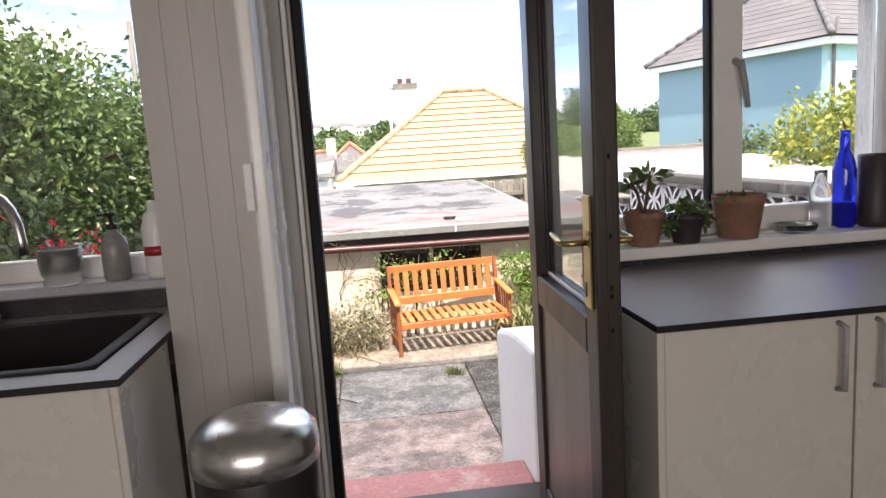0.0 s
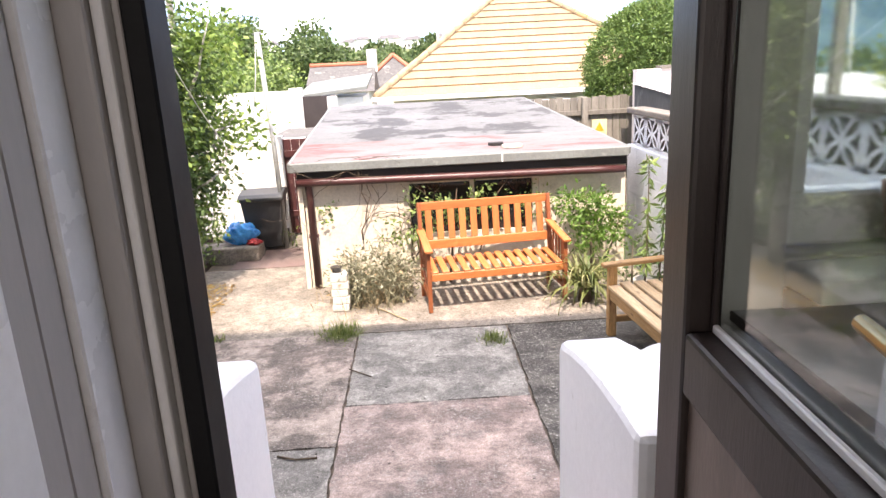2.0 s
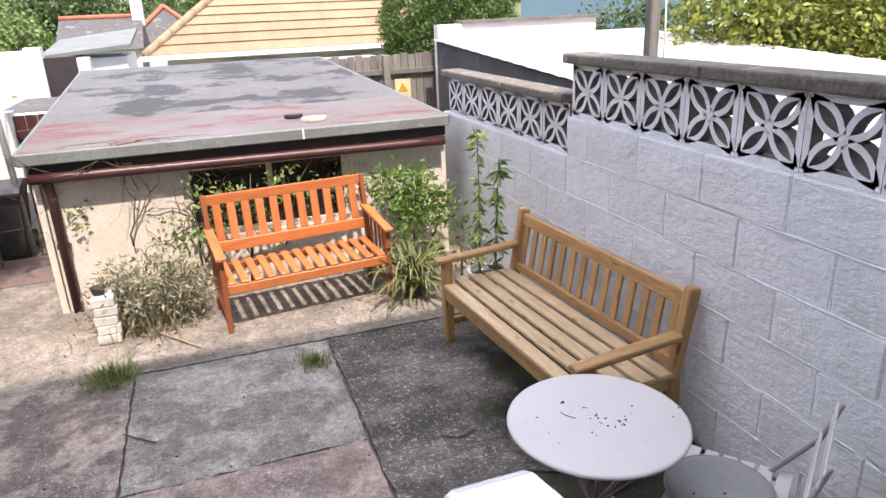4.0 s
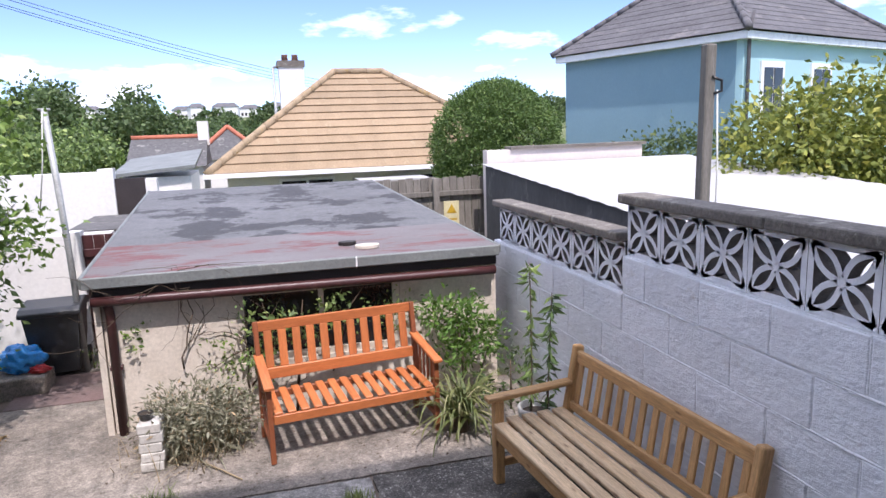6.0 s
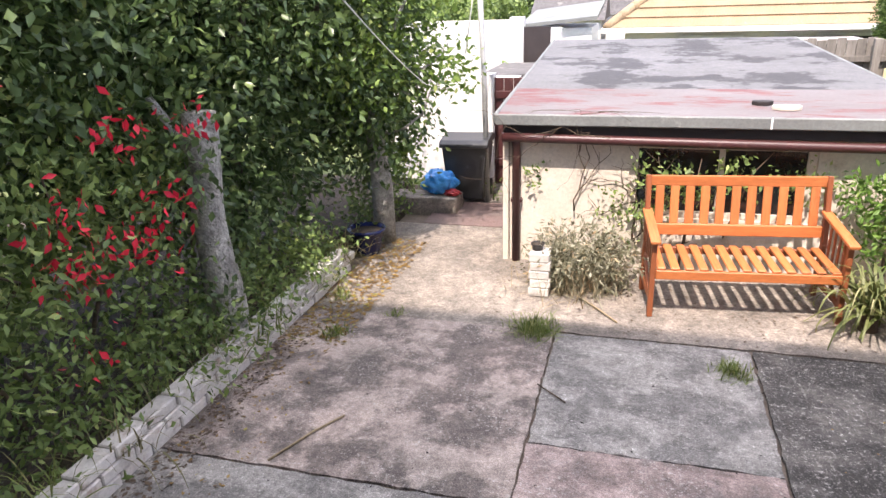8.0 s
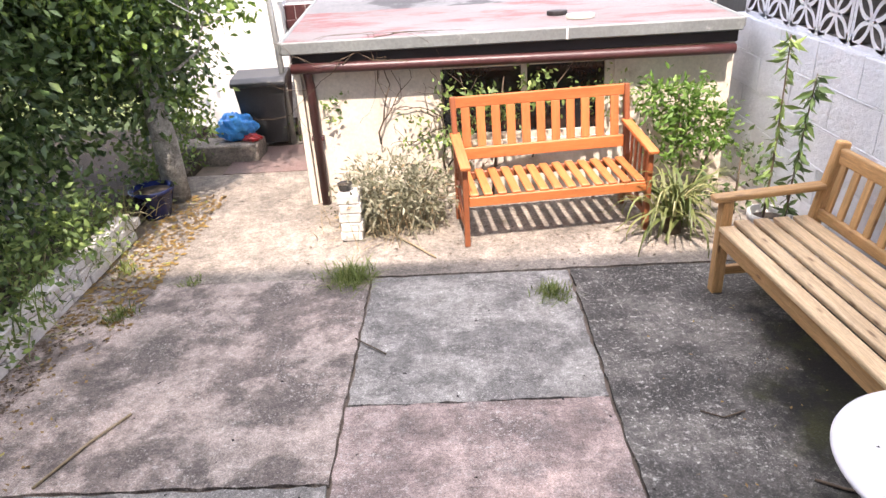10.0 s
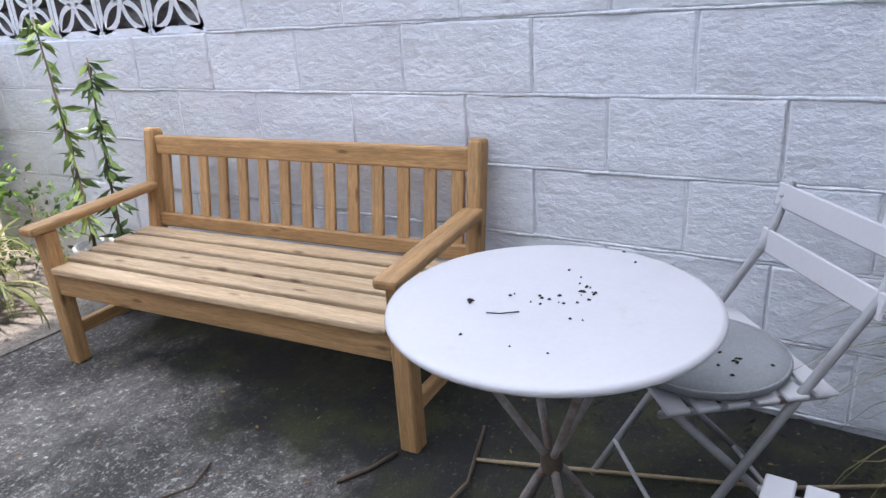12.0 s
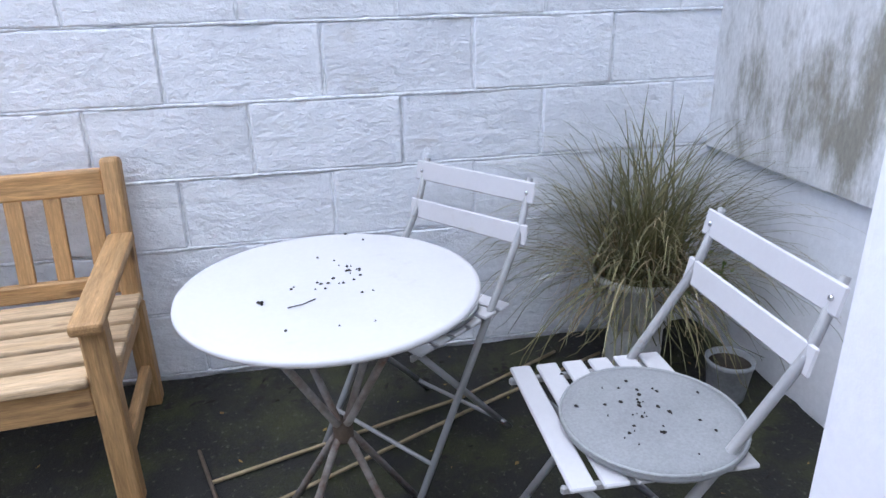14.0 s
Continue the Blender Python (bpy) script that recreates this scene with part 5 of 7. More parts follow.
def pale_bench():
    # local x runs along the seat away from the shed, y towards the block wall
    m = Matrix(((math.sin(radians(4.2)), math.cos(radians(4.2)), 0, 1.99), (-math.cos(radians(4.2)), math.sin(radians(4.2)), 0, 5.762), (0, 0, 1, 0), (0, 0, 0, 1)))
    b = thing("garden_bench", "pale weathered softwood bench against the white block wall", "bench", m)
    L, D = 1.552, 0.56
    for x in (0.03, L - 0.03):
        board("leg", (x, 0.03, 0), (x, 0.03, 0.535), 0.06, 0.06, M_teak, b, up=(0, 1, 0), bevel=0.006)
        board("back_post", (x, D - 0.04, 0), (x, D - 0.05, 0.36), 0.055, 0.065, M_teak, b, up=(0, 1, 0), bevel=0.006)
        board("back_post", (x, D - 0.05, 0.3605), (x, D + 0.032, 0.806), 0.055, 0.065, M_teak, b, up=(0, 1, 0), bevel=0.014, seg=2)
        board("armrest", (x, -0.045, 0.548), (x, D - 0.03, 0.575), 0.075, 0.032, M_teak, b, bevel=0.01, seg=2)
        board("stretcher", (x, 0.05, 0.13), (x, D - 0.06, 0.13), 0.03, 0.05, M_teak, b)
        board("side_rail", (x, 0.05, 0.345), (x, D - 0.06, 0.345), 0.03, 0.07, M_teak, b)
    board("seat_rail", (0.06, 0.02, 0.335), (L - 0.06, 0.02, 0.335), 0.03, 0.085, M_teak, b)
    for i in range(5):
        y = 0.03 + i * 0.106
        board("seat_slat", (0.0 if i else 0.06, y, 0.392), (L if i else L - 0.06, y, 0.392), 0.080, 0.024, M_teak_pale, b, bevel=0.006, seg=2)
    board("back_rail", (0.05, D - 0.035, 0.43), (L - 0.05, D - 0.035, 0.43), 0.03, 0.055, M_teak, b)
    board("top_rail", (0.055, D + 0.02, 0.738), (L - 0.055, D + 0.02, 0.738), 0.034, 0.078, M_teak, b, bevel=0.008, seg=2)
    n = 14
    for i in range(n):
        x = 0.10 + (L - 0.20) * i / (n - 1)
        board("back_slat", (x, D - 0.028, 0.455), (x, D + 0.014, 0.701), 0.046, 0.016, M_teak, b, up=(0, 1, -0.15), bevel=0.003)
    return b


orange_bench()
pale_bench()

# ---- table and folding chairs ----
TX, TY, TR = 1.832, 3.688, 0.304
table = thing("bistro_table", "round white metal bistro table with folding legs", "table", pose(TX, TY, 0, 0, 0, 25))
lathe("tabletop", [(TR - 0.010, 0.689), (TR - 0.003, 0.690), (TR, 0.695), (TR - 0.002, 0.701), (TR - 0.012, 0.703), (TR * 0.5, 0.7025), (0.001, 0.7022)], M_white_metal, table, steps=72)
for a in (0.3, 0.3 + math.pi / 2, 0.3 + math.pi, 0.3 + 1.5 * math.pi):
    c, s = math.cos(a), math.sin(a)
    tube("leg", [(0.20 * c, 0.20 * s, 0.689), (0.02 * c, 0.02 * s, 0.38), (-0.03 * c, -0.03 * s, 0.32), (-0.235 * c, -0.235 * s, 0.0)], 0.0085, M_rust_metal, table)
lathe("collar", [(0.018, 0.325), (0.023, 0.335), (0.023, 0.365), (0.018, 0.375)], M_twig, table, "rusty leg collar", steps=14)


def folding_chair(x, y, rz, label, drop=0.0):
    """Local: the sitter faces -y; the back is at +y."""
    c = thing("folding_chair", label, "chair", pose(x, y, 0, 0, 0, rz), group="folding chairs at the table")
    W = 0.19
    for s in (-1, 1):
        tube("frame_bar", [(s * W, -0.21, 0.0), (s * W, 0.08, 0.43), (s * W, 0.225, 0.66 - drop), (s * W * 0.98, 0.27, 0.80 - drop)], [0.0095, 0.0105, 0.0105, 0.009], M_grey_metal, c)
        tube("leg", [(s * (W - 0.022), 0.22, 0.0), (s * (W - 0.022), -0.17, 0.432)], 0.0095, M_grey_metal, c)
        board("seat_bar", (s * (W - 0.012), -0.20, 0.430), (s * (W - 0.012), 0.16, 0.430), 0.012, 0.018, M_grey_metal, c)
    for yy, zz in ((-0.15, 0.10), (0.17, 0.055)):
        tube("cross_bar", [(-W, yy, zz), (W, yy, zz)], 0.006, M_grey_metal, c)
    for i in range(6):
        yy = -0.168 + i * 0.0615
        board("seat_slat", (-0.205, yy, 0.446), (0.205, yy, 0.446), 0.048, 0.010, M_white_metal, c, bevel=0.003)
    for yy, zz in ((0.22, 0.655 - drop), (0.252, 0.765 - drop)):
        sl = board("back_slat", (-0.215, yy, zz), (0.215, yy, zz), 0.058, 0.008, M_white_metal, c, up=(0, 1, -0.2), bevel=0.004)
        for s in (-1, 1):
            lathe("rivet", [(0.006, 0.0), (0.005, 0.003), (0.001, 0.004)], M_steel, c, steps=8, m=pose(s * W, yy - 0.0045, zz, 78, 0, 0))
    return c


folding_chair(2.222, 3.462, -143, "grey-white folding metal chair behind the bistro table", 0.025)
folding_chair(1.63, 3.12, 178, "white folding metal chair beside the steps")
for x, y, rz, lab in ((2.18, 3.475, -141, "round grey seat cushion on the folding chair"), (1.57, 3.10, 180, "round grey seat cushion speckled with leaf litter")):
    cu = thing("seat_cushion", lab, "cushion", pose(x, y, 0.4515, 0, 0, rz))
    lathe("pad", [(0.15, 0.0), (0.172, 0.004), (0.178, 0.014), (0.172, 0.024), (0.15, 0.028), (0.08, 0.029), (0.001, 0.029)], M_cushion, cu, steps=48)
    tube("piping", [(0.1755 * math.cos(a), 0.1755 * math.sin(a), 0.022) for a in np.linspace(0, 2 * math.pi, 49)], 0.0035, M_grey_pot, cu, sides=6)

# ---- plants in the yard ----
def litter(name, cx, cy, z, r, n, label, seed):
    g = np.random.default_rng(seed)
    v, f = [], []
    for _ in range(n):
        a, d = g.uniform(0, 2 * math.pi), r * abs(g.normal()) * 0.55
        x, y, s = cx + d * math.cos(a), cy + d * math.sin(a), g.uniform(0.0012, 0.0055)
        k = len(v)
        m = 6
        for i in range(m):
            t = 2 * math.pi * i / m
            v.append((x + s * math.cos(t) * g.uniform(0.5, 1.6), y + s * math.sin(t) * g.uniform(0.5, 1.3), z + 0.0006))
        v.append((x, y, z + 0.004))
        f += [(k + i, k + (i + 1) % m, k + m) for i in range(m)]
    return tagged(link_part(name, raw(name, v, f, M_black_dirt)), label, "litter", kind="stuff")


litter("leaf_litter", 1.895, 3.645, 0.7028, 0.045, 13, "black specks of leaf litter on the white tabletop", 1)
litter("leaf_litter", 1.777, 3.822, 0.7028, 0.012, 8, "dark clump of leaf litter on the white tabletop", 6)
litter("leaf_litter", TX, TY, 0.7026, 0.27, 20, "scattered dark specks on the white tabletop", 2)
litter("leaf_litter", 1.57, 3.12, 0.481, 0.14, 40, "dark leaf litter on the grey seat cushion", 3)
litter("leaf_litter", 2.15, 3.4, 0.481, 0.10, 12, "dark specks on the grey seat cushion", 4)
tagged(tube("twig", [(1.739, 3.771, 0.7048), (1.744, 3.745, 0.706), (1.766, 3.719, 0.7048)], 0.0012, M_black_dirt, sides=5), "thin dark twig on the tabletop", "twig")


def pot(name, x, y, r, h, material, label, taper=0.75):
    p = thing(name, label, "plant pot", pose(x, y, 0.0))
    lathe("pot", [(r * taper, 0), (r * taper * 1.03, 0.01), (r * 0.96, h * 0.86), (r, h * 0.88), (r * 1.02, h), (r * 0.92, h), (r * 0.86, h * 0.84)], material, p, steps=32)
    lathe("soil", [(r * 0.87, h * 0.80), (r * 0.87, h * 0.86)], M_soil, p, steps=20)
    return p


# sedge in a pot on a grey block
plinth = tagged(block("pot_stand", 2.39, 2.53, 2.60, 2.74, 0.0, 0.19, M_pale_pot, bevel=0.008, seg=2), "pale square stand under the grass pot", "stand")
sp = thing("potted_sedge", "pot of arching brown-green sedge in the wall corner", "potted plant", pose(2.46, 2.67, 0.19))
lathe("pot", [(0.11, 0), (0.115, 0.01), (0.155, 0.15), (0.165, 0.155), (0.168, 0.18), (0.15, 0.18), (0.14, 0.15)], M_pale_pot, sp, steps=32)
lathe("soil", [(0.145, 0.145), (0.145, 0.155)], M_soil, sp, steps=20)
blades("grass", (0, 0, 0.15), 820, 0.63, 0.0045, L_sedge, sp, seed=8, spread=0.06, lean=0.8, steps=7, droop=0.85)
blades("tall_grass", (0, 0, 0.15), 34, 0.66, 0.0045, L_sedge, sp, seed=18, spread=0.05, lean=0.3, steps=7, droop=0.35)
blades("dead_grass", (0, 0, 0.14), 150, 0.42, 0.006, M_dry, sp, seed=9, spread=0.06, lean=1.1, steps=7, droop=1.4, label="straw-coloured dead blades")
c_, n_ = clumps([(-0.02, -0.16, 0.17, 0.10, 0.07, 0.07)], 2500, 12, twig=0.03)
leaves("trailing_leaves", c_, n_, 0.03, L_mid, sp, seed=4, ratio=0.7)
pot("empty_pot", 2.22, 2.46, 0.075, 0.14, M_grey_pot, "small grey plastic pot on the ground")

# tall leafy stems in a pot
lp = pot("potted_lily", 2.405, 6.05, 0.118, 0.315, M_pale_pot, "pale round pot with two tall leafy stems", 0.8)
for k, (dx, dy, h, lean) in enumerate(((-0.02, 0.03, 1.27, (0.03, 0.08)), (0.06, -0.05, 1.10, (0.03, -0.02)))):
    pts = [(dx + lean[0] * t, dy + lean[1] * t * t, 0.22 + (h - 0.22) * t) for t in np.linspace(0, 1, 9)]
    tube("stem", pts, [0.008 - 0.0006 * i for i in range(9)], M_twig, lp, sides=6)
    g = np.random.default_rng(30 + k)
    cs, ns = [], []
    for i in range(120):
        t = 0.1 + 0.9 * g.random()
        a = g.uniform(0, 2 * math.pi)
        cs.append((dx + lean[0] * t, dy + lean[1] * t * t, 0.22 + (h - 0.22) * t))
        ns.append((1.6 * math.cos(a), 1.6 * math.sin(a), -0.3))
    leaves("foliage", cs, ns, 0.088, L_mid if k == 0 else L_dark, lp, seed=40 + k, ratio=0.27, droop=1.0)

# yucca-like clump and shrub by the wall
yu = thing("spiky_plant", "clump of arching cream-striped strap leaves", "plant", pose(2.02, 6.52, 0))
blades("foliage", (0, 0, 0.14), 125, 0.54, 0.022, L_yucca, yu, seed=5, spread=0.05, lean=0.9, steps=9, droop=1.5)
lathe("stem", [(0.06, 0.0), (0.05, 0.08), (0.035, 0.17)], M_twig, yu, steps=12)


def shrub(name, label, blobs, per, size, material, stems, seed, ratio=0.5, twig=0.05, wood=None, shell=0.4):
    s = thing(name, label, "shrub")
    tubes("branch", stems, wood or M_twig, s)
    c, n = clumps(blobs, per, seed, shell=shell, twig=twig)
    leaves("foliage", c, n, size, material, s, seed=seed, ratio=ratio)
    return s


shrub("shrub", "bright green bushy shrub against the shed corner", [(2.20, 7.08, 0.66, 0.24, 0.16, 0.18), (2.36, 7.04, 0.52, 0.18, 0.18, 0.16), (2.02, 7.14, 0.74, 0.16, 0.1, 0.11), (2.16, 7.05, 0.40, 0.12, 0.12, 0.14)], 2000, 0.052, L_shrub,
      [([(2.2, 7.0, 0), (2.2, 7.03, 0.4), (2.15, 7.05, 0.8)], [0.014, 0.01, 0.005]), ([(2.25, 7.0, 0), (2.4, 7.0, 0.4), (2.45, 7.0, 0.6)], [0.012, 0.008, 0.004])], 6, ratio=0.4)
shrub("shrub", "dark leafy plant in the corner behind the bench", [(2.58, 6.8, 0.24, 0.1, 0.22, 0.22), (2.35, 6.85, 0.16, 0.16, 0.14, 0.15)], 520, 0.05, L_dark,
      [([(2.5, 6.75, 0), (2.5, 6.75, 0.4)], [0.01, 0.005])], 16)
shrub("climber", "leafy climber in front of the shed window", [(0.98, 7.21, 0.72, 0.36, 0.08, 0.18), (0.62, 7.22, 0.60, 0.14, 0.08, 0.3), (1.28, 7.22, 0.80, 0.2, 0.07, 0.12), (1.72, 7.22, 0.72, 0.2, 0.07, 0.14)], 1000, 0.045, L_mid,
      [([(0.9, 7.24, 0), (0.95, 7.25, 0.5), (1.0, 7.26, 0.9)], [0.012, 0.009, 0.004]), ([(1.2, 7.26, 0.3), (1.35, 7.26, 0.8), (1.5, 7.25, 1.0)], [0.008, 0.005, 0.003])], 7)
g = np.random.default_rng(77)


def branch(p, heading, ln, r, depth, out):
    """A crooked stem that forks as it climbs the wall."""
    pts, a = [p], heading
    for i in range(5):
        a += g.normal() * 0.28
        q = pts[-1]
        pts.append((q[0] + math.sin(a) * ln / 5, max(7.17, min(7.31, q[1] + g.normal() * 0.008)), min(1.24, q[2] + math.cos(a) * ln / 5)))
    out.append((pts, [r * (1 - 0.09 * i) for i in range(6)]))
    if depth:
        for k in range(2):
            branch(pts[2 + 2 * k], heading + (-1) ** k * g.uniform(0.4, 1.1), ln * 0.72, r * 0.6, depth - 1, out)
        branch(pts[-1], heading + g.normal() * 0.5, ln * 0.7, r * 0.55, depth - 1, out)


runs = []
branch((0.22, 7.30, 0.0), 0.22, 0.55, 0.014, 3, runs)
branch((0.10, 7.29, 0.45), -0.5, 0.45, 0.008, 2, runs)
branch((-0.1, 7.20, 1.05), 1.35, 0.5, 0.005, 2, runs)
branch((0.35, 7.20, 1.05), -1.4, 0.6, 0.005, 2, runs)
bare = thing("bare_climber", "bare brown climber stems trained up the shed wall", "climber")
tagged(tubes("stem", runs, M_twig, bare), kind="stuff")
c_, n_ = clumps([(0.36, 7.27, 0.55, 0.16, 0.04, 0.14), (-0.22, 7.29, 0.72, 0.05, 0.03, 0.1), (0.42, 7.26, 0.3, 0.12, 0.05, 0.2)], 500, 9, twig=0.04)
leaves("foliage", c_, n_, 0.04, L_light, bare, seed=10)
lav = thing("lavender_bush", "straggly silver-grey lavender bush with dry stems", "shrub")
blades("stem", (0.18, 6.86, 0.0), 420, 0.32, 0.006, L_grey, lav, seed=21, spread=0.13, lean=0.7, steps=4, droop=0.35)
blades("dry_stem", (0.12, 6.86, 0.0), 300, 0.30, 0.005, M_dry, lav, seed=22, spread=0.16, lean=0.8, steps=4, droop=0.5)
c_, n_ = clumps([(0.18, 6.85, 0.26, 0.34, 0.22, 0.22), (0.0, 6.84, 0.2, 0.14, 0.16, 0.18), (0.42, 6.85, 0.2, 0.16, 0.16, 0.2)], 3800, 23, twig=0.05, shell=0.3)
leaves("foliage", c_, n_, 0.05, L_grey, lav, seed=24, ratio=0.28)

bricks = thing("brick_stack", "short stack of whitewashed bricks beside the lavender", "bricks")
for i in range(5):
    block("brick", -0.15 + 0.006 * (i % 2), -0.005 + 0.006 * (i % 2), 6.60, 6.81, 0.066 * i, 0.066 * i + 0.063, M_brick_white, bricks, bevel=0.006, rz=2.0 * (i % 2))
bp = pot("small_pot", -0.10, 6.70, 0.05, 0.05, M_black_plastic, "small dark dish standing on the bricks")
bp.location.z = 0.3275

# low bed wall and bed
bed = thing("bed_wall", "low whitewashed brick edging wall of the planting bed", "low wall")
tagged(bed, kind="structure")
rng = random.Random(11)
y = 2.6
while y < 6.6:
    for i in range(3):
        off = 0.11 if i == 1 else 0.0
        block("brick", -1.74, -1.63 + rng.uniform(-0.006, 0.006), y + off, y + off + 0.213, 0.066 * i, 0.066 * i + 0.062, M_brick_white, bed, bevel=0.007)
    y += 0.222
boxes("bed", [(-5.5, -1.741, 2.35, 7.0, -0.1, 0.12), (-5.5, -1.95, 7.0, 9.4, -0.1, 0.10), (-1.95, -1.725, 7.0, 9.4, -0.1, 0.02)], M_soil, label="bare earth of the planting bed", category="soil")
bpot = pot("glazed_pot", -1.64, 7.22, 0.16, 0.23, M_blue_pot, "round dark blue glazed pot beside the bed", 0.6)

for k, (x, y, n, s) in enumerate(((-0.02, 6.07, 420, 0.115), (1.15, 5.78, 200, 0.075), (-1.30, 5.75, 120, 0.07), (-1.0, 6.1, 60, 0.05), (-1.5, 6.3, 80, 0.08))):
    w = blades("grass_tuft", (x, y, 0.0), n, s, 0.005, L_grass, None, seed=60 + k, spread=s * 0.62, lean=0.95, steps=3, droop=0.5)
    tagged(w, "tuft of yellow-green grass growing in the paving joint", "grass")


def scatter(name, x0, x1, y0, y1, n, size, material, label, seed, z=0.004):
    g = np.random.default_rng(seed)
    c = np.stack([g.uniform(x0, x1, n), g.uniform(y0, y1, n), np.full(n, z) + g.random(n) * 0.006], 1)
    nn = np.tile([0.0, 0.0, 0.28], (n, 1))
    me_ob = leaves(name, c, nn, size, material, None, seed=seed, ratio=0.6, droop=0.25)
    co = np.empty(len(me_ob.data.vertices) * 3)
    me_ob.data.vertices.foreach_get("co", co)
    co = co.reshape(-1, 3)
    co[:, 2] = np.maximum(z, z + (co[:, 2] - z) * 0.18)
    me_ob.data.vertices.foreach_set("co", co.ravel())
    return tagged(me_ob, label, "litter", kind="stuff")


scatter("fallen_leaves", -1.62, -1.2, 5.6, 7.6, 1000, 0.045, L_litter, "yellow and brown fallen leaves along the bed wall", 31)
scatter("fallen_leaves", -1.62, -1.42, 3.4, 5.8, 620, 0.034, M_twig, "brown fallen leaves along the bed wall", 32)
scatter("fallen_leaves", -1.62, -1.15, 3.2, 5.9, 260, 0.03, L_litter, "thin scatter of brown leaves on the paving", 36)
scatter("debris", -0.4, 2.7, 6.1, 7.4, 330, 0.03, M_twig, "dry leaves and crumbs on the pale concrete", 33)
scatter("debris", -1.7, 2.7, 3.3, 6.0, 130, 0.022, M_black_dirt, "small dark leaf scraps on the paving", 34)
scatter("debris", 2.5, 2.72, 2.4, 5.9, 260, 0.035, M_black_dirt, "wet dead leaves gathered at the foot of the wall", 37)
scatter("debris", 1.4, 2.7, 2.4, 5.6, 90, 0.02, L_litter, "pale crumbs and leaf scraps on the damp concrete", 38)
scatter("debris", 1.3, 2.7, 2.3, 4.0, 150, 0.04, M_black_dirt, "wet dead leaves on the mossy ground", 35)
sticks = ([(0.09, 5.41, 0.008), (0.15, 5.35, 0.012), (0.26, 5.26, 0.008)], [(0.22, 6.62, 0.01), (0.36, 6.45, 0.012), (0.49, 6.28, 0.01)], [(-1.06, 4.45, 0.008), (-0.95, 4.7, 0.012), (-0.85, 4.88, 0.008)],
          [(1.9, 4.35, 0.008), (1.98, 4.30, 0.01), (2.08, 4.27, 0.008)], [(2.0, 3.95, 0.01), (2.3, 3.3, 0.02), (2.55, 2.75, 0.012)], [(2.15, 4.05, 0.01), (2.38, 3.3, 0.018), (2.6, 2.9, 0.01)],
          [(1.75, 4.05, 0.01), (2.05, 4.02, 0.015), (2.3, 4.1, 0.01)], [(1.62, 4.75, 0.008), (1.7, 4.7, 0.01), (1.8, 4.74, 0.008)], [(-0.2, 4.35, 0.008), (-0.1, 4.3, 0.012), (0.02, 4.31, 0.008)])
for k, p in enumerate(sticks):
    tagged(tube("fallen_stick", p, 0.006 if k not in (0, 7) else 0.004, M_dry if k in (1, 2, 4, 5) else M_twig, sides=5), "thin fallen stick lying on the paving", "stick")


# ---- hedge trees on the garden side ----
def tree(name, label, trunk, limbs, blobs, per, size, material, seed, bark, ratio=0.5, twig=0.16, shell=0.5, ragged=0.18):
    t = thing(name, label, "tree")
    tube("trunk", [p[:3] for p in trunk], [p[3] for p in trunk], bark, t, sides=12)
    if limbs:
        tubes("limb", limbs, bark, t, sides=6)
    c, n = clumps(blobs, per, seed, shell=shell, twig=twig, ragged=ragged)
    leaves("crown", c, n, size, material, t, seed=seed, ratio=ratio)
    return t


def limb(a, b, r0, r1, seed):
    g = random.Random(seed)
    n = 6
    pts = []
    for i in range(n + 1):
        t = i / n
        j = 0.06 * math.sin(math.pi * t)
        pts.append(tuple(a[k] + (b[k] - a[k]) * t + g.uniform(-j, j) * 2 for k in range(3)))
    return pts, [r0 + (r1 - r0) * i / n for i in range(n + 1)]


tree("hedge_tree", "dense dark-leaved tree overhanging the planting bed", [(-2.5, 6.5, 0.1, 0.16), (-2.45, 6.5, 1.2, 0.13), (-2.5, 6.6, 2.4, 0.09), (-2.6, 6.7, 3.3, 0.05)],
     [limb((-2.45, 6.5, 1.2), (-1.5, 7.2, 2.4), 0.05, 0.01, 1), limb((-2.5, 6.5, 1.6), (-1.6, 6.0, 2.3), 0.05, 0.01, 2), limb((-2.5, 6.6, 2.2), (-3.4, 6.0, 3.4), 0.05, 0.012, 3)],
     [(-2.4, 6.6, 2.3, 0.95, 1.3, 0.9), (-2.1, 7.5, 2.0, 0.75, 0.9, 0.95), (-1.75, 7.7, 1.35, 0.45, 0.7, 0.75), (-2.4, 5.4, 1.7, 0.55, 1.0, 1.0), (-2.9, 6.0, 2.7, 0.9, 1.3, 0.6), (-2.3, 6.6, 1.1, 0.5, 1.2, 0.8), (-3.4, 7.8, 2.2, 1.2, 1.5, 0.9)],
     1500, 0.072, L_dark, 51, M_bark_dark, twig=0.12, shell=0.35)
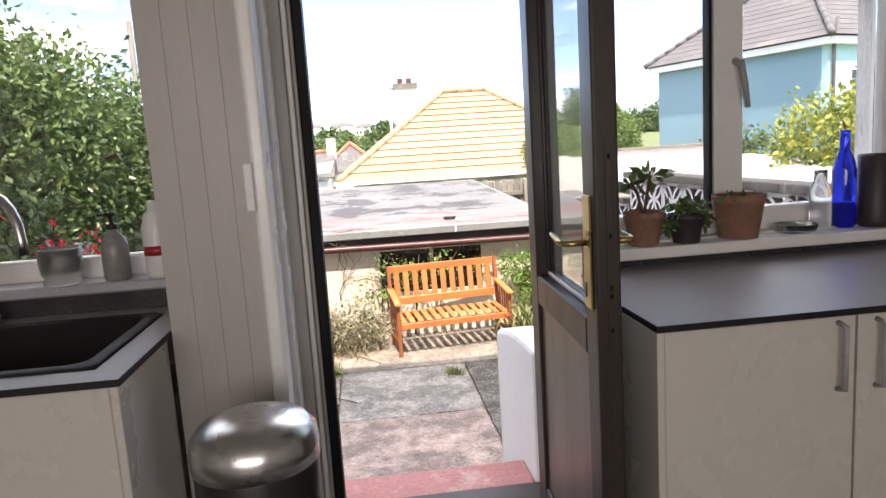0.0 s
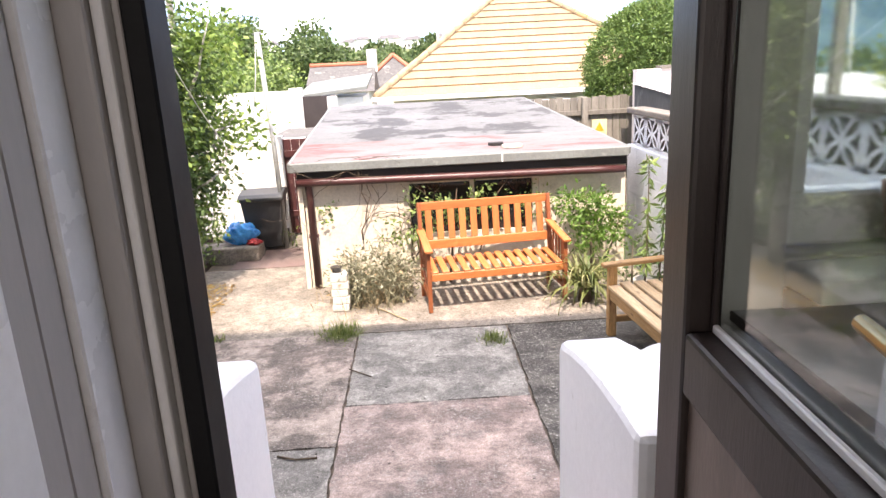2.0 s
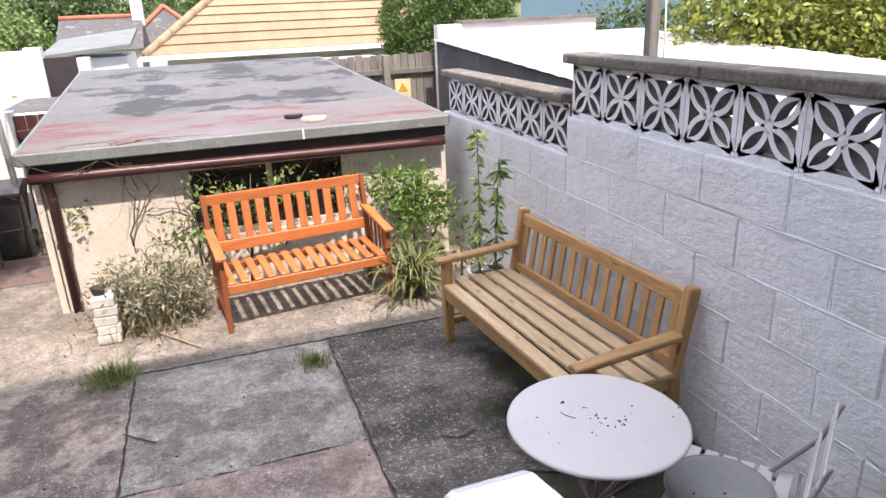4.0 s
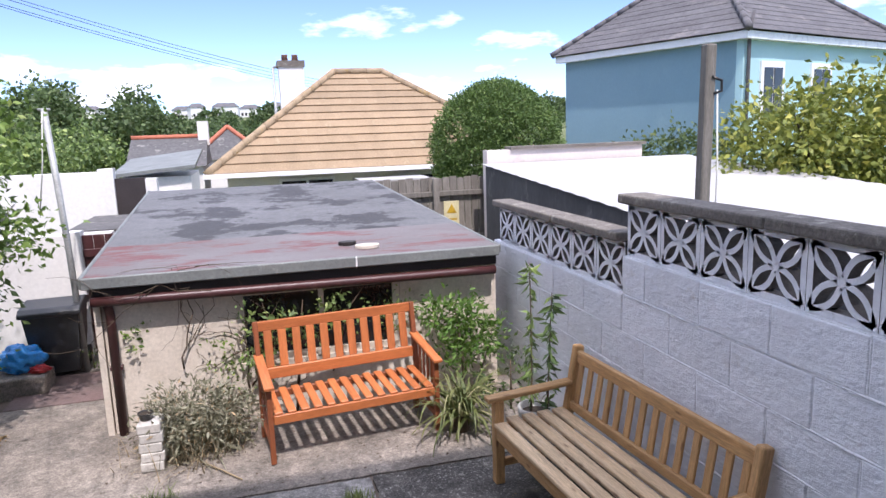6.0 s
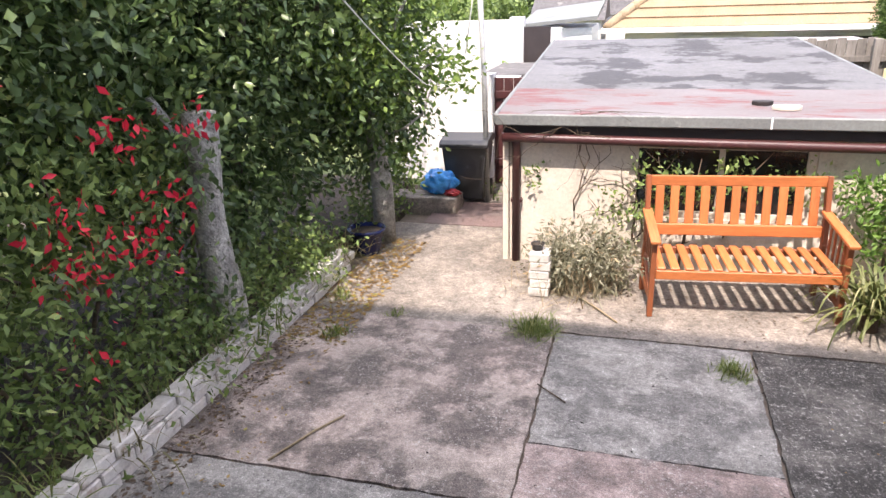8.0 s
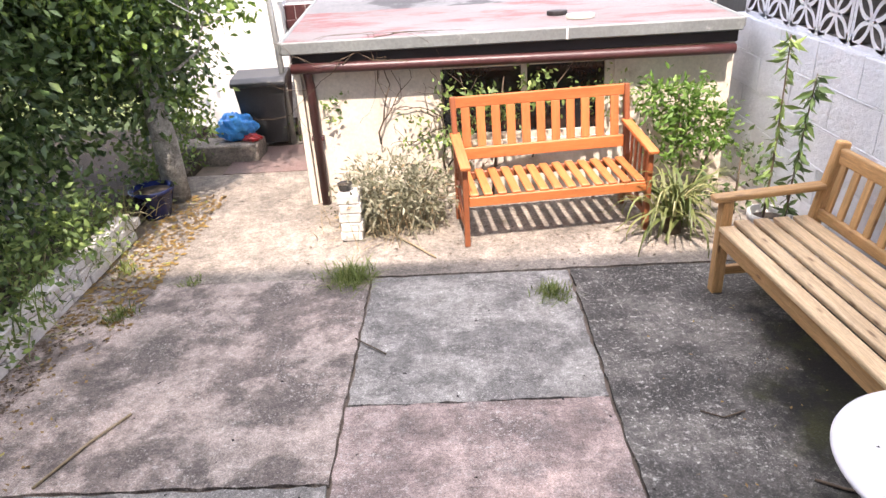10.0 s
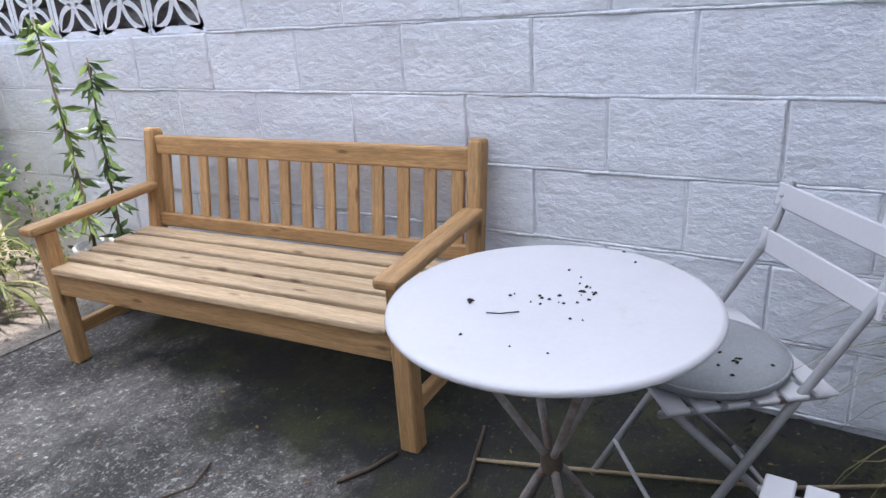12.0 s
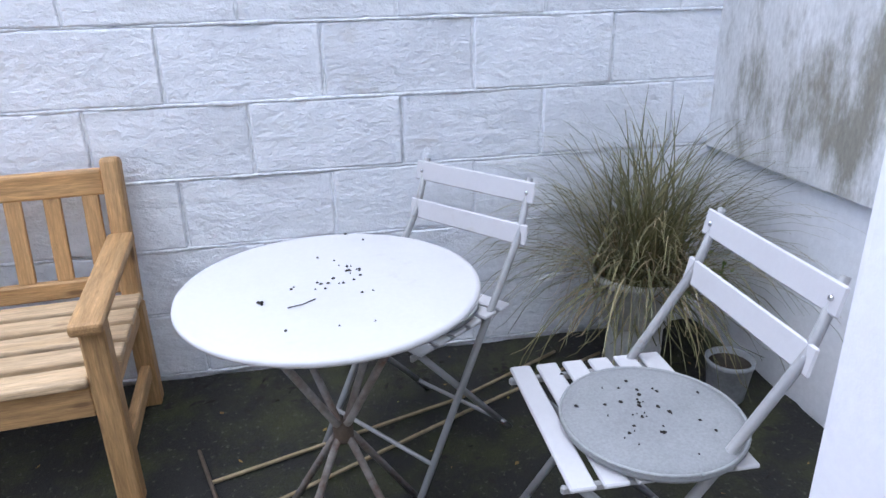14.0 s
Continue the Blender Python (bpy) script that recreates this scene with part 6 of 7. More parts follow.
tree("hedge_tree", "lighter green leafy tree beside the path", [(-1.60, 7.55, 0.0, 0.10), (-1.60, 7.55, 0.5, 0.095), (-1.70, 7.65, 1.2, 0.065), (-1.6, 7.9, 2.0, 0.03)],
     [limb((-1.75, 7.7, 1.0), (-1.05, 7.9, 1.7), 0.03, 0.005, 5), limb((-1.75, 7.7, 1.2), (-1.1, 7.4, 2.5), 0.03, 0.005, 6), limb((-1.7, 7.7, 0.9), (-1.0, 7.6, 1.35), 0.02, 0.004, 7)],
     [(-1.55, 7.9, 2.15, 0.5, 0.6, 0.55), (-1.6, 7.8, 1.5, 0.4, 0.5, 0.5), (-1.68, 7.9, 0.75, 0.33, 0.45, 0.4), (-1.05, 7.8, 1.5, 0.2, 0.3, 0.18), (-1.15, 7.6, 2.3, 0.25, 0.3, 0.25), (-1.7, 7.2, 1.7, 0.35, 0.5, 0.5)],
     760, 0.062, L_light, 52, M_bark, twig=0.1, shell=0.3)
tree("hedge_tree", "tall leafy tree at the back of the bed", [(-3.6, 4.6, 0.1, 0.16), (-3.5, 4.6, 1.4, 0.12), (-3.5, 4.7, 3.2, 0.07)],
     [limb((-3.5, 4.6, 1.4), (-2.6, 4.2, 2.8), 0.05, 0.01, 9), limb((-3.5, 4.6, 2.0), (-2.7, 5.4, 3.4), 0.05, 0.01, 10)],
     [(-3.2, 4.4, 2.5, 1.1, 1.5, 1.0), (-3.6, 5.4, 3.0, 1.2, 1.3, 0.8), (-2.9, 3.4, 1.7, 0.9, 1.0, 1.1), (-3.2, 4.6, 1.2, 0.9, 1.6, 0.9), (-3.8, 3.2, 2.6, 1.0, 1.0, 0.9)],
     900, 0.078, L_mid, 53, M_bark_dark, twig=0.13)
fu = thing("fuchsia_bush", "fuchsia bush with hanging red flowers", "shrub")
tubes("stem", [limb((-2.2, 4.2 + 0.25 * i, 0.15), (-1.8 - 0.1 * (i % 3), 3.6 + 0.42 * i, 1.1 + 0.15 * (i % 3)), 0.018, 0.004, 70 + i) for i in range(6)], M_twig, fu)
fb = [(-2.05, 3.6, 0.9, 0.42, 0.7, 0.75), (-1.97, 4.5, 0.8, 0.3, 0.6, 0.75), (-1.9, 5.1, 0.4, 0.22, 0.5, 0.3), (-2.2, 5.0, 1.2, 0.4, 0.5, 0.4), (-1.88, 6.2, 0.32, 0.2, 0.6, 0.22)]
c_, n_ = clumps(fb, 800, 54, twig=0.09, shell=0.45)
leaves("foliage", c_, n_, 0.055, L_mid, fu, seed=55, ratio=0.45)
g = np.random.default_rng(56)
fc = []
for x, y, z, n in ((-1.80, 4.3, 0.98, 60), (-1.68, 4.45, 1.08, 44), (-1.60, 4.5, 1.57, 36), (-1.58, 4.8, 1.2, 26), (-1.55, 4.95, 1.5, 22), (-1.65, 4.2, 1.28, 34), (-1.60, 4.1, 0.72, 14), (-1.72, 3.4, 1.5, 40), (-1.7, 3.7, 1.85, 40), (-1.62, 4.65, 0.98, 24), (-1.75, 3.9, 1.9, 30), (-1.8, 3.1, 1.8, 40)):
    fc += [(x + g.normal() * 0.06, y + g.normal() * 0.09, z + g.normal() * 0.06) for _ in range(n)]
leaves("blossom", fc, np.tile([0, 0, -1.2], (len(fc), 1)), 0.05, L_red, fu, seed=57, ratio=0.5, label="hanging red flowers", kind="stuff")
dead = thing("dead_tree", "bare pale tree trunk standing among the bushes", "tree trunk")
tube("trunk", [(-1.83 + 0.012 * math.sin(5 * z), 5.38 + 0.01 * math.cos(4 * z), z) for z in np.linspace(0.1, 1.5, 18)], [0.115 - 0.025 * t + 0.009 * math.sin(9 * t) for t in np.linspace(0, 1, 18)], M_bark, dead, sides=14)
tube("stub", [(-1.86, 5.38, 1.2), (-1.92, 5.3, 1.4), (-2.02, 5.25, 1.6)], [0.035, 0.028, 0.02], M_bark, dead)
c_, n_ = clumps([(-1.78, 5.22, 0.35, 0.10, 0.2, 0.25), (-1.76, 5.2, 1.25, 0.06, 0.25, 0.3), (-1.72, 5.45, 0.8, 0.06, 0.2, 0.3)], 520, 154, twig=0.07, shell=0.2)
leaves("ivy", c_, n_, 0.055, L_dark, dead, seed=155, ratio=0.6)
under = thing("undergrowth", "tangled low plants and grass in the bed", "plants")
tagged(under, kind="stuff")
c_, n_ = clumps([(-1.92, 3.0 + 0.45 * i, 0.24, 0.26, 0.35, 0.2) for i in range(9)] + [(-1.66, 4.9 + 0.42 * i, 0.2, 0.1, 0.2, 0.1) for i in range(5)] + [(-1.85, 7.4 + 0.4 * i, 0.2, 0.22, 0.25, 0.24) for i in range(4)], 620, 58, twig=0.08)
leaves("foliage", c_, n_, 0.05, L_mid, under, seed=59)
for i in range(9):
    blades("grass", (-1.80 + 0.05 * (i % 3), 3.4 + 0.42 * i, 0.12), 60, 0.3, 0.008, L_grass if i % 2 else L_sedge, under, seed=90 + i, spread=0.1, lean=0.8, steps=4, droop=0.9)

# washing line and pole
P0, P1 = Vector((-0.02, 2.32, 2.60)), Vector((-1.08, 7.3, 1.42))
line = [P0.lerp(P1, t) - Vector((0, 0, 0.06 * 4 * t * (1 - t))) for t in np.linspace(0, 1, 25)]
tagged(tube("washing_line", line, 0.003, M_rope, sides=6), "white sagging rope washing line", "rope")
pole = thing("line_pole", "thin galvanised washing-line pole standing by the bin", "pole", pose(-0.97, 8.95, -0.03))
tube("pole", [(0.02, 0, 0), (-0.01, 0, 1.3), (-0.06, 0, 2.48)], 0.028, M_pole, pole, sides=10)
tube("cross_bar", [(-0.11, 0, 2.47), (-0.01, 0, 2.47)], 0.012, M_pole, pole)
tube("cord", [(-0.07, -0.03, 2.45), (-0.12, -0.03, 2.0), (-0.2, 0, 1.55)], 0.006, M_rope, pole, "pale cord")

# wheelie bin and bags
wb = thing("wheelie_bin", "dark grey plastic wheelie bin with closed lid", "bin", pose(-1.185, 9.06, -0.02, 0, 0, 4))
v = [(-0.18, -0.2, 0.06), (0.18, -0.2, 0.06), (0.18, 0.22, 0.06), (-0.18, 0.22, 0.06), (-0.23, -0.27, 0.62), (0.23, -0.27, 0.62), (0.23, 0.29, 0.62), (-0.23, 0.29, 0.62)]
link_part("body", raw("body", v, [(3, 2, 1, 0), (0, 1, 5, 4), (1, 2, 6, 5), (2, 3, 7, 6), (3, 0, 4, 7), (4, 5, 6, 7)], M_bin), wb)
prism("lid", [(-0.31, 0.62), (0.33, 0.62), (0.33, 0.66), (0.1, 0.715), (-0.25, 0.695), (-0.31, 0.66)], -0.255, 0.255, M_bin, wb, axis="x", bevel=0.012)
tube("handle", [(-0.21, 0.34, 0.65), (0.21, 0.34, 0.65)], 0.016, M_bin, wb)
for s in (-1, 1):
    tube("wheel", [(s * 0.185, 0.22, 0.09), (s * 0.225, 0.22, 0.09)], 0.09, M_black_plastic, wb, sides=16)


def part_ledge():
    return block("ledge", -1.95, -1.17, 8.45, 8.76, -0.1, 0.15, M_path, None, bevel=0.02, seg=2)


def bag(name, x, y, z, r, material, label, seed):
    bm = bmesh.new()
    bmesh.ops.create_icosphere(bm, subdivisions=4, radius=1)
    for q in bm.verts:
        d = q.co.normalized()
        k = 1 + 0.45 * noise.noise(d * 2.3 + Vector((seed, 0, 0))) + 0.22 * noise.noise(d * 6 + Vector((0, seed, 0))) + 0.1 * abs(noise.noise(d * 14))
        q.co = Vector((d.x * r[0] * k, d.y * r[1] * k, max(-r[2] * 0.75, d.z * r[2] * k)))
    return tagged(part(name, bm, material, None, "", pose(x, y, z + r[2] * 0.75), True), label, "bag")


tagged(part_ledge(), "low sandy concrete ledge beside the path", "ledge", kind="structure")
bag("plastic_bag", -1.40, 8.66, 0.151, (0.17, 0.11, 0.13), M_bag_blue, "crumpled bright blue plastic bag beside the bin", 3)
bag("plastic_bag", -1.24, 8.58, 0.151, (0.08, 0.06, 0.035), M_red_bag, "flat red plastic bag on the ground", 9)
shrub("weeds", "straggly weeds at the foot of the bin", [(-0.92, 9.0, 0.10, 0.16, 0.1, 0.12), (-1.35, 8.9, 0.04, 0.12, 0.1, 0.06)], 900, 0.03, L_mid, [([(-0.9, 9.0, 0), (-0.9, 9.0, 0.2)], [0.006, 0.003])], 61, twig=0.04)

# ---- walls and gate beyond the path ----
boxes("wall_garden_back", [(-2.6, -0.80, 9.95, 10.15, -0.1, 1.18), (-1.12, -1.0, 9.52, 9.68, -0.1, 1.26)], M_far_white, label="rough white garden wall behind the bin", category="wall")
boxes("wall_neighbour", [(-3.6, -1.35, 12.4, 12.6, -0.5, 1.72), (-1.35, -1.15, 12.4, 12.6, -0.5, 1.76), (-0.75, -0.6, 12.4, 12.6, -0.5, 1.6)], M_far_white, label="taller white wall of the yard behind", category="wall")
boxes("neighbour_gate", [(-1.15, -0.76, 12.45, 12.5, -0.5, 1.62)], M_vase, label="dark brown boarded gate between white walls", category="gate")
boxes("neighbour_roof", [(-1.4, 0.3, 10.6, 12.2, 1.05, 1.14)], M_slate_old, label="low grey felt lean-to roof", category="roof")
gate = thing("garden_gate", "dark red boarded garden gate beside the shed", "gate", pose(-0.995, 9.55, 0))
for i in range(3):
    block("gate_board", 0.105 * i, 0.105 * i + 0.10, 0, 0.022, 0.03, 1.22, M_maroon, gate, bevel=0.004)
for z in (0.25, 1.0):
    block("gate_rail", 0.0, 0.312, -0.025, -0.001, z, z + 0.08, M_maroon, gate, bevel=0.004)

# ---- houses and distance ----
bung = thing("bungalow", "bungalow with a large buff tiled hipped roof", "house")
EZ, RZ = 1.30, 3.80
boxes("wall", [(0.15, 7.7, 18.45, 25.6, -1.7, EZ - 0.05)], M_far_white, parent=bung)
for x0, x1 in ((1.3, 2.6), (4.0, 5.2)):
    wf = boxes("window", [(x0, x1, 18.40, 18.44, 0.3, 1.12)], M_white_trim, parent=bung)
    boxes("pane", [(x0 + 0.06, (x0 + x1) / 2 - 0.03, 18.38, 18.395, 0.36, 1.06), ((x0 + x1) / 2 + 0.03, x1 - 0.06, 18.38, 18.395, 0.36, 1.06)], M_window_dark, parent=bung)
hip_roof(bung, (-0.25, 18.0, EZ), (8.05, 18.0, EZ), (8.05, 26.0, EZ), (-0.25, 26.0, EZ), (3.15, 22.0, RZ), (4.55, 22.0, RZ), 13, M_tile, M_hip)
board("gutter", (-0.3, 17.95, EZ - 0.03), (8.1, 17.95, EZ - 0.03), 0.1, 0.1, M_white_trim, bung)
board("gutter", (-0.3, 17.95, EZ - 0.03), (-0.3, 26.0, EZ - 0.03), 0.1, 0.1, M_white_trim, bung)
chim = boxes("chimney", [(1.70, 2.42, 23.2, 23.8, 1.5, 4.1)], M_far_white, parent=bung)
boxes("chimney_cap", [(1.66, 2.46, 23.16, 23.84, 4.1, 4.28)], M_cap, parent=bung)
for x in (1.9, 2.2):
    lathe("chimney_pot", [(0.1, 4.28), (0.085, 4.45), (0.1, 4.47)], M_terracotta, bung, steps=12, m=pose(x, 23.5, 0))
boxes("porch_roof", [(3.0, 4.6, 16.9, 18.3, 1.02, 1.08)], M_corrugated, parent=bung)

blue = thing("blue_house", "tall blue rendered house with a slate hipped roof", "house", pose(13.55, 17.9, -1.2, 0, 0, 19))
BH, BL, BW = 5.65, 6.6, 9.0
# side wall coloured darker as the shaded face; other walls take the lit tone
boxes("wall", [(0.0, 0.2, 0.2, BL, 0, BH)], M_blue_wall_shaded, parent=blue)
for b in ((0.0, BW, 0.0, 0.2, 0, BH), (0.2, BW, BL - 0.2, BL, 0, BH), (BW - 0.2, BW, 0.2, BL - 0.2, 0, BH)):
    boxes("front_wall", [b], M_teal_wall_lit, parent=blue)
for b in ((-0.25, BW + 0.25, -0.25, -0.001, BH - 0.22, BH - 0.02), (-0.25, -0.001, -0.001, BL + 0.25, BH - 0.22, BH - 0.02)):
    boxes("eave_board", [b], M_white_trim, parent=blue)
hip_roof(blue, (-0.35, -0.35, BH), (BW + 0.35, -0.35, BH), (BW + 0.35, BL + 0.35, BH), (-0.35, BL + 0.35, BH), (3.3, BL / 2, BH + 2.9), (BW - 3.3, BL / 2, BH + 2.9), 16, M_slate, M_slate, "slate_course", 0.02)
for x in (0.95, 3.6):
    wdw = boxes("window", [(x - 0.14, x + 1.04, -0.06, -0.001, BH - 2.35, BH - 0.75)], M_white_trim, parent=blue)
    boxes("pane", [(x, x + 0.42, -0.085, -0.061, BH - 2.2, BH - 0.92), (x + 0.48, x + 0.9, -0.085, -0.061, BH - 2.2, BH - 0.92)], M_window_dark, parent=blue)
tube("downpipe", [(0.1, -0.1, 0), (0.1, -0.1, BH - 0.1), (0.1, -0.2, BH + 0.5)], 0.05, M_slate, blue)

gar = thing("garage", "long low garage with a pale sheet roof and tarred side wall", "garage")
prism("wall", [(2.4, -0.6), (12.45, -0.6), (12.45, 1.545), (2.4, 0.905)], 4.32, 4.5, M_black_wall, gar, axis="x")
boxes("wall", [(4.5, 8.0, 12.3, 12.45, -0.6, 1.45), (4.5, 8.0, 2.4, 2.55, -0.6, 0.88), (7.85, 8.0, 2.55, 12.3, -0.6, 0.88)], M_black_wall, parent=gar)
nrib = 60
v, f = [], []
for i in range(nrib + 1):
    yy = 2.3 + 10.25 * i / nrib
    zz = 1.294 + (yy - 8.22) * 0.0636
    for x in (4.27, 6.2, 8.05):
        v += [(x, yy, zz + (0.012 if i % 2 else 0.0))]
for i in range(nrib):
    for k in range(2):
        a = i * 3 + k
        f.append((a, a + 1, a + 4, a + 3))
link_part("roof", raw("roof", v, f, M_corrugated), gar, "pale sheet roofing")
boxes("end_wall", [(4.40, 7.25, 12.6, 12.8, -0.6, 1.78)], M_far_pink, parent=gar)
boxes("end_coping", [(4.8, 7.3, 12.55, 12.85, 1.78, 1.83)], M_cap, parent=gar)

# unseen ground strip, coloured dark so the screen openings look shaded
boxes("alley", [(2.93, 4.3, 2.3, 12.5, -0.1, -0.02)], M_soil, label="unseen alley ground, coloured dark for the screen openings", category="ground")
post = thing("timber_post", "weathered grey timber post behind the block wall", "post", pose(4.17, 6.79, -0.06))
board("post", (0, 0, 0), (0.04, 0, 2.80), 0.09, 0.09, M_post, post, up=(0, 1, 0), bevel=0.01)
tube("hook", [(0.04, -0.05, 2.55), (0.12, -0.06, 2.52), (0.13, -0.05, 2.44), (0.06, -0.05, 2.42)], 0.012, M_black_plastic, post)
tube("cord", [(0.09, -0.05, 2.45), (0.11, -0.06, 1.8), (0.1, -0.06, 1.2)], 0.007, M_rope, post)

fence = thing("fence", "weathered grey board fence between the gardens", "fence")
for i in range(17):
    block("fence_board", 2.5 + 0.125 * i, 2.5 + 0.125 * i + 0.118, 13.0, 13.02, -0.7, 1.34 + 0.015 * (i % 3), M_fence, fence, bevel=0.003)
for z in (0.3, 1.05):
    block("fence_rail", 2.5, 4.62, 12.94, 12.999, z, z + 0.08, M_fence, fence, bevel=0.004)
for x in (2.55, 3.55, 4.5):
    block("fence_post", x, x + 0.1, 12.85, 12.939, -0.7, 1.36, M_fence, fence, bevel=0.006)
sg = thing("warning_sign", "small faded yellow warning sign with a triangle", "sign", pose(3.83, 12.80, 0.78))
block("plate", -0.13, 0.13, -0.006, 0.0, -0.20, 0.20, M_sign, sg, bevel=0.002)
tri = [(-0.085, 0.0), (0.085, 0.0), (0.0, 0.15)]
prism("triangle", tri, 0.0, 0.004, M_sign_mark, sg, m=pose(0, -0.0065, 0.0, 90, 0, 0))
block("bar", -0.09, 0.09, -0.0085, -0.0065, -0.12, -0.09, M_sign_mark, sg, bevel=0.0005)

tree("clipped_tree", "large rounded clipped bay tree beside the garage", [(5.2, 15.0, -0.9, 0.12), (5.2, 15.0, 1.2, 0.1)], [limb((5.2, 15, 1.0), (5.8, 15.2, 2.3), 0.06, 0.01, 81), limb((5.2, 15, 1.0), (4.7, 14.8, 2.2), 0.06, 0.01, 82)],
     [(5.45, 15.0, 1.75, 1.28, 1.2, 1.25), (5.3, 15.0, 1.1, 1.1, 1.0, 0.9), (5.5, 15.0, 2.5, 0.75, 0.7, 0.55)], 3600, 0.055, L_hedge, 83, M_bark_dark, twig=0.05, shell=0.88, ragged=0.03)
tree("laurel_hedge", "big yellow-green laurel hedge beyond the garage", [(9.0, 10.5, -0.5, 0.12), (9.0, 10.5, 1.4, 0.08)], [limb((9, 10.5, 0.8), (8.2, 10.2, 2.2), 0.05, 0.01, 84), limb((9, 10.5, 0.8), (10.2, 10.2, 2.3), 0.05, 0.01, 85)],
     [(8.3, 10.3, 1.6, 0.95, 0.9, 0.85), (9.4, 10.2, 1.8, 1.1, 0.9, 0.95), (10.7, 10.0, 1.7, 1.1, 0.9, 0.95), (9.0, 10.3, 0.9, 1.5, 0.8, 0.8), (11.6, 9.4, 1.6, 1.0, 1.0, 0.9)], 560, 0.115, L_yellow, 86, M_bark_dark, twig=0.13, shell=0.7)
tree("grey_shrub", "grey-green shrub against the blue house", [(8.6, 14.5, -0.9, 0.06), (8.6, 14.5, 1.2, 0.04)], [], [(8.9, 14.5, 1.5, 0.8, 0.6, 0.6), (9.6, 14.2, 1.4, 0.7, 0.6, 0.6)], 240, 0.12, L_far, 87, M_bark_dark, twig=0.1)

cot = thing("cottage", "small white cottage with a lichened slate roof", "house", pose(-2.5, 22.0, -1.6))
boxes("wall", [(0, 1.9, 0.3, 3.3, 0, 3.0)], M_far_white, parent=cot)
v = [(-0.1, 0.15, 2.95), (2.0, 0.15, 2.95), (2.0, 1.8, 3.75), (-0.1, 1.8, 3.75), (-0.1, 3.5, 2.95), (2.0, 3.5, 2.95)]
link_part("roof", raw("roof", v, [(0, 1, 2, 3), (3, 2, 5, 4), (1, 5, 2), (0, 3, 4)], M_slate_old), cot)
tube("ridge", [(-0.1, 1.8, 3.77), (2.0, 1.8, 3.77)], 0.07, M_red_ridge, cot, "red ridge tiles")
boxes("chimney", [(1.75, 2.05, 1.6, 2.0, 3.5, 4.2)], M_far_white, parent=cot)
cot2 = thing("cottage", "red-ridged slate cottage roof beyond", "house", pose(-1.2, 27.0, -1.6))
boxes("wall", [(0, 2.4, 0.3, 3.3, 0, 3.0)], M_far_white, parent=cot2)
v = [(-0.1, 0.15, 2.95), (2.5, 0.15, 2.95), (1.2, 1.8, 4.05), (1.1, 1.8, 4.05), (-0.1, 3.5, 2.95), (2.5, 3.5, 2.95)]
link_part("roof", raw("roof", v, [(0, 1, 2, 3), (3, 2, 5, 4), (1, 5, 2), (0, 3, 4)], M_slate_old), cot2)
tube("ridge", [(-0.1, 0.15, 2.99), (1.15, 1.8, 4.09)], 0.08, M_red_ridge, cot2)
tube("ridge", [(2.5, 0.15, 2.99), (1.15, 1.8, 4.09)], 0.08, M_red_ridge, cot2)
out = thing("outbuilding", "small white outbuilding with a sloping felt roof", "shed", pose(-1.55, 15.0, -1.5))
boxes("wall", [(0, 1.2, 0, 2.0, 0, 2.98)], M_far_white, parent=out)
v = [(-0.08, -0.15, 3.0), (1.3, -0.15, 3.12), (1.3, 2.1, 3.35), (-0.08, 2.1, 3.2), (-0.08, -0.15, 3.06), (1.3, -0.15, 3.18), (1.3, 2.1, 3.41), (-0.08, 2.1, 3.26)]
link_part("roof", raw("roof", v, [(3, 2, 1, 0), (4, 5, 6, 7), (0, 1, 5, 4), (1, 2, 6, 5), (2, 3, 7, 6), (3, 0, 4, 7)], M_felt_edge), out)
boxes("door", [(0.15, 1.0, -0.03, -0.002, 0.0, 2.75)], M_white_trim, parent=out)

palm = thing("cabbage_palm", "yellow-green cabbage palm among the gardens", "palm", pose(-4.9, 30.0, -1.8))
tube("trunk", [(0, 0, 0), (0, 0, 2.0), (0.1, 0, 2.9)], [0.2, 0.16, 0.13], M_bark, palm)
for k, (x, z) in enumerate(((0.1, 2.9), (-0.6, 2.6), (0.7, 2.7))):
    blades("crown", (x, 0, z), 150, 1.2, 0.09, L_light, palm, seed=110 + k, spread=0.15, lean=0.9, steps=4, droop=0.8)


def wood_row(name, label, items, material, per, size, seed):
    t = thing(name, label, "trees")
    tagged(t, kind="stuff")
    tubes("trunks", [([(x, y, z - h), (x, y, z)], [0.25, 0.12]) for x, y, z, h, r in items], M_bark_dark, t)
    g = np.random.default_rng(seed)
    blobs = []
    for x, y, z, h, r in items:
        for _ in range(5):
            blobs.append((x + g.normal() * r * 0.5, y + g.normal() * r * 0.5, z + g.normal() * r * 0.35, r * 0.7, r * 0.7, r * 0.6))
    c, n = clumps(blobs, per, seed, twig=0.3)
    leaves("crowns", c, n, size, material, t, seed=seed, ratio=0.7)
    return t


g = np.random.default_rng(120)
wood_row("far_trees", "dark green trees on the slope beyond the gardens", [(-15.5 + i * 1.35 + g.normal() * 0.4, 56 + g.normal() * 5, 3.4 - 0.22 * i + g.normal() * 0.4 - (0.6 if i > 8 else 0), 4.5, 2.0) for i in range(13)], L_far, 60, 0.3, 121)
wood_row("far_trees", "trees behind the neighbouring gardens", [(-7.5 + i * 0.9, 26 + g.normal() * 2, 1.2 + 0.25 * g.normal(), 2.5, 1.2) for i in range(4)], L_mid, 110, 0.15, 122)
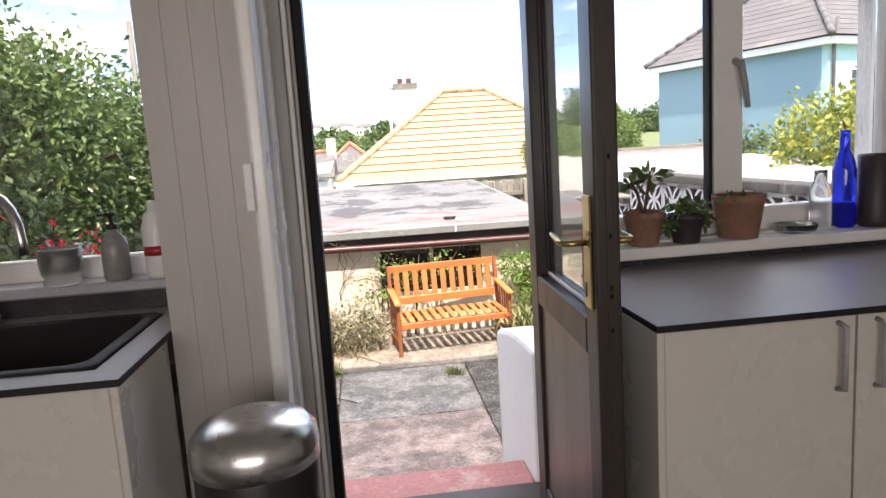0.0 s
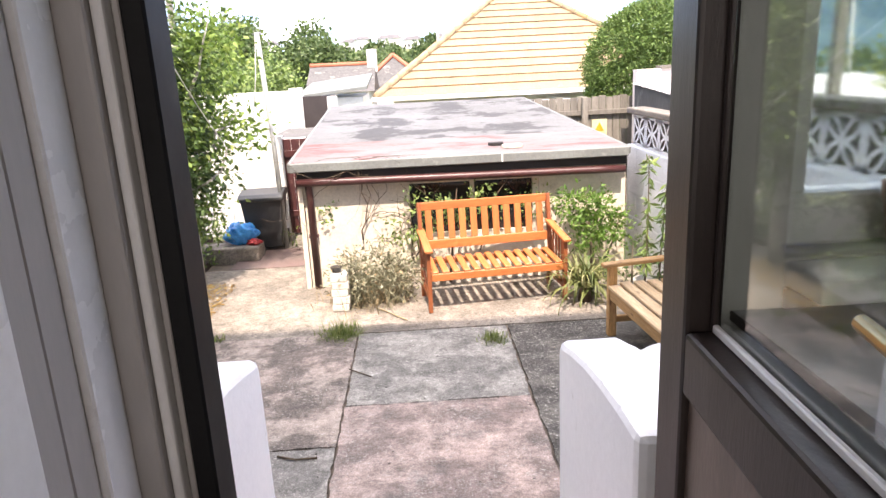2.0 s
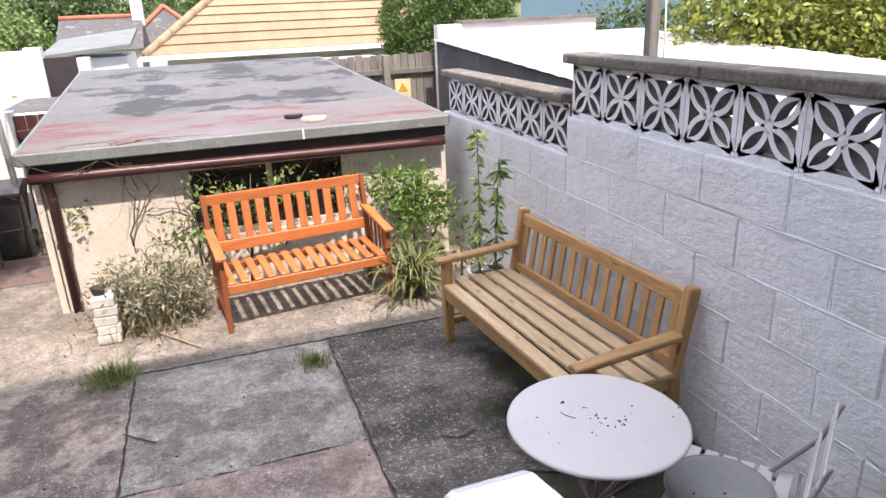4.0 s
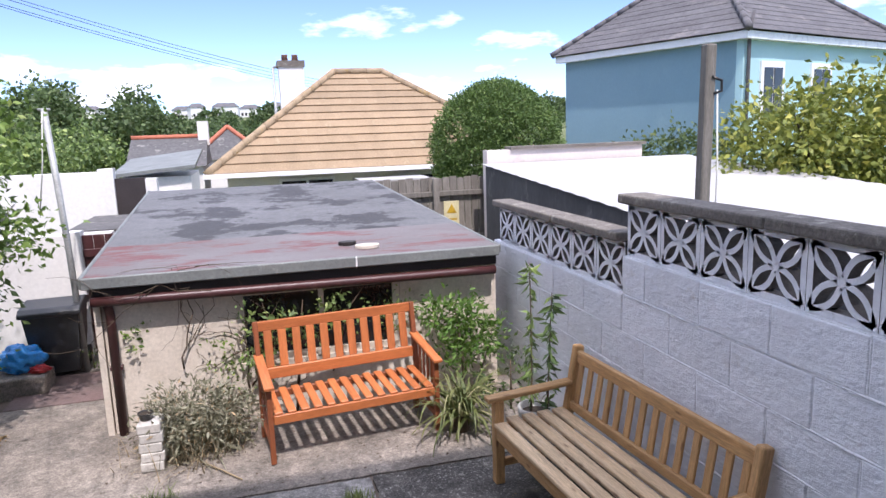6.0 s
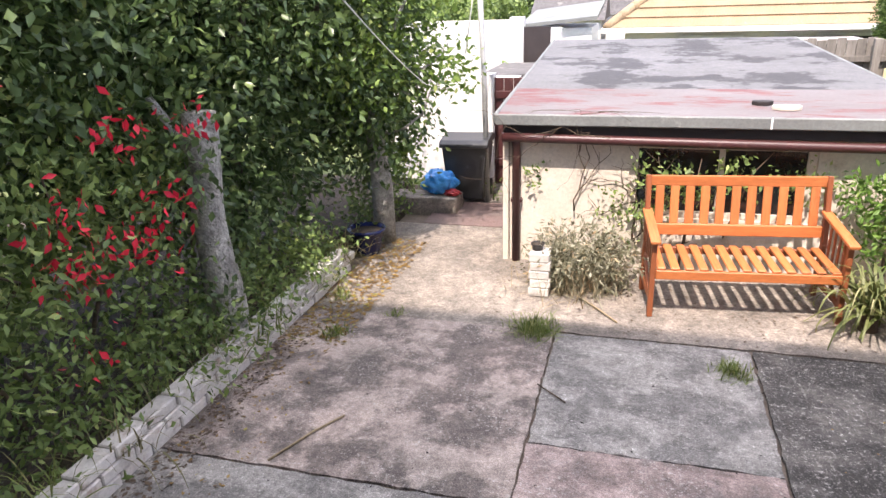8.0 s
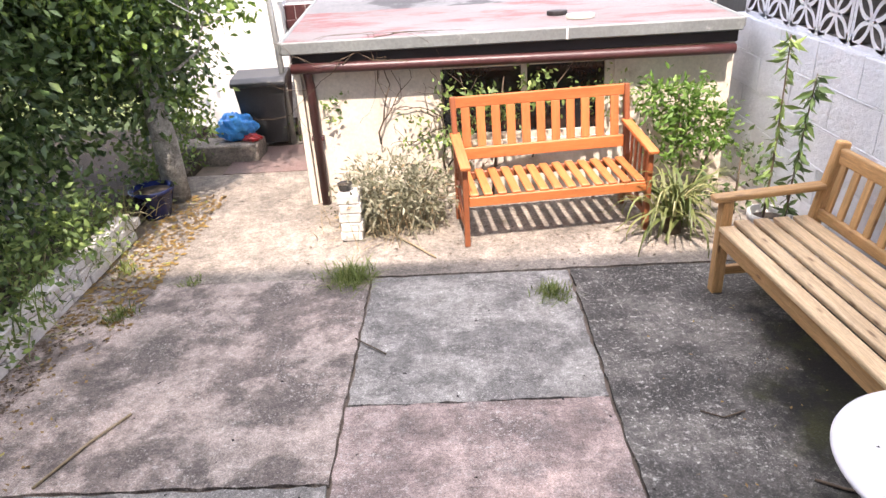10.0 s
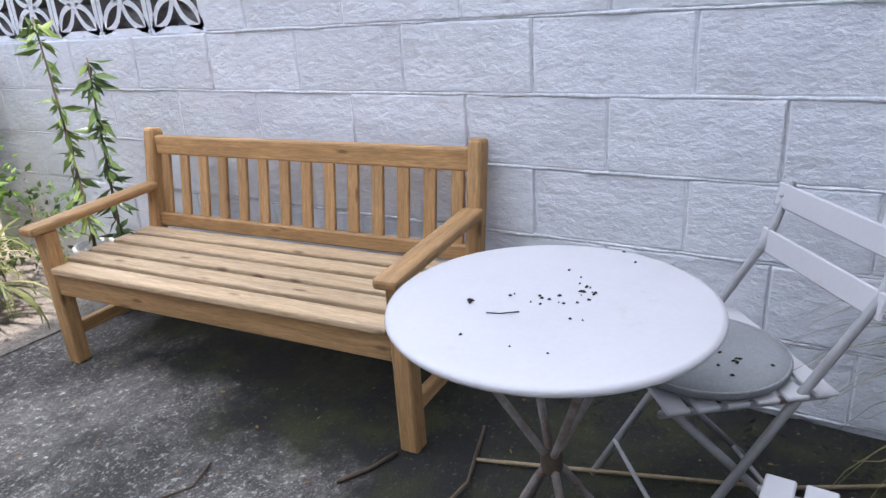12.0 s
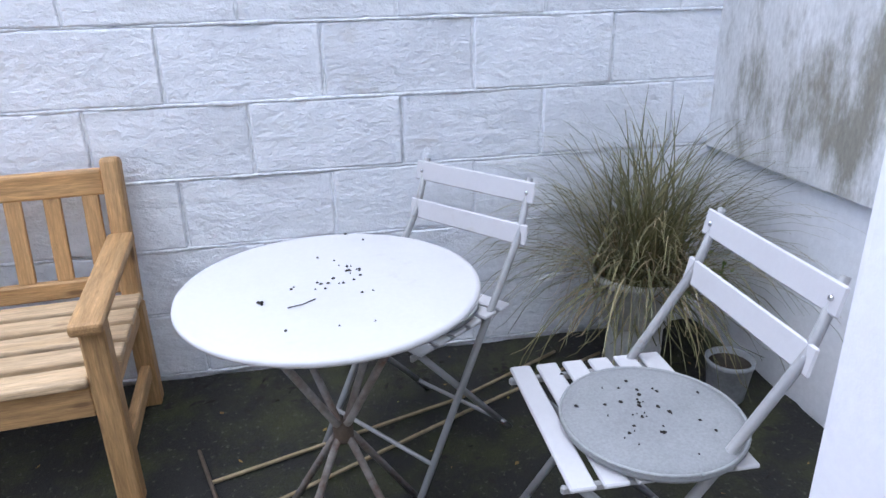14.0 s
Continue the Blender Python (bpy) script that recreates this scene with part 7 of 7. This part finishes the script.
wood_row("far_trees", "dark trees near the back of the garden", [(-6.5, 14, 2.0, 2.5, 1.6), (-4.6, 13, 1.4, 2.0, 1.2), (-8.5, 16, 2.6, 3.0, 1.8)], L_mid, 200, 0.11, 123)
wood_row("far_trees", "distant belt of trees below the hillside houses", [(-70 + i * 7 + g.normal() * 2, 190 + g.normal() * 12, 3.5 + g.normal() * 0.7, 4, 5.0) for i in range(32)], L_far, 8, 0.8, 124)
wood_row("far_trees", "trees on the far side of the blue house", [(9 + i * 2.2, 60 + g.normal() * 4, 0.6 + g.normal() * 0.4, 3, 1.8) for i in range(6)], L_far, 40, 0.3, 125)
for k in range(15):
    x, y = -75 + k * 9.5 + g.normal() * 2, 300 + g.normal() * 15
    z = height(x, y)
    h, w, d = 3.2 + g.random() * 2.0, 5.5 + g.random() * 5, 6.0
    hs = thing("hillside_house", "distant pale house with a grey roof on the hillside", "house", pose(x, y, z - 0.3, 0, 0, g.normal() * 12), "hillside houses")
    boxes("wall", [(-w / 2, w / 2, 0, d, 0, h)], M_far_white, parent=hs)
    v = [(-w / 2 - 0.3, -0.3, h), (w / 2 + 0.3, -0.3, h), (w / 2 + 0.3, d + 0.3, h), (-w / 2 - 0.3, d + 0.3, h), (-w / 2 + 1.5, d / 2, h + 1.7), (w / 2 - 1.5, d / 2, h + 1.7)]
    link_part("roof", raw("roof", v, [(0, 1, 5, 4), (1, 2, 5), (2, 3, 4, 5), (3, 0, 4)], M_slate), hs)
    for i in range(int((w - 1) / 1.6)):
        boxes("window", [(-w / 2 + 0.8 + i * 1.6, -w / 2 + 1.7 + i * 1.6, -0.05, -0.002, 1.0, 2.2)], M_window_dark, parent=hs)

tp = thing("telegraph_pole", "grey telegraph pole with overhead wires", "pole", pose(-7.15, 25.0, -1.6))
tube("pole", [(0, 0, 0), (0, 0, 8.6)], [0.13, 0.10], M_post, tp)
for k, (dx, dz) in enumerate(((-0.3, 8.2), (0.3, 8.2), (0, 8.4), (0.1, 8.0))):
    tube("wire", [(dx + 22 * t, 20 * t - 3 * t, dz - 3.2 * t - 2.4 * 4 * t * (1 - t) * 0.3) for t in np.linspace(0, 1, 14)], 0.010, M_black_plastic, tp, sides=4)
sl = thing("street_lamp", "distant street lamp behind the bungalow", "street lamp", pose(1.8, 30.0, -1.8))
tube("post", [(0, 0, 0), (0, 0, 6.5)], [0.07, 0.05], M_pole, sl)
tube("arm", [(0, 0, 6.5), (0.45, 0, 6.6), (0.9, 0, 6.58)], [0.05, 0.09, 0.08], M_pole, sl)
